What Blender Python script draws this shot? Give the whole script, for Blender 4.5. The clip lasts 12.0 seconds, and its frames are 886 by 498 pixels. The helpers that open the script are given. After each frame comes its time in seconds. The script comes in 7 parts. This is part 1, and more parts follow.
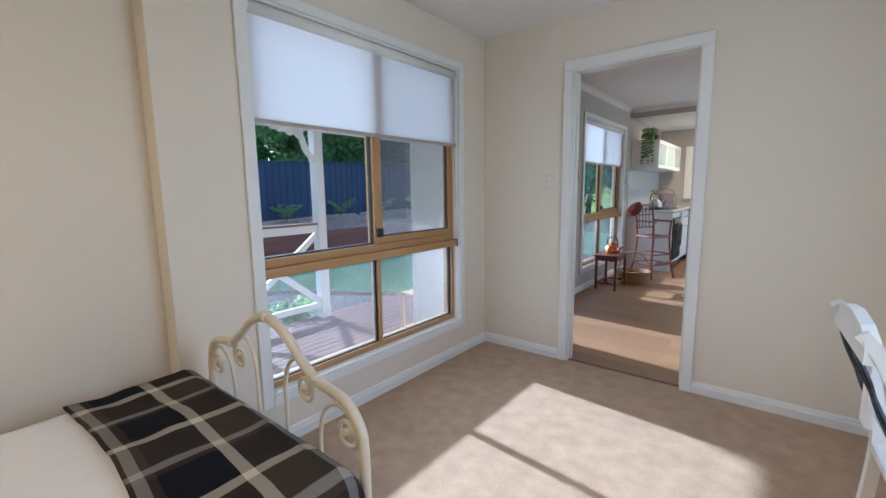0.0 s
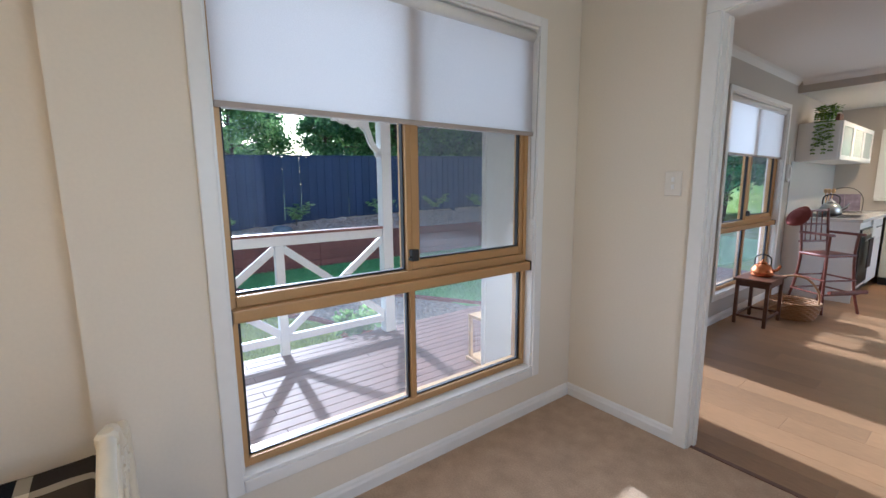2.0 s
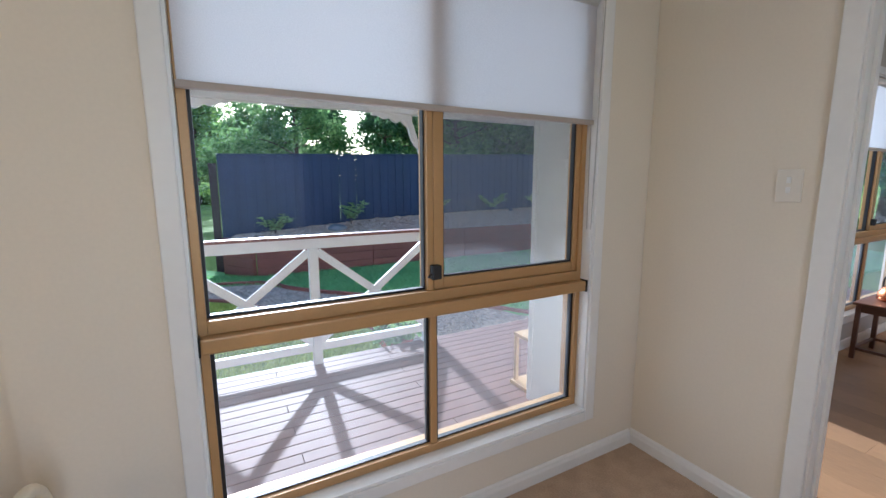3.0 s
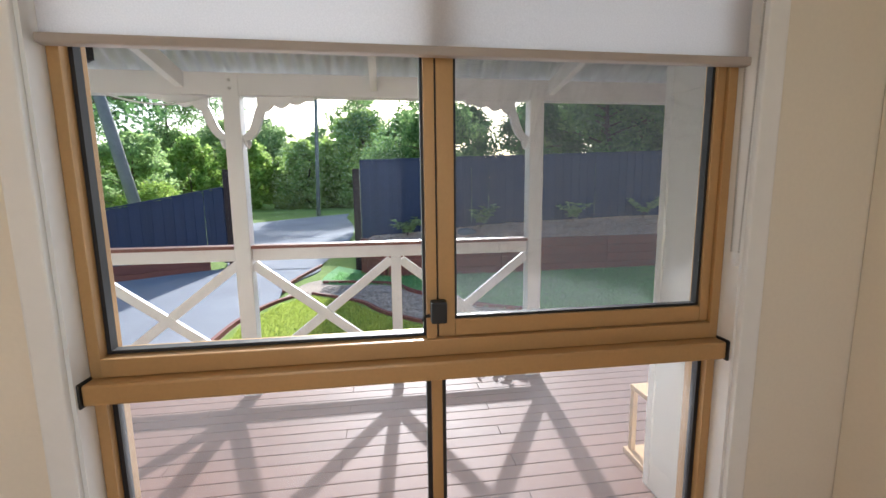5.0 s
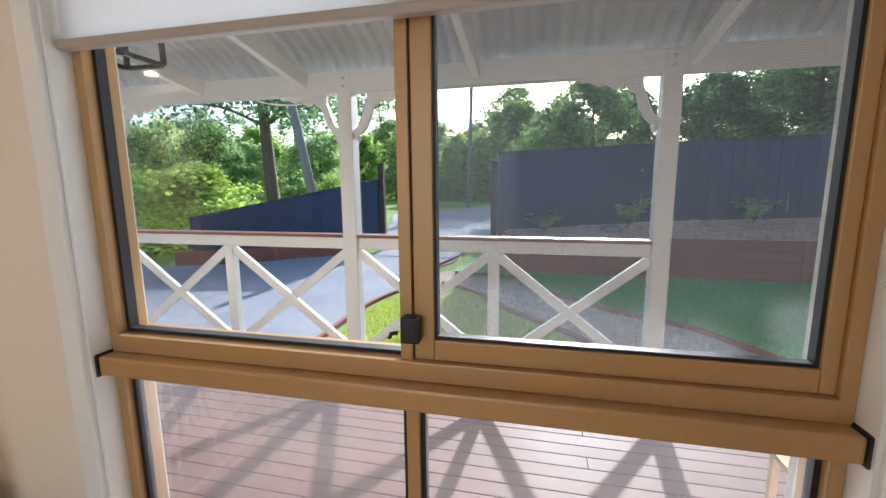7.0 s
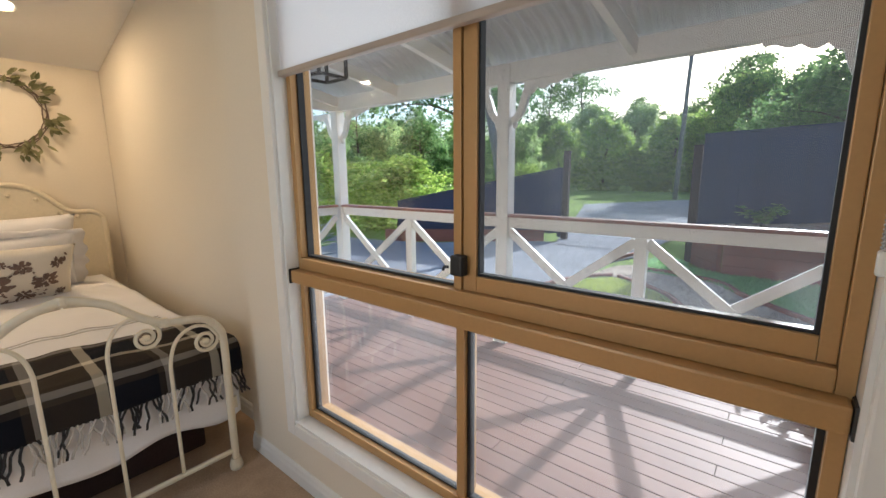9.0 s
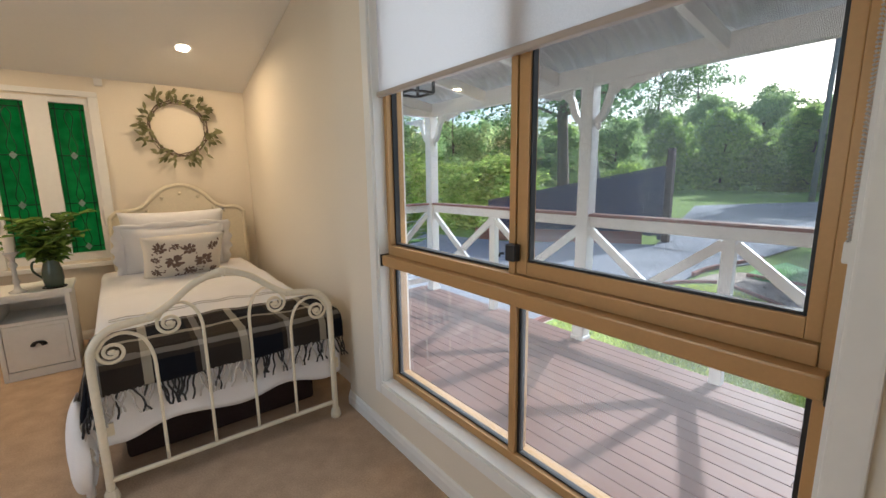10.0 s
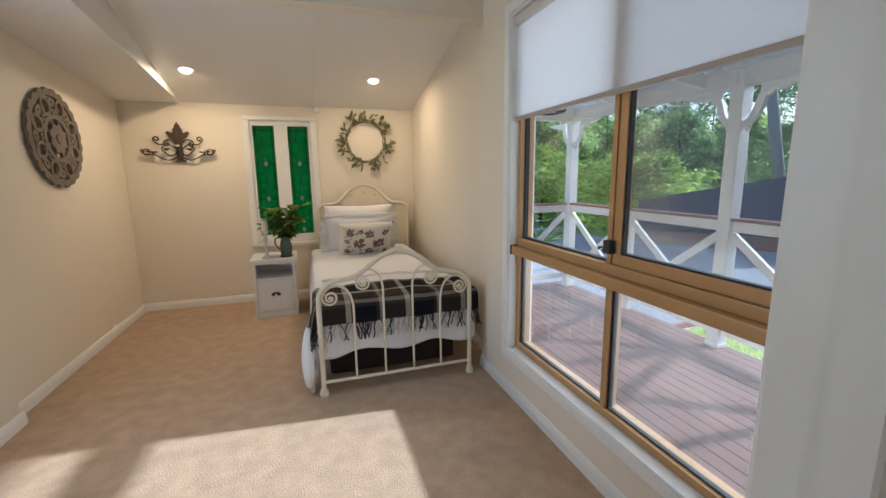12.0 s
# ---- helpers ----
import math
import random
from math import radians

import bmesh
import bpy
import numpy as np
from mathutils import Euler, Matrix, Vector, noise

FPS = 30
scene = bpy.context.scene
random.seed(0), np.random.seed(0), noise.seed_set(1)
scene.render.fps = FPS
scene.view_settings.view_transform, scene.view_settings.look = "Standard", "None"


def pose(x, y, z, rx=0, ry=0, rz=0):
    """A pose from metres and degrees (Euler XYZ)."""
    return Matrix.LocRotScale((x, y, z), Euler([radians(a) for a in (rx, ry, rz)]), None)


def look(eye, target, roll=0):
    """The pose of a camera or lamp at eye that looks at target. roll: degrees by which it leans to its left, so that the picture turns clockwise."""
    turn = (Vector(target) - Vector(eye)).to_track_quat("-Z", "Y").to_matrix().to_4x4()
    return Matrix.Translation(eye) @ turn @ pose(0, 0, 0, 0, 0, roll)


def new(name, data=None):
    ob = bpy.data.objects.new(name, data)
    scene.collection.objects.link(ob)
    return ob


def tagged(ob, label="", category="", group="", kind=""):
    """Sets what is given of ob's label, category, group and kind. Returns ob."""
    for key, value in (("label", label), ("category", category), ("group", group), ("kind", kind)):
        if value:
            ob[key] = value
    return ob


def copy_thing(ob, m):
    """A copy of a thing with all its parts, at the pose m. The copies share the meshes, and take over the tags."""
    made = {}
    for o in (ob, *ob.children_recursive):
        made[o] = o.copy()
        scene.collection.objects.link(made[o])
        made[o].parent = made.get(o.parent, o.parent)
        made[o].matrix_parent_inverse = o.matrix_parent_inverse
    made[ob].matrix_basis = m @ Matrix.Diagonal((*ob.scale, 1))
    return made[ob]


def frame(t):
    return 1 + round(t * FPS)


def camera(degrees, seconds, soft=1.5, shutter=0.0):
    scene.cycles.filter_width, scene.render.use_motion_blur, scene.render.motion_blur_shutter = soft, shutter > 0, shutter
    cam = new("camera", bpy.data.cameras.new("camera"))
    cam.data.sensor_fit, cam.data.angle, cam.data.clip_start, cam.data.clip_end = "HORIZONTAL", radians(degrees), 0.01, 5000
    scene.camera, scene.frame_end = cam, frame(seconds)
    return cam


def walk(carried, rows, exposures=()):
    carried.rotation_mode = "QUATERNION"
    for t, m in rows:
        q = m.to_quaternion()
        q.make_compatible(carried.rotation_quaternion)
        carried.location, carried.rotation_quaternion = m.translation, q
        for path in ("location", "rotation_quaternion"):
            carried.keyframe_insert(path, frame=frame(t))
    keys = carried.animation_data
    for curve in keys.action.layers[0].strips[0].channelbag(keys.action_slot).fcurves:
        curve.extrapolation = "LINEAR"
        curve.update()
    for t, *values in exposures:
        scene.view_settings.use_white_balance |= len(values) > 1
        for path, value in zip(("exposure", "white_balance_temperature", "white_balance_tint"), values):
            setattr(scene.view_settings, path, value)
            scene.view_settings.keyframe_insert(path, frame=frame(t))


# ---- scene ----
cam = camera(93.6, 12.0)
PATH = [
    (0, (1.864, -2.853, 1.25), (0.619, -1.312, 0.977), -0.8),
    (0.5, (1.789, -2.661, 1.272), (0.465, -1.189, 0.99), -0.7),
    (1, (1.709, -2.454, 1.306), (0.303, -1.06, 1.02), -0.7),
    (1.5, (1.647, -2.295, 1.302), (0.156, -0.993, 1.017), -0.8),
    (2, (1.532, -2.117, 1.315), (-0.055, -0.938, 1.014), -0.5),
    (2.5, (1.412, -1.963, 1.316), (-0.253, -0.898, 1.01), -0.5),
    (3, (1.297, -1.803, 1.322), (-0.443, -0.865, 1.018), -0.2),
    (5, (0.912, -1.234, 1.29), (-1.049, -0.962, 1.01), -0.7),
    (5.5, (0.866, -1.112, 1.3), (-1.111, -1.008, 1.017), -0.7),
    (6, (0.791, -1.037, 1.297), (-1.186, -1.118, 1.008), -0.6),
    (6.5, (0.714, -0.962, 1.298), (-1.247, -1.218, 1.0), -0.5),
    (8.5, (0.753, -0.584, 1.224), (-0.911, -1.64, 0.887), -0.5),
    (9, (0.803, -0.48, 1.233), (-0.722, -1.727, 0.887), -0.5),
    (9.5, (0.852, -0.36, 1.246), (-0.525, -1.769, 0.9), -0.7),
    (10, (0.908, -0.249, 1.239), (-0.302, -1.804, 0.896), -0.8),
    (10.5, (0.948, -0.122, 1.245), (-0.099, -1.791, 0.905), -0.8),
    (11, (1.007, 0.012, 1.261), (0.124, -1.75, 0.919), -0.9),
    (11.5, (1.042, 0.105, 1.269), (0.303, -1.72, 0.924), -0.9),
    (12, (1.083, 0.216, 1.29), (0.473, -1.657, 0.942), -0.8),
]
walk(cam, [(t, look(eye, target, roll)) for t, eye, target, roll in PATH],
     exposures=[(0.0, 0.98, 4680, 7), (1.5, 0.98, 4940, 9), (3.0, 0.85, 5040, 9), (5.5, 0.85, 5900, 11), (6.5, 0.91, 5700, 10), (9.0, 0.85, 5680, 8), (12.0, 0.80, 5120, 6)])

# ---- world, sun and lamps ----
world = bpy.data.worlds.new("sky_world")
scene.world = world
world.use_nodes = True
wn = world.node_tree
bg = wn.nodes["Background"]
sky = wn.nodes.new("ShaderNodeTexSky")
sky.sky_type = "NISHITA"
sky.sun_disc = False
sky.sun_elevation, sky.sun_rotation = radians(22.9), radians(-84.9)
sky.air_density, sky.dust_density, sky.ozone_density = 1.0, 2.0, 1.0
wn.links.new(sky.outputs[0], bg.inputs[0])
bg.inputs[1].default_value = 0.15

sun = new("sun", bpy.data.lights.new("sun", "SUN"))
sun.data.energy, sun.data.angle, sun.data.color = 5.0, radians(1.2), (1.0, 0.96, 0.90)
sun.matrix_world = look((-20, 1.8, 8.44), (0, 0, 0))


def opening_fill(name, m, sx, sy, watts, colour):
    """Area lamp added to stand in for sky light at an opening."""
    ob = new(name, bpy.data.lights.new(name, "AREA"))
    ob.data.shape, ob.data.size, ob.data.size_y = "RECTANGLE", sx, sy
    ob.data.energy, ob.data.color = watts, colour
    ob.matrix_world = m
    return ob


# the two east fills stand in unseen openings added to brighten the rooms
opening_fill("bedroom_east_fill", look((2.66, -1.62, 1.35), (0, -1.62, 1.1)), 1.1, 1.4, 6.8, (1.0, 0.98, 0.95))
opening_fill("kitchen_east_fill", look((3.95, 4.6, 1.3), (0, 4.6, 1.1)), 1.8, 1.8, 16, (1.0, 0.98, 0.95))
opening_fill("kitchen_west_light", look((-0.36, 2.96, 1.3), (1.5, 2.96, 1.1)), 1.5, 1.8, 7, (1.0, 0.99, 0.98))
opening_fill("kitchen_north_light", look((1.1, 6.42, 1.55), (1.1, 5, 1.5)), 1.2, 0.9, 2.2, (1.0, 1.0, 1.0))
opening_fill("alcove_south_light", look((1.287, -4.80, 1.25), (1.287, -3, 1.2)), 0.6, 1.2, 0.7, (1.0, 1.0, 1.0))
opening_fill("bedroom_west_light", look((-0.36, -1.12, 1.3), (1.5, -1.12, 1.1)), 1.9, 2.0, 6.2, (1.0, 0.98, 0.96))


def ceiling_light(name, p, watts):
    ob = new(name, bpy.data.lights.new(name, "AREA"))
    ob.data.shape, ob.data.size = "DISK", 0.085
    ob.data.energy, ob.data.color = watts, (1.0, 0.67, 0.36)
    ob.matrix_world = look(p, (p[0], p[1] + 0.05, 0))


ceiling_light("downlight_lamp", (0.412, -3.855, 2.155), 4.6)
ceiling_light("downlight_lamp", (1.944, -3.849, 2.155), 6.2)
ceiling_light("downlight_lamp", (1.0, 4.9, 2.30), 12)

# ---- materials ----
MATS = {}


def mat(name, colour, rough=0.6, metal=0.0, vary=0.12, grain=40.0, bump=0.1, large=1.5, spec=0.5, per_piece=0.0, stretch=(1, 1, 1), bump_dist=0.004):
    """A surface with a fine grain, large faint stains, and, for pieces, a tone of each one's own."""
    if name in MATS:
        return MATS[name]
    m = bpy.data.materials.new(name)
    m.use_nodes = True
    n, l = m.node_tree.nodes, m.node_tree.links
    b = n["Principled BSDF"]
    b.inputs["Metallic"].default_value = metal
    b.inputs["Specular IOR Level"].default_value = spec
    tc = n.new("ShaderNodeTexCoord")
    mp = n.new("ShaderNodeMapping")
    mp.inputs["Scale"].default_value = stretch
    l.new(tc.outputs["Object"], mp.inputs["Vector"])
    fine, big = n.new("ShaderNodeTexNoise"), n.new("ShaderNodeTexNoise")
    fine.inputs["Scale"].default_value, fine.inputs["Detail"].default_value = grain, 4
    big.inputs["Scale"].default_value, big.inputs["Detail"].default_value = large, 3
    l.new(mp.outputs[0], fine.inputs["Vector"])
    l.new(tc.outputs["Object"], big.inputs["Vector"])
    mix = n.new("ShaderNodeMath")
    mix.operation = "ADD"
    l.new(fine.outputs["Fac"], mix.inputs[0])
    l.new(big.outputs["Fac"], mix.inputs[1])
    src = mix.outputs[0]
    if per_piece:
        oi = n.new("ShaderNodeObjectInfo")
        k = n.new("ShaderNodeMath")
        k.operation = "MULTIPLY_ADD"
        k.inputs[1].default_value = per_piece
        l.new(oi.outputs["Random"], k.inputs[0])
        l.new(src, k.inputs[2])
        src = k.outputs[0]
    rng = n.new("ShaderNodeMapRange")
    rng.inputs["From Min"].default_value, rng.inputs["From Max"].default_value = 0.6, 1.4 + per_piece
    l.new(src, rng.inputs["Value"])
    mc = n.new("ShaderNodeMix")
    mc.data_type = "RGBA"
    mc.inputs["A"].default_value = tuple(max(c * (1 - vary), 0) for c in colour) + (1,)
    mc.inputs["B"].default_value = tuple(min(c * (1 + vary), 1) for c in colour) + (1,)
    l.new(rng.outputs[0], mc.inputs["Factor"])
    l.new(mc.outputs["Result"], b.inputs["Base Color"])
    rr = n.new("ShaderNodeMapRange")
    rr.inputs["To Min"].default_value, rr.inputs["To Max"].default_value = max(rough - 0.08, 0.03), min(rough + 0.08, 1)
    l.new(big.outputs["Fac"], rr.inputs["Value"])
    l.new(rr.outputs[0], b.inputs["Roughness"])
    if bump:
        bp = n.new("ShaderNodeBump")
        bp.inputs["Strength"].default_value, bp.inputs["Distance"].default_value = bump, bump_dist
        l.new(fine.outputs["Fac"], bp.inputs["Height"])
        l.new(bp.outputs[0], b.inputs["Normal"])
    MATS[name] = m
    return m


def glass_mat(name, tint=(1, 1, 1), gloss=0.6, dust=0.0):
    m = bpy.data.materials.new(name)
    m.use_nodes = True
    n, l = m.node_tree.nodes, m.node_tree.links
    n.remove(n["Principled BSDF"])
    tr, gl, fr, mx, k = (n.new("ShaderNode" + s) for s in ("BsdfTransparent", "BsdfGlossy", "Fresnel", "MixShader", "Math"))
    tr.inputs[0].default_value = tint + (1,)
    gl.inputs["Roughness"].default_value = 0.02
    fr.inputs["IOR"].default_value = 1.45
    k.operation = "MULTIPLY"
    k.inputs[1].default_value = gloss
    l.new(fr.outputs[0], k.inputs[0])
    l.new(k.outputs[0], mx.inputs[0])
    l.new(tr.outputs[0], mx.inputs[1])
    l.new(gl.outputs[0], mx.inputs[2])
    out = mx.outputs[0]
    if dust:
        # a film of dust that the low sun catches
        tl, md, no, tc, kr = (n.new("ShaderNode" + s) for s in ("BsdfTranslucent", "MixShader", "TexNoise", "TexCoord", "MapRange"))
        tl.inputs[0].default_value = (0.9, 0.9, 0.92, 1)
        no.inputs["Scale"].default_value = 2.5
        l.new(tc.outputs["Object"], no.inputs["Vector"])
        kr.inputs["From Min"].default_value, kr.inputs["From Max"].default_value = 0.3, 0.7
        kr.inputs["To Min"].default_value, kr.inputs["To Max"].default_value = dust * 0.6, dust * 1.4
        l.new(no.outputs["Fac"], kr.inputs["Value"])
        l.new(kr.outputs[0], md.inputs[0])
        l.new(out, md.inputs[1])
        l.new(tl.outputs[0], md.inputs[2])
        out = md.outputs[0]
    l.new(out, n["Material Output"].inputs[0])
    return m


def thin_mat(name, colour, through_colour, share, bumpy=0.0, scale=300.0):
    """Cloth or coloured glass that lets light through."""
    m = bpy.data.materials.new(name)
    m.use_nodes = True
    n, l = m.node_tree.nodes, m.node_tree.links
    b = n["Principled BSDF"]
    b.inputs["Base Color"].default_value = colour + (1,)
    b.inputs["Roughness"].default_value = 0.8 if not bumpy else 0.15
    tl, mx = n.new("ShaderNodeBsdfTranslucent"), n.new("ShaderNodeMixShader")
    tc, no, mc = n.new("ShaderNodeTexCoord"), n.new("ShaderNodeTexNoise"), n.new("ShaderNodeMix")
    no.inputs["Scale"].default_value = scale
    l.new(tc.outputs["Object"], no.inputs["Vector"])
    mc.data_type = "RGBA"
    mc.inputs["A"].default_value = tuple(c * (0.75 if not bumpy else 0.3) for c in through_colour) + (1,)
    mc.inputs["B"].default_value = through_colour + (1,)
    l.new(no.outputs["Fac"], mc.inputs["Factor"])
    l.new(mc.outputs["Result"], tl.inputs[0])
    if bumpy:
        bp = n.new("ShaderNodeBump")
        bp.inputs["Strength"].default_value, bp.inputs["Distance"].default_value = bumpy, 0.01
        l.new(no.outputs["Fac"], bp.inputs["Height"])
        l.new(bp.outputs[0], b.inputs["Normal"])
    mx.inputs[0].default_value = share
    l.new(b.outputs[0], mx.inputs[1])
    l.new(tl.outputs[0], mx.inputs[2])
    l.new(mx.outputs[0], n["Material Output"].inputs[0])
    return m


def glow_mat(name, colour, strength):
    m = bpy.data.materials.new(name)
    m.use_nodes = True
    b = m.node_tree.nodes["Principled BSDF"]
    b.inputs["Base Color"].default_value = colour + (1,)
    b.inputs["Emission Color"].default_value = colour + (1,)
    b.inputs["Emission Strength"].default_value = strength
    return m


WALL = mat("cream_wall_paint", (0.76, 0.69, 0.57), 0.75, vary=0.03, grain=90, bump=0.06, large=0.8)
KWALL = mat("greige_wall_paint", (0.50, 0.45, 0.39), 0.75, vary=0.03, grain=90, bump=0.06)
CEIL = mat("ceiling_white", (0.80, 0.78, 0.75), 0.85, vary=0.02, grain=60, bump=0.05)
TRIM = mat("white_gloss_trim", (0.80, 0.79, 0.76), 0.35, vary=0.03, grain=30, bump=0.03)
CARPET = mat("taupe_carpet", (0.465, 0.34, 0.235), 0.95, vary=0.2, grain=130, bump=0.6, large=11.0, spec=0.1, bump_dist=0.005)
PLANK = mat("brown_plank_floor", (0.31, 0.175, 0.085), 0.5, vary=0.34, grain=16, bump=0.06, large=2.0, per_piece=0.5, stretch=(1, 8, 8))
ALU = mat("bronze_aluminium", (0.46, 0.272, 0.108), 0.38, metal=0.15, vary=0.06, grain=120, bump=0.02)
RUBBER = mat("black_rubber", (0.012, 0.012, 0.013), 0.5, vary=0.2)
BLACK = mat("black_metal", (0.015, 0.015, 0.016), 0.4, metal=0.3, vary=0.2)
BLIND = thin_mat("blind_cloth", (0.76, 0.76, 0.78), (0.95, 0.93, 0.94), 0.62)
RAILGREY = mat("blind_rail_taupe", (0.42, 0.36, 0.31), 0.5, vary=0.05)
CHAIN = mat("bead_chain_grey", (0.45, 0.43, 0.41), 0.4, metal=0.4, vary=0.1)
GLASS = glass_mat("window_glass", (0.97, 0.98, 0.98), 0.16)
DUSTYGLASS = glass_mat("dusty_window_glass", (0.97, 0.98, 0.98), 0.14, dust=0.024)
BEDMETAL = mat("cream_bed_enamel", (0.72, 0.65, 0.50), 0.35, vary=0.07, grain=60, bump=0.06)
SHEET = mat("white_cotton", (0.80, 0.79, 0.80), 0.9, vary=0.04, grain=220, bump=0.25, large=6, spec=0.2)
# near-black cloth of the tea towel; also painted shade below the bed
SHADE_AND_TOWEL = mat("black_shade_and_towel_cloth", (0.04, 0.024, 0.024), 0.9, vary=0.3, grain=120)
WHITEWOOD = mat("white_painted_wood", (0.80, 0.78, 0.74), 0.45, vary=0.04, grain=30, bump=0.05)
VERANDA = mat("white_veranda_paint", (0.82, 0.82, 0.82), 0.5, vary=0.05, grain=25, bump=0.12)
RAILCAP = mat("red_brown_rail_cap", (0.22, 0.09, 0.075), 0.45, vary=0.15)
DECK = mat("oiled_red_deck_board", (0.178, 0.092, 0.070), 0.6, vary=0.22, grain=14, bump=0.15, large=1.2, per_piece=0.5, stretch=(10, 1, 10), spec=0.25)
GALV = mat("galvanised_sheet", (0.56, 0.57, 0.59), 0.45, metal=0.2, vary=0.10, grain=12, bump=0.02)
BOARD = mat("white_weatherboard_paint", (0.80, 0.81, 0.80), 0.5, vary=0.05, grain=25, bump=0.1)
FENCE = mat("dark_slate_blue_fence_stain", (0.034, 0.048, 0.10), 0.7, vary=0.30, grain=9, bump=0.3, per_piece=0.6, stretch=(6, 6, 1))
POSTDARK = mat("dark_brown_post", (0.05, 0.03, 0.028), 0.8, vary=0.3, grain=14)
SLEEPER = mat("red_brown_sleeper", (0.26, 0.09, 0.065), 0.75, vary=0.28, grain=9, bump=0.4, per_piece=0.5, stretch=(6, 1, 6))
MULCH = mat("pale_bark_mulch", (0.70, 0.48, 0.33), 0.95, vary=0.45, grain=22, bump=1.0, large=2, bump_dist=0.05)
GRAVEL = mat("grey_gravel_drive", (0.29, 0.30, 0.33), 0.95, vary=0.28, grain=50, bump=0.7, large=0.7, bump_dist=0.02)
LAWN = mat("mown_lawn", (0.27, 0.52, 0.20), 0.9, vary=0.35, grain=60, bump=1.0, large=0.8, spec=0.1, bump_dist=0.03)
ROUGHGRASS = mat("rough_grass", (0.24, 0.34, 0.08), 0.95, vary=0.4, grain=8, bump=0.8, large=0.3, spec=0.1, bump_dist=0.05)
# lit version of the lawn: sunlight on the island is put into the colour
SUNTINT_LAWN = mat("sun_tinted_lime_lawn", (0.30, 0.40, 0.09), 0.9, vary=0.35, grain=50, bump=1.0, large=1.2, spec=0.1, bump_dist=0.03)
PEBBLE = mat("path_pebbles", (0.52, 0.41, 0.31), 0.95, vary=0.4, grain=35, bump=1.0, large=2, bump_dist=0.03)
BARK = mat("grey_brown_bark", (0.14, 0.10, 0.075), 0.9, vary=0.35, grain=8, bump=0.6, stretch=(3, 3, 0.6), bump_dist=0.03)
POLEGREY = mat("weathered_pole", (0.26, 0.25, 0.25), 0.85, vary=0.15, grain=12)
RATTAN = mat("red_brown_cane", (0.14, 0.03, 0.016), 0.4, vary=0.25, grain=30)
DARKWOOD = mat("dark_walnut_wood", (0.12, 0.05, 0.028), 0.4, vary=0.25, grain=20, stretch=(1, 1, 4))
WICKER = mat("honey_wicker", (0.36, 0.19, 0.08), 0.6, vary=0.3, grain=60, bump=0.6)
COPPER = mat("copper", (0.72, 0.26, 0.11), 0.25, metal=1.0, vary=0.1)
STEEL = mat("brushed_steel", (0.55, 0.55, 0.55), 0.28, metal=1.0, vary=0.05)
STONE = mat("pale_stone_top", (0.62, 0.61, 0.60), 0.25, vary=0.06, grain=60)
CABINET = mat("white_cabinet", (0.82, 0.81, 0.79), 0.4, vary=0.02)
CABCREAM = mat("cream_cabinet", (0.55, 0.54, 0.44), 0.45, vary=0.03)
IRON = mat("dark_bronze_iron", (0.085, 0.06, 0.045), 0.5, metal=0.5, vary=0.3, grain=50)
CARVED = mat("grey_brown_carved_wood", (0.16, 0.13, 0.10), 0.7, vary=0.25, grain=40, bump=0.4)
WAX = mat("ivory_wax", (0.80, 0.76, 0.68), 0.5, vary=0.03)
DARKGLASS = mat("dark_green_glass", (0.05, 0.08, 0.06), 0.08, vary=0.1, spec=0.8)
PINE = mat("pale_pine", (0.55, 0.36, 0.18), 0.5, vary=0.15, grain=16)
LEAD = mat("lead_came", (0.03, 0.035, 0.035), 0.45, metal=0.6, vary=0.2)
GREENGLASS = thin_mat("green_cathedral_glass", (0.014, 0.06, 0.024), (0.14, 0.56, 0.20), 0.8, bumpy=0.7, scale=13)
CLEARBEVEL = thin_mat("clear_bevel_glass", (0.5, 0.6, 0.55), (0.7, 0.85, 0.8), 0.6, bumpy=0.6, scale=60)
FROSTWHITE = mat("frosted_white_glass", (0.62, 0.68, 0.64), 0.2, vary=0.04)
FROSTGREEN = thin_mat("frosted_green_pane", (0.30, 0.50, 0.42), (0.50, 0.95, 0.74), 0.9, bumpy=0.2, scale=40)
LAMPGLOW = glow_mat("lamp_lens", (1.0, 0.86, 0.66), 14.0)
TILEBACK = mat("pale_grey_splashback", (0.55, 0.57, 0.57), 0.15, vary=0.03)


def leaf_mat(name, dark, light):
    m = bpy.data.materials.new(name)
    m.use_nodes = True
    n, l = m.node_tree.nodes, m.node_tree.links
    b = n["Principled BSDF"]
    b.inputs["Roughness"].default_value = 0.55
    g = n.new("ShaderNodeNewGeometry")
    mc = n.new("ShaderNodeMix")
    mc.data_type = "RGBA"
    mc.inputs["A"].default_value, mc.inputs["B"].default_value = dark + (1,), light + (1,)
    l.new(g.outputs["Random Per Island"], mc.inputs["Factor"])
    l.new(mc.outputs["Result"], b.inputs["Base Color"])
    tl, mx = n.new("ShaderNodeBsdfTranslucent"), n.new("ShaderNodeMixShader")
    l.new(mc.outputs["Result"], tl.inputs[0])
    mx.inputs[0].default_value = 0.58
    l.new(b.outputs[0], mx.inputs[1])
    l.new(tl.outputs[0], mx.inputs[2])
    l.new(mx.outputs[0], n["Material Output"].inputs[0])
    return m


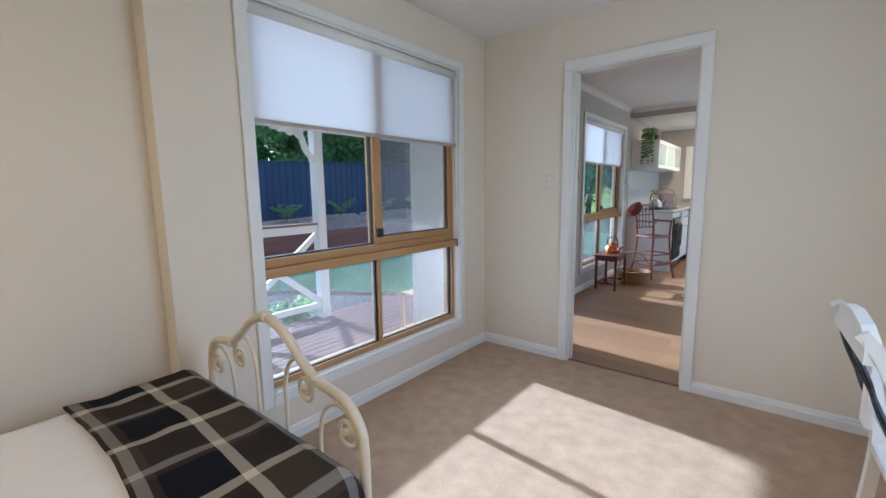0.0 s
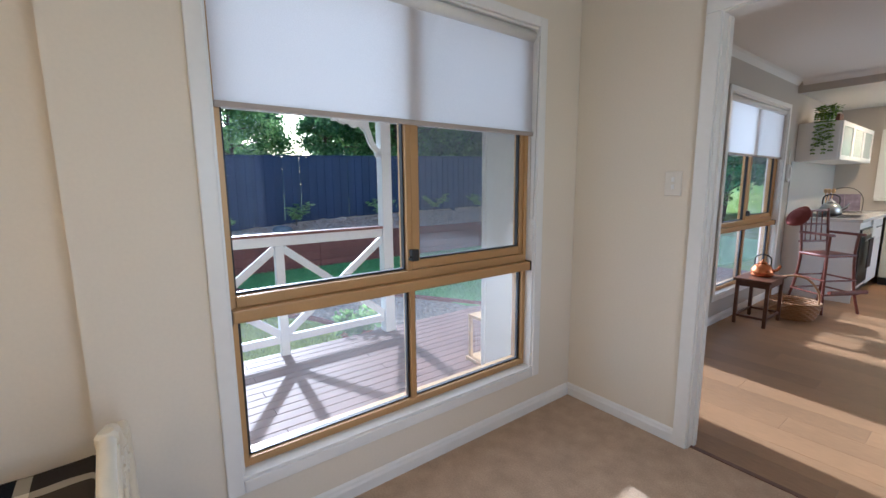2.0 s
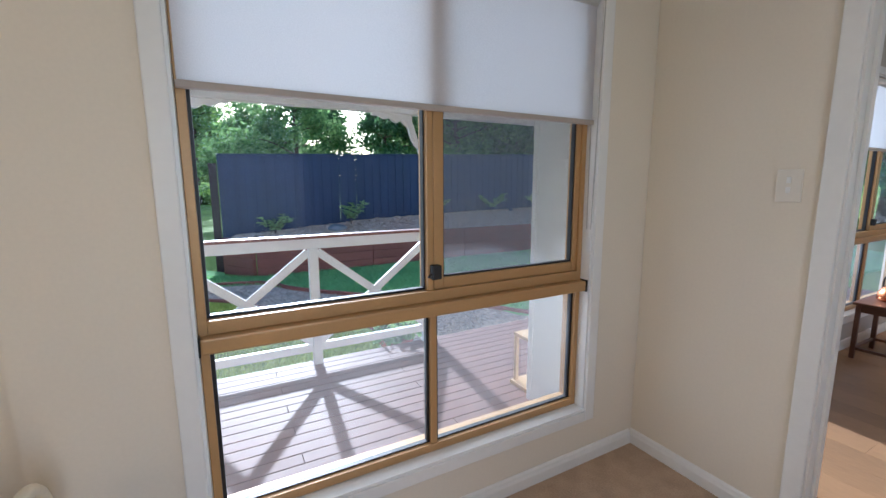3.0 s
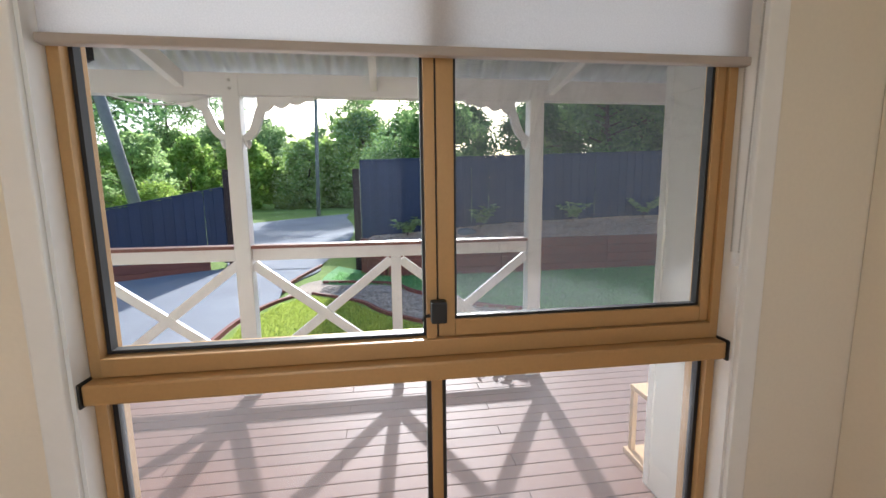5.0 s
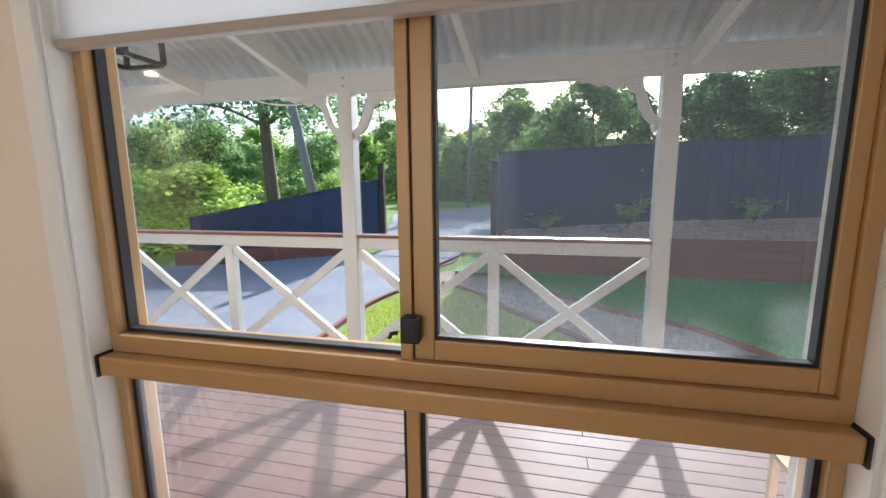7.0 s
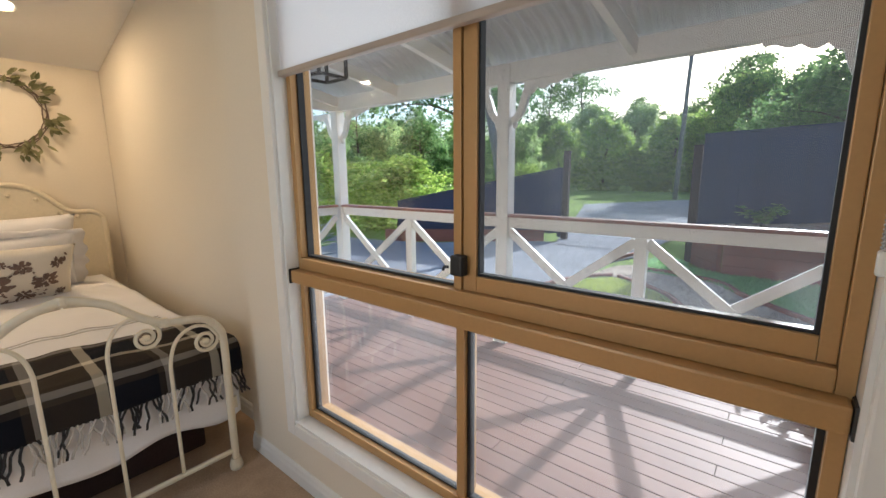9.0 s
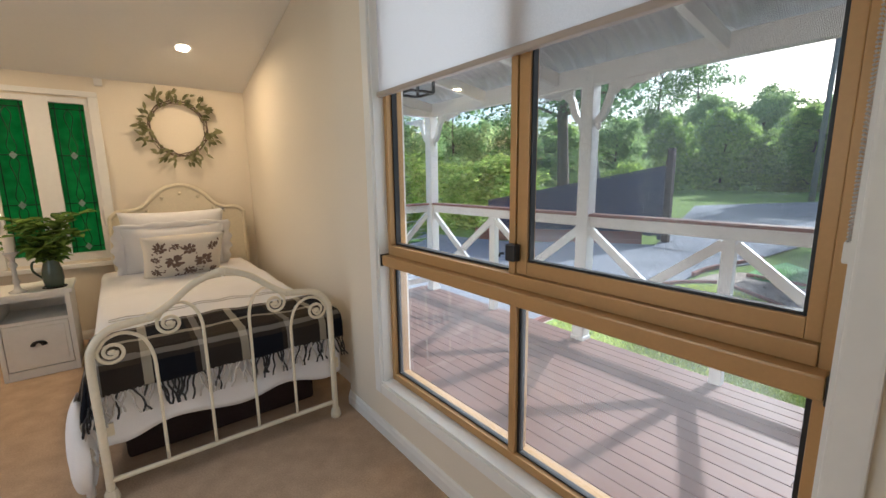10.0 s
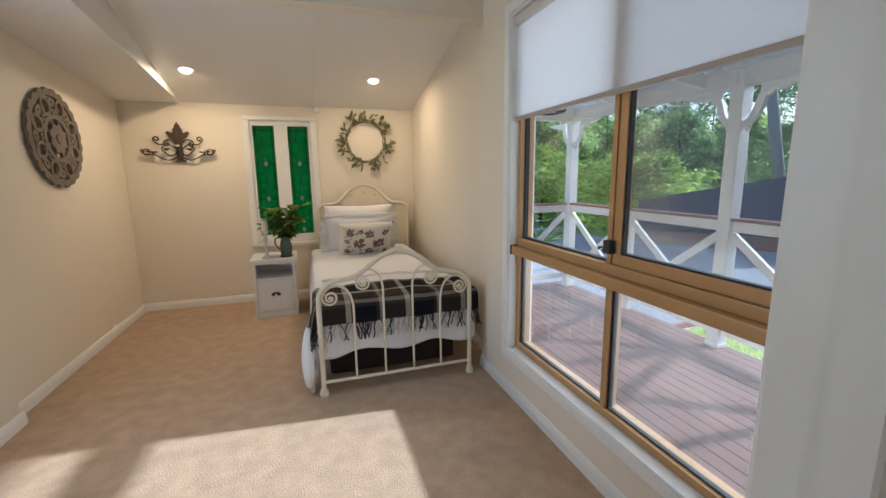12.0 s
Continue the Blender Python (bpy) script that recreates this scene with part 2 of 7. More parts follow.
LEAF_DARK = leaf_mat("dark_foliage", (0.055, 0.12, 0.05), (0.17, 0.30, 0.11))
LEAF_MID = leaf_mat("mid_green_foliage", (0.11, 0.21, 0.07), (0.32, 0.47, 0.17))
LEAF_LIME = leaf_mat("lime_foliage", (0.28, 0.42, 0.07), (0.60, 0.72, 0.18))
# pale tint carries the far trees' haze and backlight; the saplings share it
LEAF_FAR = leaf_mat("haze_tinted_foliage", (0.30, 0.44, 0.17), (0.62, 0.74, 0.34))
LEAF_VASE = leaf_mat("vase_foliage", (0.06, 0.14, 0.03), (0.28, 0.42, 0.10))
LEAF_OLIVE = leaf_mat("olive_wreath_foliage", (0.13, 0.14, 0.06), (0.36, 0.35, 0.19))


def screen_mat():
    """Fly screen: a fine woven grid with open holes."""
    m = bpy.data.materials.new("fly_screen_mesh")
    m.use_nodes = True
    n, l = m.node_tree.nodes, m.node_tree.links
    b = n["Principled BSDF"]
    b.inputs["Base Color"].default_value = (0.09, 0.09, 0.095, 1)
    b.inputs["Roughness"].default_value = 0.7
    tc, sp = n.new("ShaderNodeTexCoord"), n.new("ShaderNodeSeparateXYZ")
    l.new(tc.outputs["Object"], sp.inputs[0])
    edge = []
    for axis in ("Y", "Z"):
        f = n.new("ShaderNodeMath")
        f.operation = "PINGPONG"
        f.inputs[1].default_value = 0.0012
        l.new(sp.outputs[axis], f.inputs[0])
        g = n.new("ShaderNodeMath")
        g.operation = "LESS_THAN"
        g.inputs[1].default_value = 0.00026
        l.new(f.outputs[0], g.inputs[0])
        edge.append(g)
    mx = n.new("ShaderNodeMath")
    mx.operation = "MAXIMUM"
    l.new(edge[0].outputs[0], mx.inputs[0])
    l.new(edge[1].outputs[0], mx.inputs[1])
    tr, ms = n.new("ShaderNodeBsdfTransparent"), n.new("ShaderNodeMixShader")
    tl, wire = n.new("ShaderNodeBsdfTranslucent"), n.new("ShaderNodeMixShader")
    tl.inputs[0].default_value = (0.20, 0.205, 0.215, 1)
    wire.inputs[0].default_value = 0.5
    l.new(b.outputs[0], wire.inputs[1])
    l.new(tl.outputs[0], wire.inputs[2])
    l.new(mx.outputs[0], ms.inputs[0])
    l.new(tr.outputs[0], ms.inputs[1])
    l.new(wire.outputs[0], ms.inputs[2])
    l.new(ms.outputs[0], n["Material Output"].inputs[0])
    return m


SCREEN = screen_mat()


def plaid_mat():
    """Woven plaid in charcoal, taupe and cream stripes, laid out over the cloth's own two lengths."""
    m = bpy.data.materials.new("plaid_wool")
    m.use_nodes = True
    n, l = m.node_tree.nodes, m.node_tree.links
    b = n["Principled BSDF"]
    b.inputs["Roughness"].default_value = 0.95
    b.inputs["Specular IOR Level"].default_value = 0.1
    uv = n.new("ShaderNodeUVMap")
    sp = n.new("ShaderNodeSeparateXYZ")
    l.new(uv.outputs[0], sp.inputs[0])
    ramps = []
    for axis in ("X", "Y"):
        k = n.new("ShaderNodeMath")
        k.operation = "MULTIPLY"
        k.inputs[1].default_value = 1 / 0.36
        l.new(sp.outputs[axis], k.inputs[0])
        f = n.new("ShaderNodeMath")
        f.operation = "FRACT"
        l.new(k.outputs[0], f.inputs[0])
        r = n.new("ShaderNodeValToRGB")
        r.color_ramp.interpolation = "CONSTANT"
        e = r.color_ramp.elements
        e[0].position, e[0].color = 0.0, (0.010, 0.011, 0.016, 1)
        e[1].position, e[1].color = 0.41, (0.62, 0.56, 0.44, 1)
        for p, c in ((0.50, (0.055, 0.043, 0.031)), (0.68, (0.055, 0.043, 0.031)), (0.86, (0.36, 0.33, 0.29)), (0.94, (0.055, 0.043, 0.031))):
            q = e.new(p)
            q.color = c + (1,)
        l.new(f.outputs[0], r.inputs[0])
        ramps.append(r)
    mc = n.new("ShaderNodeMix")
    mc.data_type = "RGBA"
    mc.inputs["Factor"].default_value = 0.5
    l.new(ramps[0].outputs[0], mc.inputs["A"])
    l.new(ramps[1].outputs[0], mc.inputs["B"])
    l.new(mc.outputs["Result"], b.inputs["Base Color"])
    no, bp = n.new("ShaderNodeTexNoise"), n.new("ShaderNodeBump")
    no.inputs["Scale"].default_value = 400
    l.new(uv.outputs[0], no.inputs["Vector"])
    bp.inputs["Strength"].default_value, bp.inputs["Distance"].default_value = 0.5, 0.004
    l.new(no.outputs["Fac"], bp.inputs["Height"])
    l.new(bp.outputs[0], b.inputs["Normal"])
    return m


PLAID = plaid_mat()
FRINGE_DARK = mat("charcoal_fringe_yarn", (0.03, 0.03, 0.033), 0.95, vary=0.4, grain=200)
FRINGE_PALE = mat("grey_fringe_yarn", (0.48, 0.45, 0.42), 0.95, vary=0.3, grain=200)
PRINT = mat("grey_brown_print", (0.19, 0.13, 0.105), 0.9, vary=0.35, grain=120)
CUSHION = mat("natural_linen", (0.75, 0.70, 0.61), 0.92, vary=0.06, grain=260, bump=0.3, spec=0.2)


# ---- mesh helpers ----
def part(name, bm, material, parent, label="", smooth=False):
    me = bpy.data.meshes.new(name)
    bm.normal_update()
    bm.to_mesh(me)
    bm.free()
    if smooth:
        me.polygons.foreach_set("use_smooth", [True] * len(me.polygons))
    me.materials.append(material)
    ob = new(name, me)
    if parent is not None:
        ob.parent = parent
        ob.matrix_parent_inverse = parent.matrix_basis.inverted()
    if label:
        ob["label"] = label
    return ob


def thing(name, at, label, category, group="", kind="", rz=0):
    ob = new(name)
    ob.empty_display_size = 0.1
    ob.matrix_basis = pose(*at, 0, 0, rz)
    return tagged(ob, label, category, group, kind)


def local(name, bm, material, parent, label="", smooth=False):
    """A part whose mesh is given in its parent's own axes."""
    ob = part(name, bm, material, None, label, smooth)
    ob.parent = parent
    return ob


def setting(name, bm, material, label, category):
    return tagged(part(name, bm, material, None), label, category, kind="structure")


def box(bm, x0, x1, y0, y1, z0, z1, bevel=0.0):
    m = Matrix.LocRotScale(((x0 + x1) / 2, (y0 + y1) / 2, (z0 + z1) / 2), None, (abs(x1 - x0), abs(y1 - y0), abs(z1 - z0)))
    r = bmesh.ops.create_cube(bm, size=1, matrix=m)
    if bevel:
        es = list({e for v in r["verts"] for e in v.link_edges})
        bmesh.ops.bevel(bm, geom=es, offset=bevel, segments=2, profile=0.6, affect="EDGES", clamp_overlap=True)
    return bm


def bx(*a, bevel=0.0):
    return box(bmesh.new(), *a, bevel=bevel)


def beam(bm, p, q, w, h, up=(0, 0, 1), bevel=0.0):
    """A straight square-edged timber from p to q, w wide and h high."""
    p, q = Vector(p), Vector(q)
    d = q - p
    z = d.normalized()
    x = Vector(up).cross(z)
    x = x.normalized() if x.length > 1e-5 else Vector((1, 0, 0))
    y = z.cross(x)
    m = Matrix((x, y, z)).transposed().to_4x4()
    m.translation = (p + q) / 2
    r = bmesh.ops.create_cube(bm, size=1, matrix=m @ Matrix.Diagonal((w, h, d.length, 1)))
    if bevel:
        es = list({e for v in r["verts"] for e in v.link_edges})
        bmesh.ops.bevel(bm, geom=es, offset=bevel, segments=2, profile=0.6, affect="EDGES", clamp_overlap=True)
    return bm


def tube(bm, pts, r, seg=8, closed=False, r_end=None):
    """A round bar along a line of points."""
    pts = [Vector(p) for p in pts]
    n = len(pts)
    rings, prev = [], None
    for i, p in enumerate(pts):
        a = pts[(i - 1) % n] if closed or i else p
        b = pts[(i + 1) % n] if closed or i < n - 1 else p
        t = (b - a).normalized()
        if prev is None:
            u = t.orthogonal().normalized()
        else:
            u = prev - t * prev.dot(t)
            u = u.normalized() if u.length > 1e-6 else t.orthogonal().normalized()
        prev = u
        v = t.cross(u)
        k = r if r_end is None else r + (r_end - r) * i / (n - 1)
        rings.append([bm.verts.new(p + (u * math.cos(2 * math.pi * s / seg) + v * math.sin(2 * math.pi * s / seg)) * k) for s in range(seg)])
    for i in range(n if closed else n - 1):
        a, b = rings[i], rings[(i + 1) % n]
        for s in range(seg):
            bm.faces.new((a[s], a[(s + 1) % seg], b[(s + 1) % seg], b[s]))
    if not closed:
        bm.faces.new(rings[0][::-1])
        bm.faces.new(rings[-1])
    return bm


def lathe(bm, profile, centre=(0, 0, 0), seg=20):
    """A turned form: (radius, height) pairs from the bottom up."""
    rings = []
    for r, z in profile:
        rings.append([bm.verts.new((centre[0] + r * math.cos(2 * math.pi * s / seg), centre[1] + r * math.sin(2 * math.pi * s / seg), centre[2] + z)) for s in range(seg)])
    for a, b in zip(rings, rings[1:]):
        for s in range(seg):
            bm.faces.new((a[s], a[(s + 1) % seg], b[(s + 1) % seg], b[s]))
    bm.faces.new(rings[0][::-1])
    bm.faces.new(rings[-1])
    return bm


def spline(pts, steps=8):
    """Catmull-Rom points through pts."""
    p = [Vector(pts[0])] + [Vector(q) for q in pts] + [Vector(pts[-1])]
    out = []
    for i in range(1, len(p) - 2):
        for s in range(steps):
            t = s / steps
            a, b, c, d = p[i - 1], p[i], p[i + 1], p[i + 2]
            out.append(0.5 * (2 * b + (c - a) * t + (2 * a - 5 * b + 4 * c - d) * t * t + (3 * b - a - 3 * c + d) * t ** 3))
    out.append(p[-2])
    return out


def spiral(centre, r0, r1, a0, a1, plane="xz", steps=20):
    """A curl from radius r0 at angle a0 to r1 at a1, in degrees."""
    out = []
    for i in range(steps + 1):
        k = i / steps
        r, a = r0 + (r1 - r0) * k, radians(a0 + (a1 - a0) * k)
        c, s = r * math.cos(a), r * math.sin(a)
        out.append(Vector(centre) + (Vector((c, 0, s)) if plane == "xz" else Vector((0, c, s))))
    return out


def slab(bm, outline, lo, hi, axis="y"):
    """A flat outline of (u, z) given depth along y or x."""
    def at(u, z, d):
        return (u, d, z) if axis == "y" else (d, u, z) if axis == "x" else (u, z, d)
    a = [bm.verts.new(at(u, z, lo)) for u, z in outline]
    b = [bm.verts.new(at(u, z, hi)) for u, z in outline]
    n = len(a)
    fs = [bm.faces.new(a), bm.faces.new(b[::-1])]
    for i in range(n):
        fs.append(bm.faces.new((a[i], b[i], b[(i + 1) % n], a[(i + 1) % n])))
    bmesh.ops.recalc_face_normals(bm, faces=fs)
    return bm


def grid(bm, nu, nv, f):
    """A sheet of nu by nv cells through f(u, v), u and v from 0 to 1, with UVs in metres if f returns them."""
    vs = [[bm.verts.new(f(i / nu, j / nv)) for j in range(nv + 1)] for i in range(nu + 1)]
    for i in range(nu):
        for j in range(nv):
            bm.faces.new((vs[i][j], vs[i + 1][j], vs[i + 1][j + 1], vs[i][j + 1]))
    return vs


# ---- the large structure ----
def pierced(axis, d0, d1, a0, a1, z0, z1, holes=()):
    """A wall along y (axis 'x' is its thickness) or along x, with openings (a0, a1, z0, z1) right through it."""
    bm = bmesh.new()
    aa = sorted({a0, a1, *(h[0] for h in holes), *(h[1] for h in holes)})
    for p, q in zip(aa, aa[1:]):
        zs = [z0]
        for h in sorted((h for h in holes if h[0] <= p and h[1] >= q), key=lambda h: h[2]):
            zs += [h[2], h[3]]
        zs.append(z1)
        for lo, hi in zip(zs[::2], zs[1::2]):
            if hi - lo > 1e-4:
                box(bm, *((d0, d1, p, q) if axis == "x" else (p, q, d0, d1)), lo, hi)
    bmesh.ops.remove_doubles(bm, verts=bm.verts, dist=1e-5)
    seen, twin = {}, []
    for f in bm.faces:
        key = tuple(round(c, 4) for c in f.calc_center_median())
        if key in seen:
            twin += [f, seen[key]]
        seen[key] = f
    bmesh.ops.delete(bm, geom=list(set(twin)), context="FACES_ONLY")
    return bm


WY0, WY1, WZ0, WZ1 = -1.893, -0.352, 0.27, 2.11        # bedroom window opening
KY0, KY1 = 2.16, 3.76                                   # kitchen window opening
setting("wall_west", pierced("x", -0.15, 0.0, -2.27, 0.05, 0, 2.4, [(WY0, WY1, WZ0, WZ1)]), WALL, "cream painted wall beside the veranda window", "wall")
setting("wall_alcove_west", box(bx(-0.26, -0.11, -4.64, -2.2704, 0, 2.7), -0.26, -0.1503, -2.2702, -2.10, 0, 2.7), WALL, "cream painted alcove wall beside the bed", "wall")
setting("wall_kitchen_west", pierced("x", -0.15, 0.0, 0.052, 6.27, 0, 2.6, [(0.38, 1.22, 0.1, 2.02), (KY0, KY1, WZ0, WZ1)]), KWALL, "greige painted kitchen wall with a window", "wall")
setting("wall_door", pierced("y", 0.0, 0.1, 0.002, 3.98, 0, 2.6, [(0.70, 1.478, 0, 2.062)]), WALL, "cream painted wall with a doorway to the kitchen", "wall")
setting("wall_south", pierced("y", -4.64, -4.49, -0.108, 2.678, 0, 2.6, [(0.982, 1.592, 0.633, 1.853)]), WALL, "cream painted end wall above the bed head", "wall")
setting("wall_alcove_east", bx(2.68, 2.83, -4.64, -2.432, 0, 2.7), WALL, "cream painted alcove side wall", "wall")
# the hole in the east wall is made up, for the fill lamp
setting("wall_east", pierced("x", 2.61, 2.83, -2.43, -0.002, 0, 2.4, [(-2.17, -1.07, 0.65, 2.05)]), WALL, "cream painted wall with an added unseen opening for fill light", "wall")
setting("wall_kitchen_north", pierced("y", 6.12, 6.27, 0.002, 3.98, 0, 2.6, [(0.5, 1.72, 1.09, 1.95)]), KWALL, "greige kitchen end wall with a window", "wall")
# unseen opening added here so that fill light reaches the kitchen
setting("wall_kitchen_east", pierced("x", 4.0, 4.15, 0.0, 6.27, 0, 2.6, [(3.7, 5.5, 0.3, 2.1)]), KWALL, "greige kitchen side wall with an added unseen opening for fill light", "wall")

setting("ceiling", bx(-0.15, 2.83, -2.2725, 0.1, 2.402, 2.5), CEIL, "white painted flat ceiling", "ceiling")
setting("ceiling_kitchen", bx(-0.15, 4.1, 0.102, 4.05, 2.442, 2.55), CEIL, "white painted kitchen ceiling", "ceiling")
setting("ceiling_kitchen_low", bx(0.002, 3.99, 4.05, 6.118, 2.32, 2.45), CEIL, "lowered white kitchen ceiling", "ceiling")
setting("bulkhead", bx(0.002, 3.99, 4.02, 4.049, 2.31, 2.44), KWALL, "greige bulkhead over the kitchen bench", "bulkhead")
bm = bmesh.new()
for a, b, up in (((0.012, 0.11, 2.41), (0.012, 4.01, 2.41), 0), ((0.04, 4.005, 2.41), (3.98, 4.005, 2.41), 1)):
    rows = []
    for p in (a, b):
        # hollow cove between wall and ceiling
        rows.append([bm.verts.new((p[0] - 0.012 + u if not up else p[0], p[1] if not up else 4.018 - u, 2.385 + z)) for u, z in ((0.001, 0.0), (0.012, 0.018), (0.032, 0.042), (0.055, 0.0555), (0.001, 0.0555))])
    bm.faces.new(rows[0])
    bm.faces.new(rows[1][::-1])
    for i in range(5):
        bm.faces.new((rows[0][i], rows[1][i], rows[1][(i + 1) % 5], rows[0][(i + 1) % 5]))
bmesh.ops.recalc_face_normals(bm, faces=bm.faces)
setting("trim_cornice", bm, CEIL, "white cove cornice round the kitchen ceiling", "trim")
setting("header_beam", bx(-0.108, 2.608, -2.37, -2.273, 2.2, 2.62, bevel=0.004), WALL, "cream boxed beam between room and alcove", "beam")


def slope(y, k=0.245):
    return 2.01 + k * (y + 4.49)


bm = slab(bmesh.new(), [(-4.489, slope(-4.489)), (-2.372, slope(-2.372)), (-2.372, slope(-2.372) + 0.1), (-4.489, slope(-4.489) + 0.1)], -0.109, 2.158, "x")
setting("ceiling_alcove", bm, CEIL, "white raked ceiling over the alcove", "ceiling")
bm = slab(bmesh.new(), [(-4.488, slope(-4.488, 0.1) - 0.004), (-2.433, slope(-2.433, 0.1)), (-2.433, 2.6), (-4.488, 2.2)], 2.16, 2.678, "x")
setting("bulkhead_alcove", bm, CEIL, "white boxed bulkhead along the alcove", "bulkhead")
bm = bmesh.new()
beam(bm, (0.915, -4.485, slope(-4.485) - 0.006), (0.915, -2.38, slope(-2.38) - 0.006), 0.055, 0.014)
box(bm, 0.89, 0.94, -4.489, -4.46, 1.955, 2.008, bevel=0.003)
setting("trim_ceiling", bm, CEIL, "white cover strip along the raked ceiling", "trim")

# floors
setting("floor", bx(-0.11, 2.68, -4.49, 0.03, -0.11, 0.0), CARPET, "taupe cut-pile carpet", "carpet")
kfloor = setting("floor_kitchen", bx(0.0, 4.0, 0.03, 6.12, -0.12, -0.012), DARKWOOD, "warm brown timber plank floor", "floor")
# strip at the doorway
setting("trim_threshold", bx(0.725, 1.453, 0.02, 0.045, 0.0, 0.004), DARKWOOD, "dark strip where carpet meets planks", "trim")


def skirting(name, x0, y0, x1, y1, side):
    """A moulded skirting board on the face from one corner to the other; side is the unit way into the room."""
    bm = bmesh.new()
    prof = [(0.0, 0.0), (0.016, 0.0), (0.016, 0.045), (0.012, 0.055), (0.010, 0.066), (0.004, 0.074), (0.0, 0.074)]
    a = [bm.verts.new((x0 + side[0] * d, y0 + side[1] * d, z)) for d, z in prof]
    b = [bm.verts.new((x1 + side[0] * d, y1 + side[1] * d, z)) for d, z in prof]
    fs = [bm.faces.new(a), bm.faces.new(b[::-1])]
    for i in range(len(a)):
        fs.append(bm.faces.new((a[i], b[i], b[(i + 1) % len(a)], a[(i + 1) % len(a)])))
    bmesh.ops.recalc_face_normals(bm, faces=fs)
    return setting(name, bm, TRIM, "white moulded skirting board", "skirting")


skirting("baseboard_west", 0, -2.268, 0, -0.018, (1, 0))
skirting("baseboard_return", -0.108, -2.273, 0.0, -2.273, (0, -1))
skirting("baseboard_alcove_west", -0.11, -4.472, -0.11, -2.29, (1, 0))
skirting("baseboard_south", -0.108, -4.49, 2.662, -4.49, (0, 1))
skirting("baseboard_alcove_east", 2.68, -4.488, 2.68, -2.45, (-1, 0))
skirting("baseboard_east", 2.61, -2.446, 2.61, -0.018, (-1, 0))
skirting("baseboard_nib", 2.61, -2.43, 2.678, -2.43, (0, -1))
skirting("baseboard_door_a", 0.002, 0, 0.655, 0, (0, -1))
skirting("baseboard_door_b", 1.522, 0, 2.608, 0, (0, -1))
skirting("baseboard_kitchen", 0, 0.84, 0, 4.06, (1, 0))


# ---- doorway lining and architraves ----
def doorway():
    root = thing("door_1", (1.09, 0.05, 0), "white painted open doorway lining without a door", "doorway", kind="structure")
    part("jamb", bx(0.7005, 0.7245, -0.004, 0.104, 0, 2.04), TRIM, root)
    part("jamb", bx(1.4535, 1.4775, -0.004, 0.104, 0, 2.04), TRIM, root)
    part("head", bx(0.7005, 1.4775, -0.004, 0.104, 2.0405, 2.0615), TRIM, root)
    for y0, y1 in ((-0.02, -0.0005), (0.1005, 0.12)):
        for x0, x1 in ((0.655, 0.718), (1.459, 1.522)):
            part("architrave", bx(x0, x1, y0, y1, 0, 2.046, bevel=0.005), TRIM, root)
        part("architrave", bx(0.655, 1.522, y0, y1, 2.0465, 2.112, bevel=0.005), TRIM, root)
    part("stop", bx(0.725, 0.735, 0.04, 0.07, 0, 2.03), TRIM, root)
    part("stop", bx(1.443, 1.453, 0.04, 0.07, 0, 2.03), TRIM, root)


doorway()


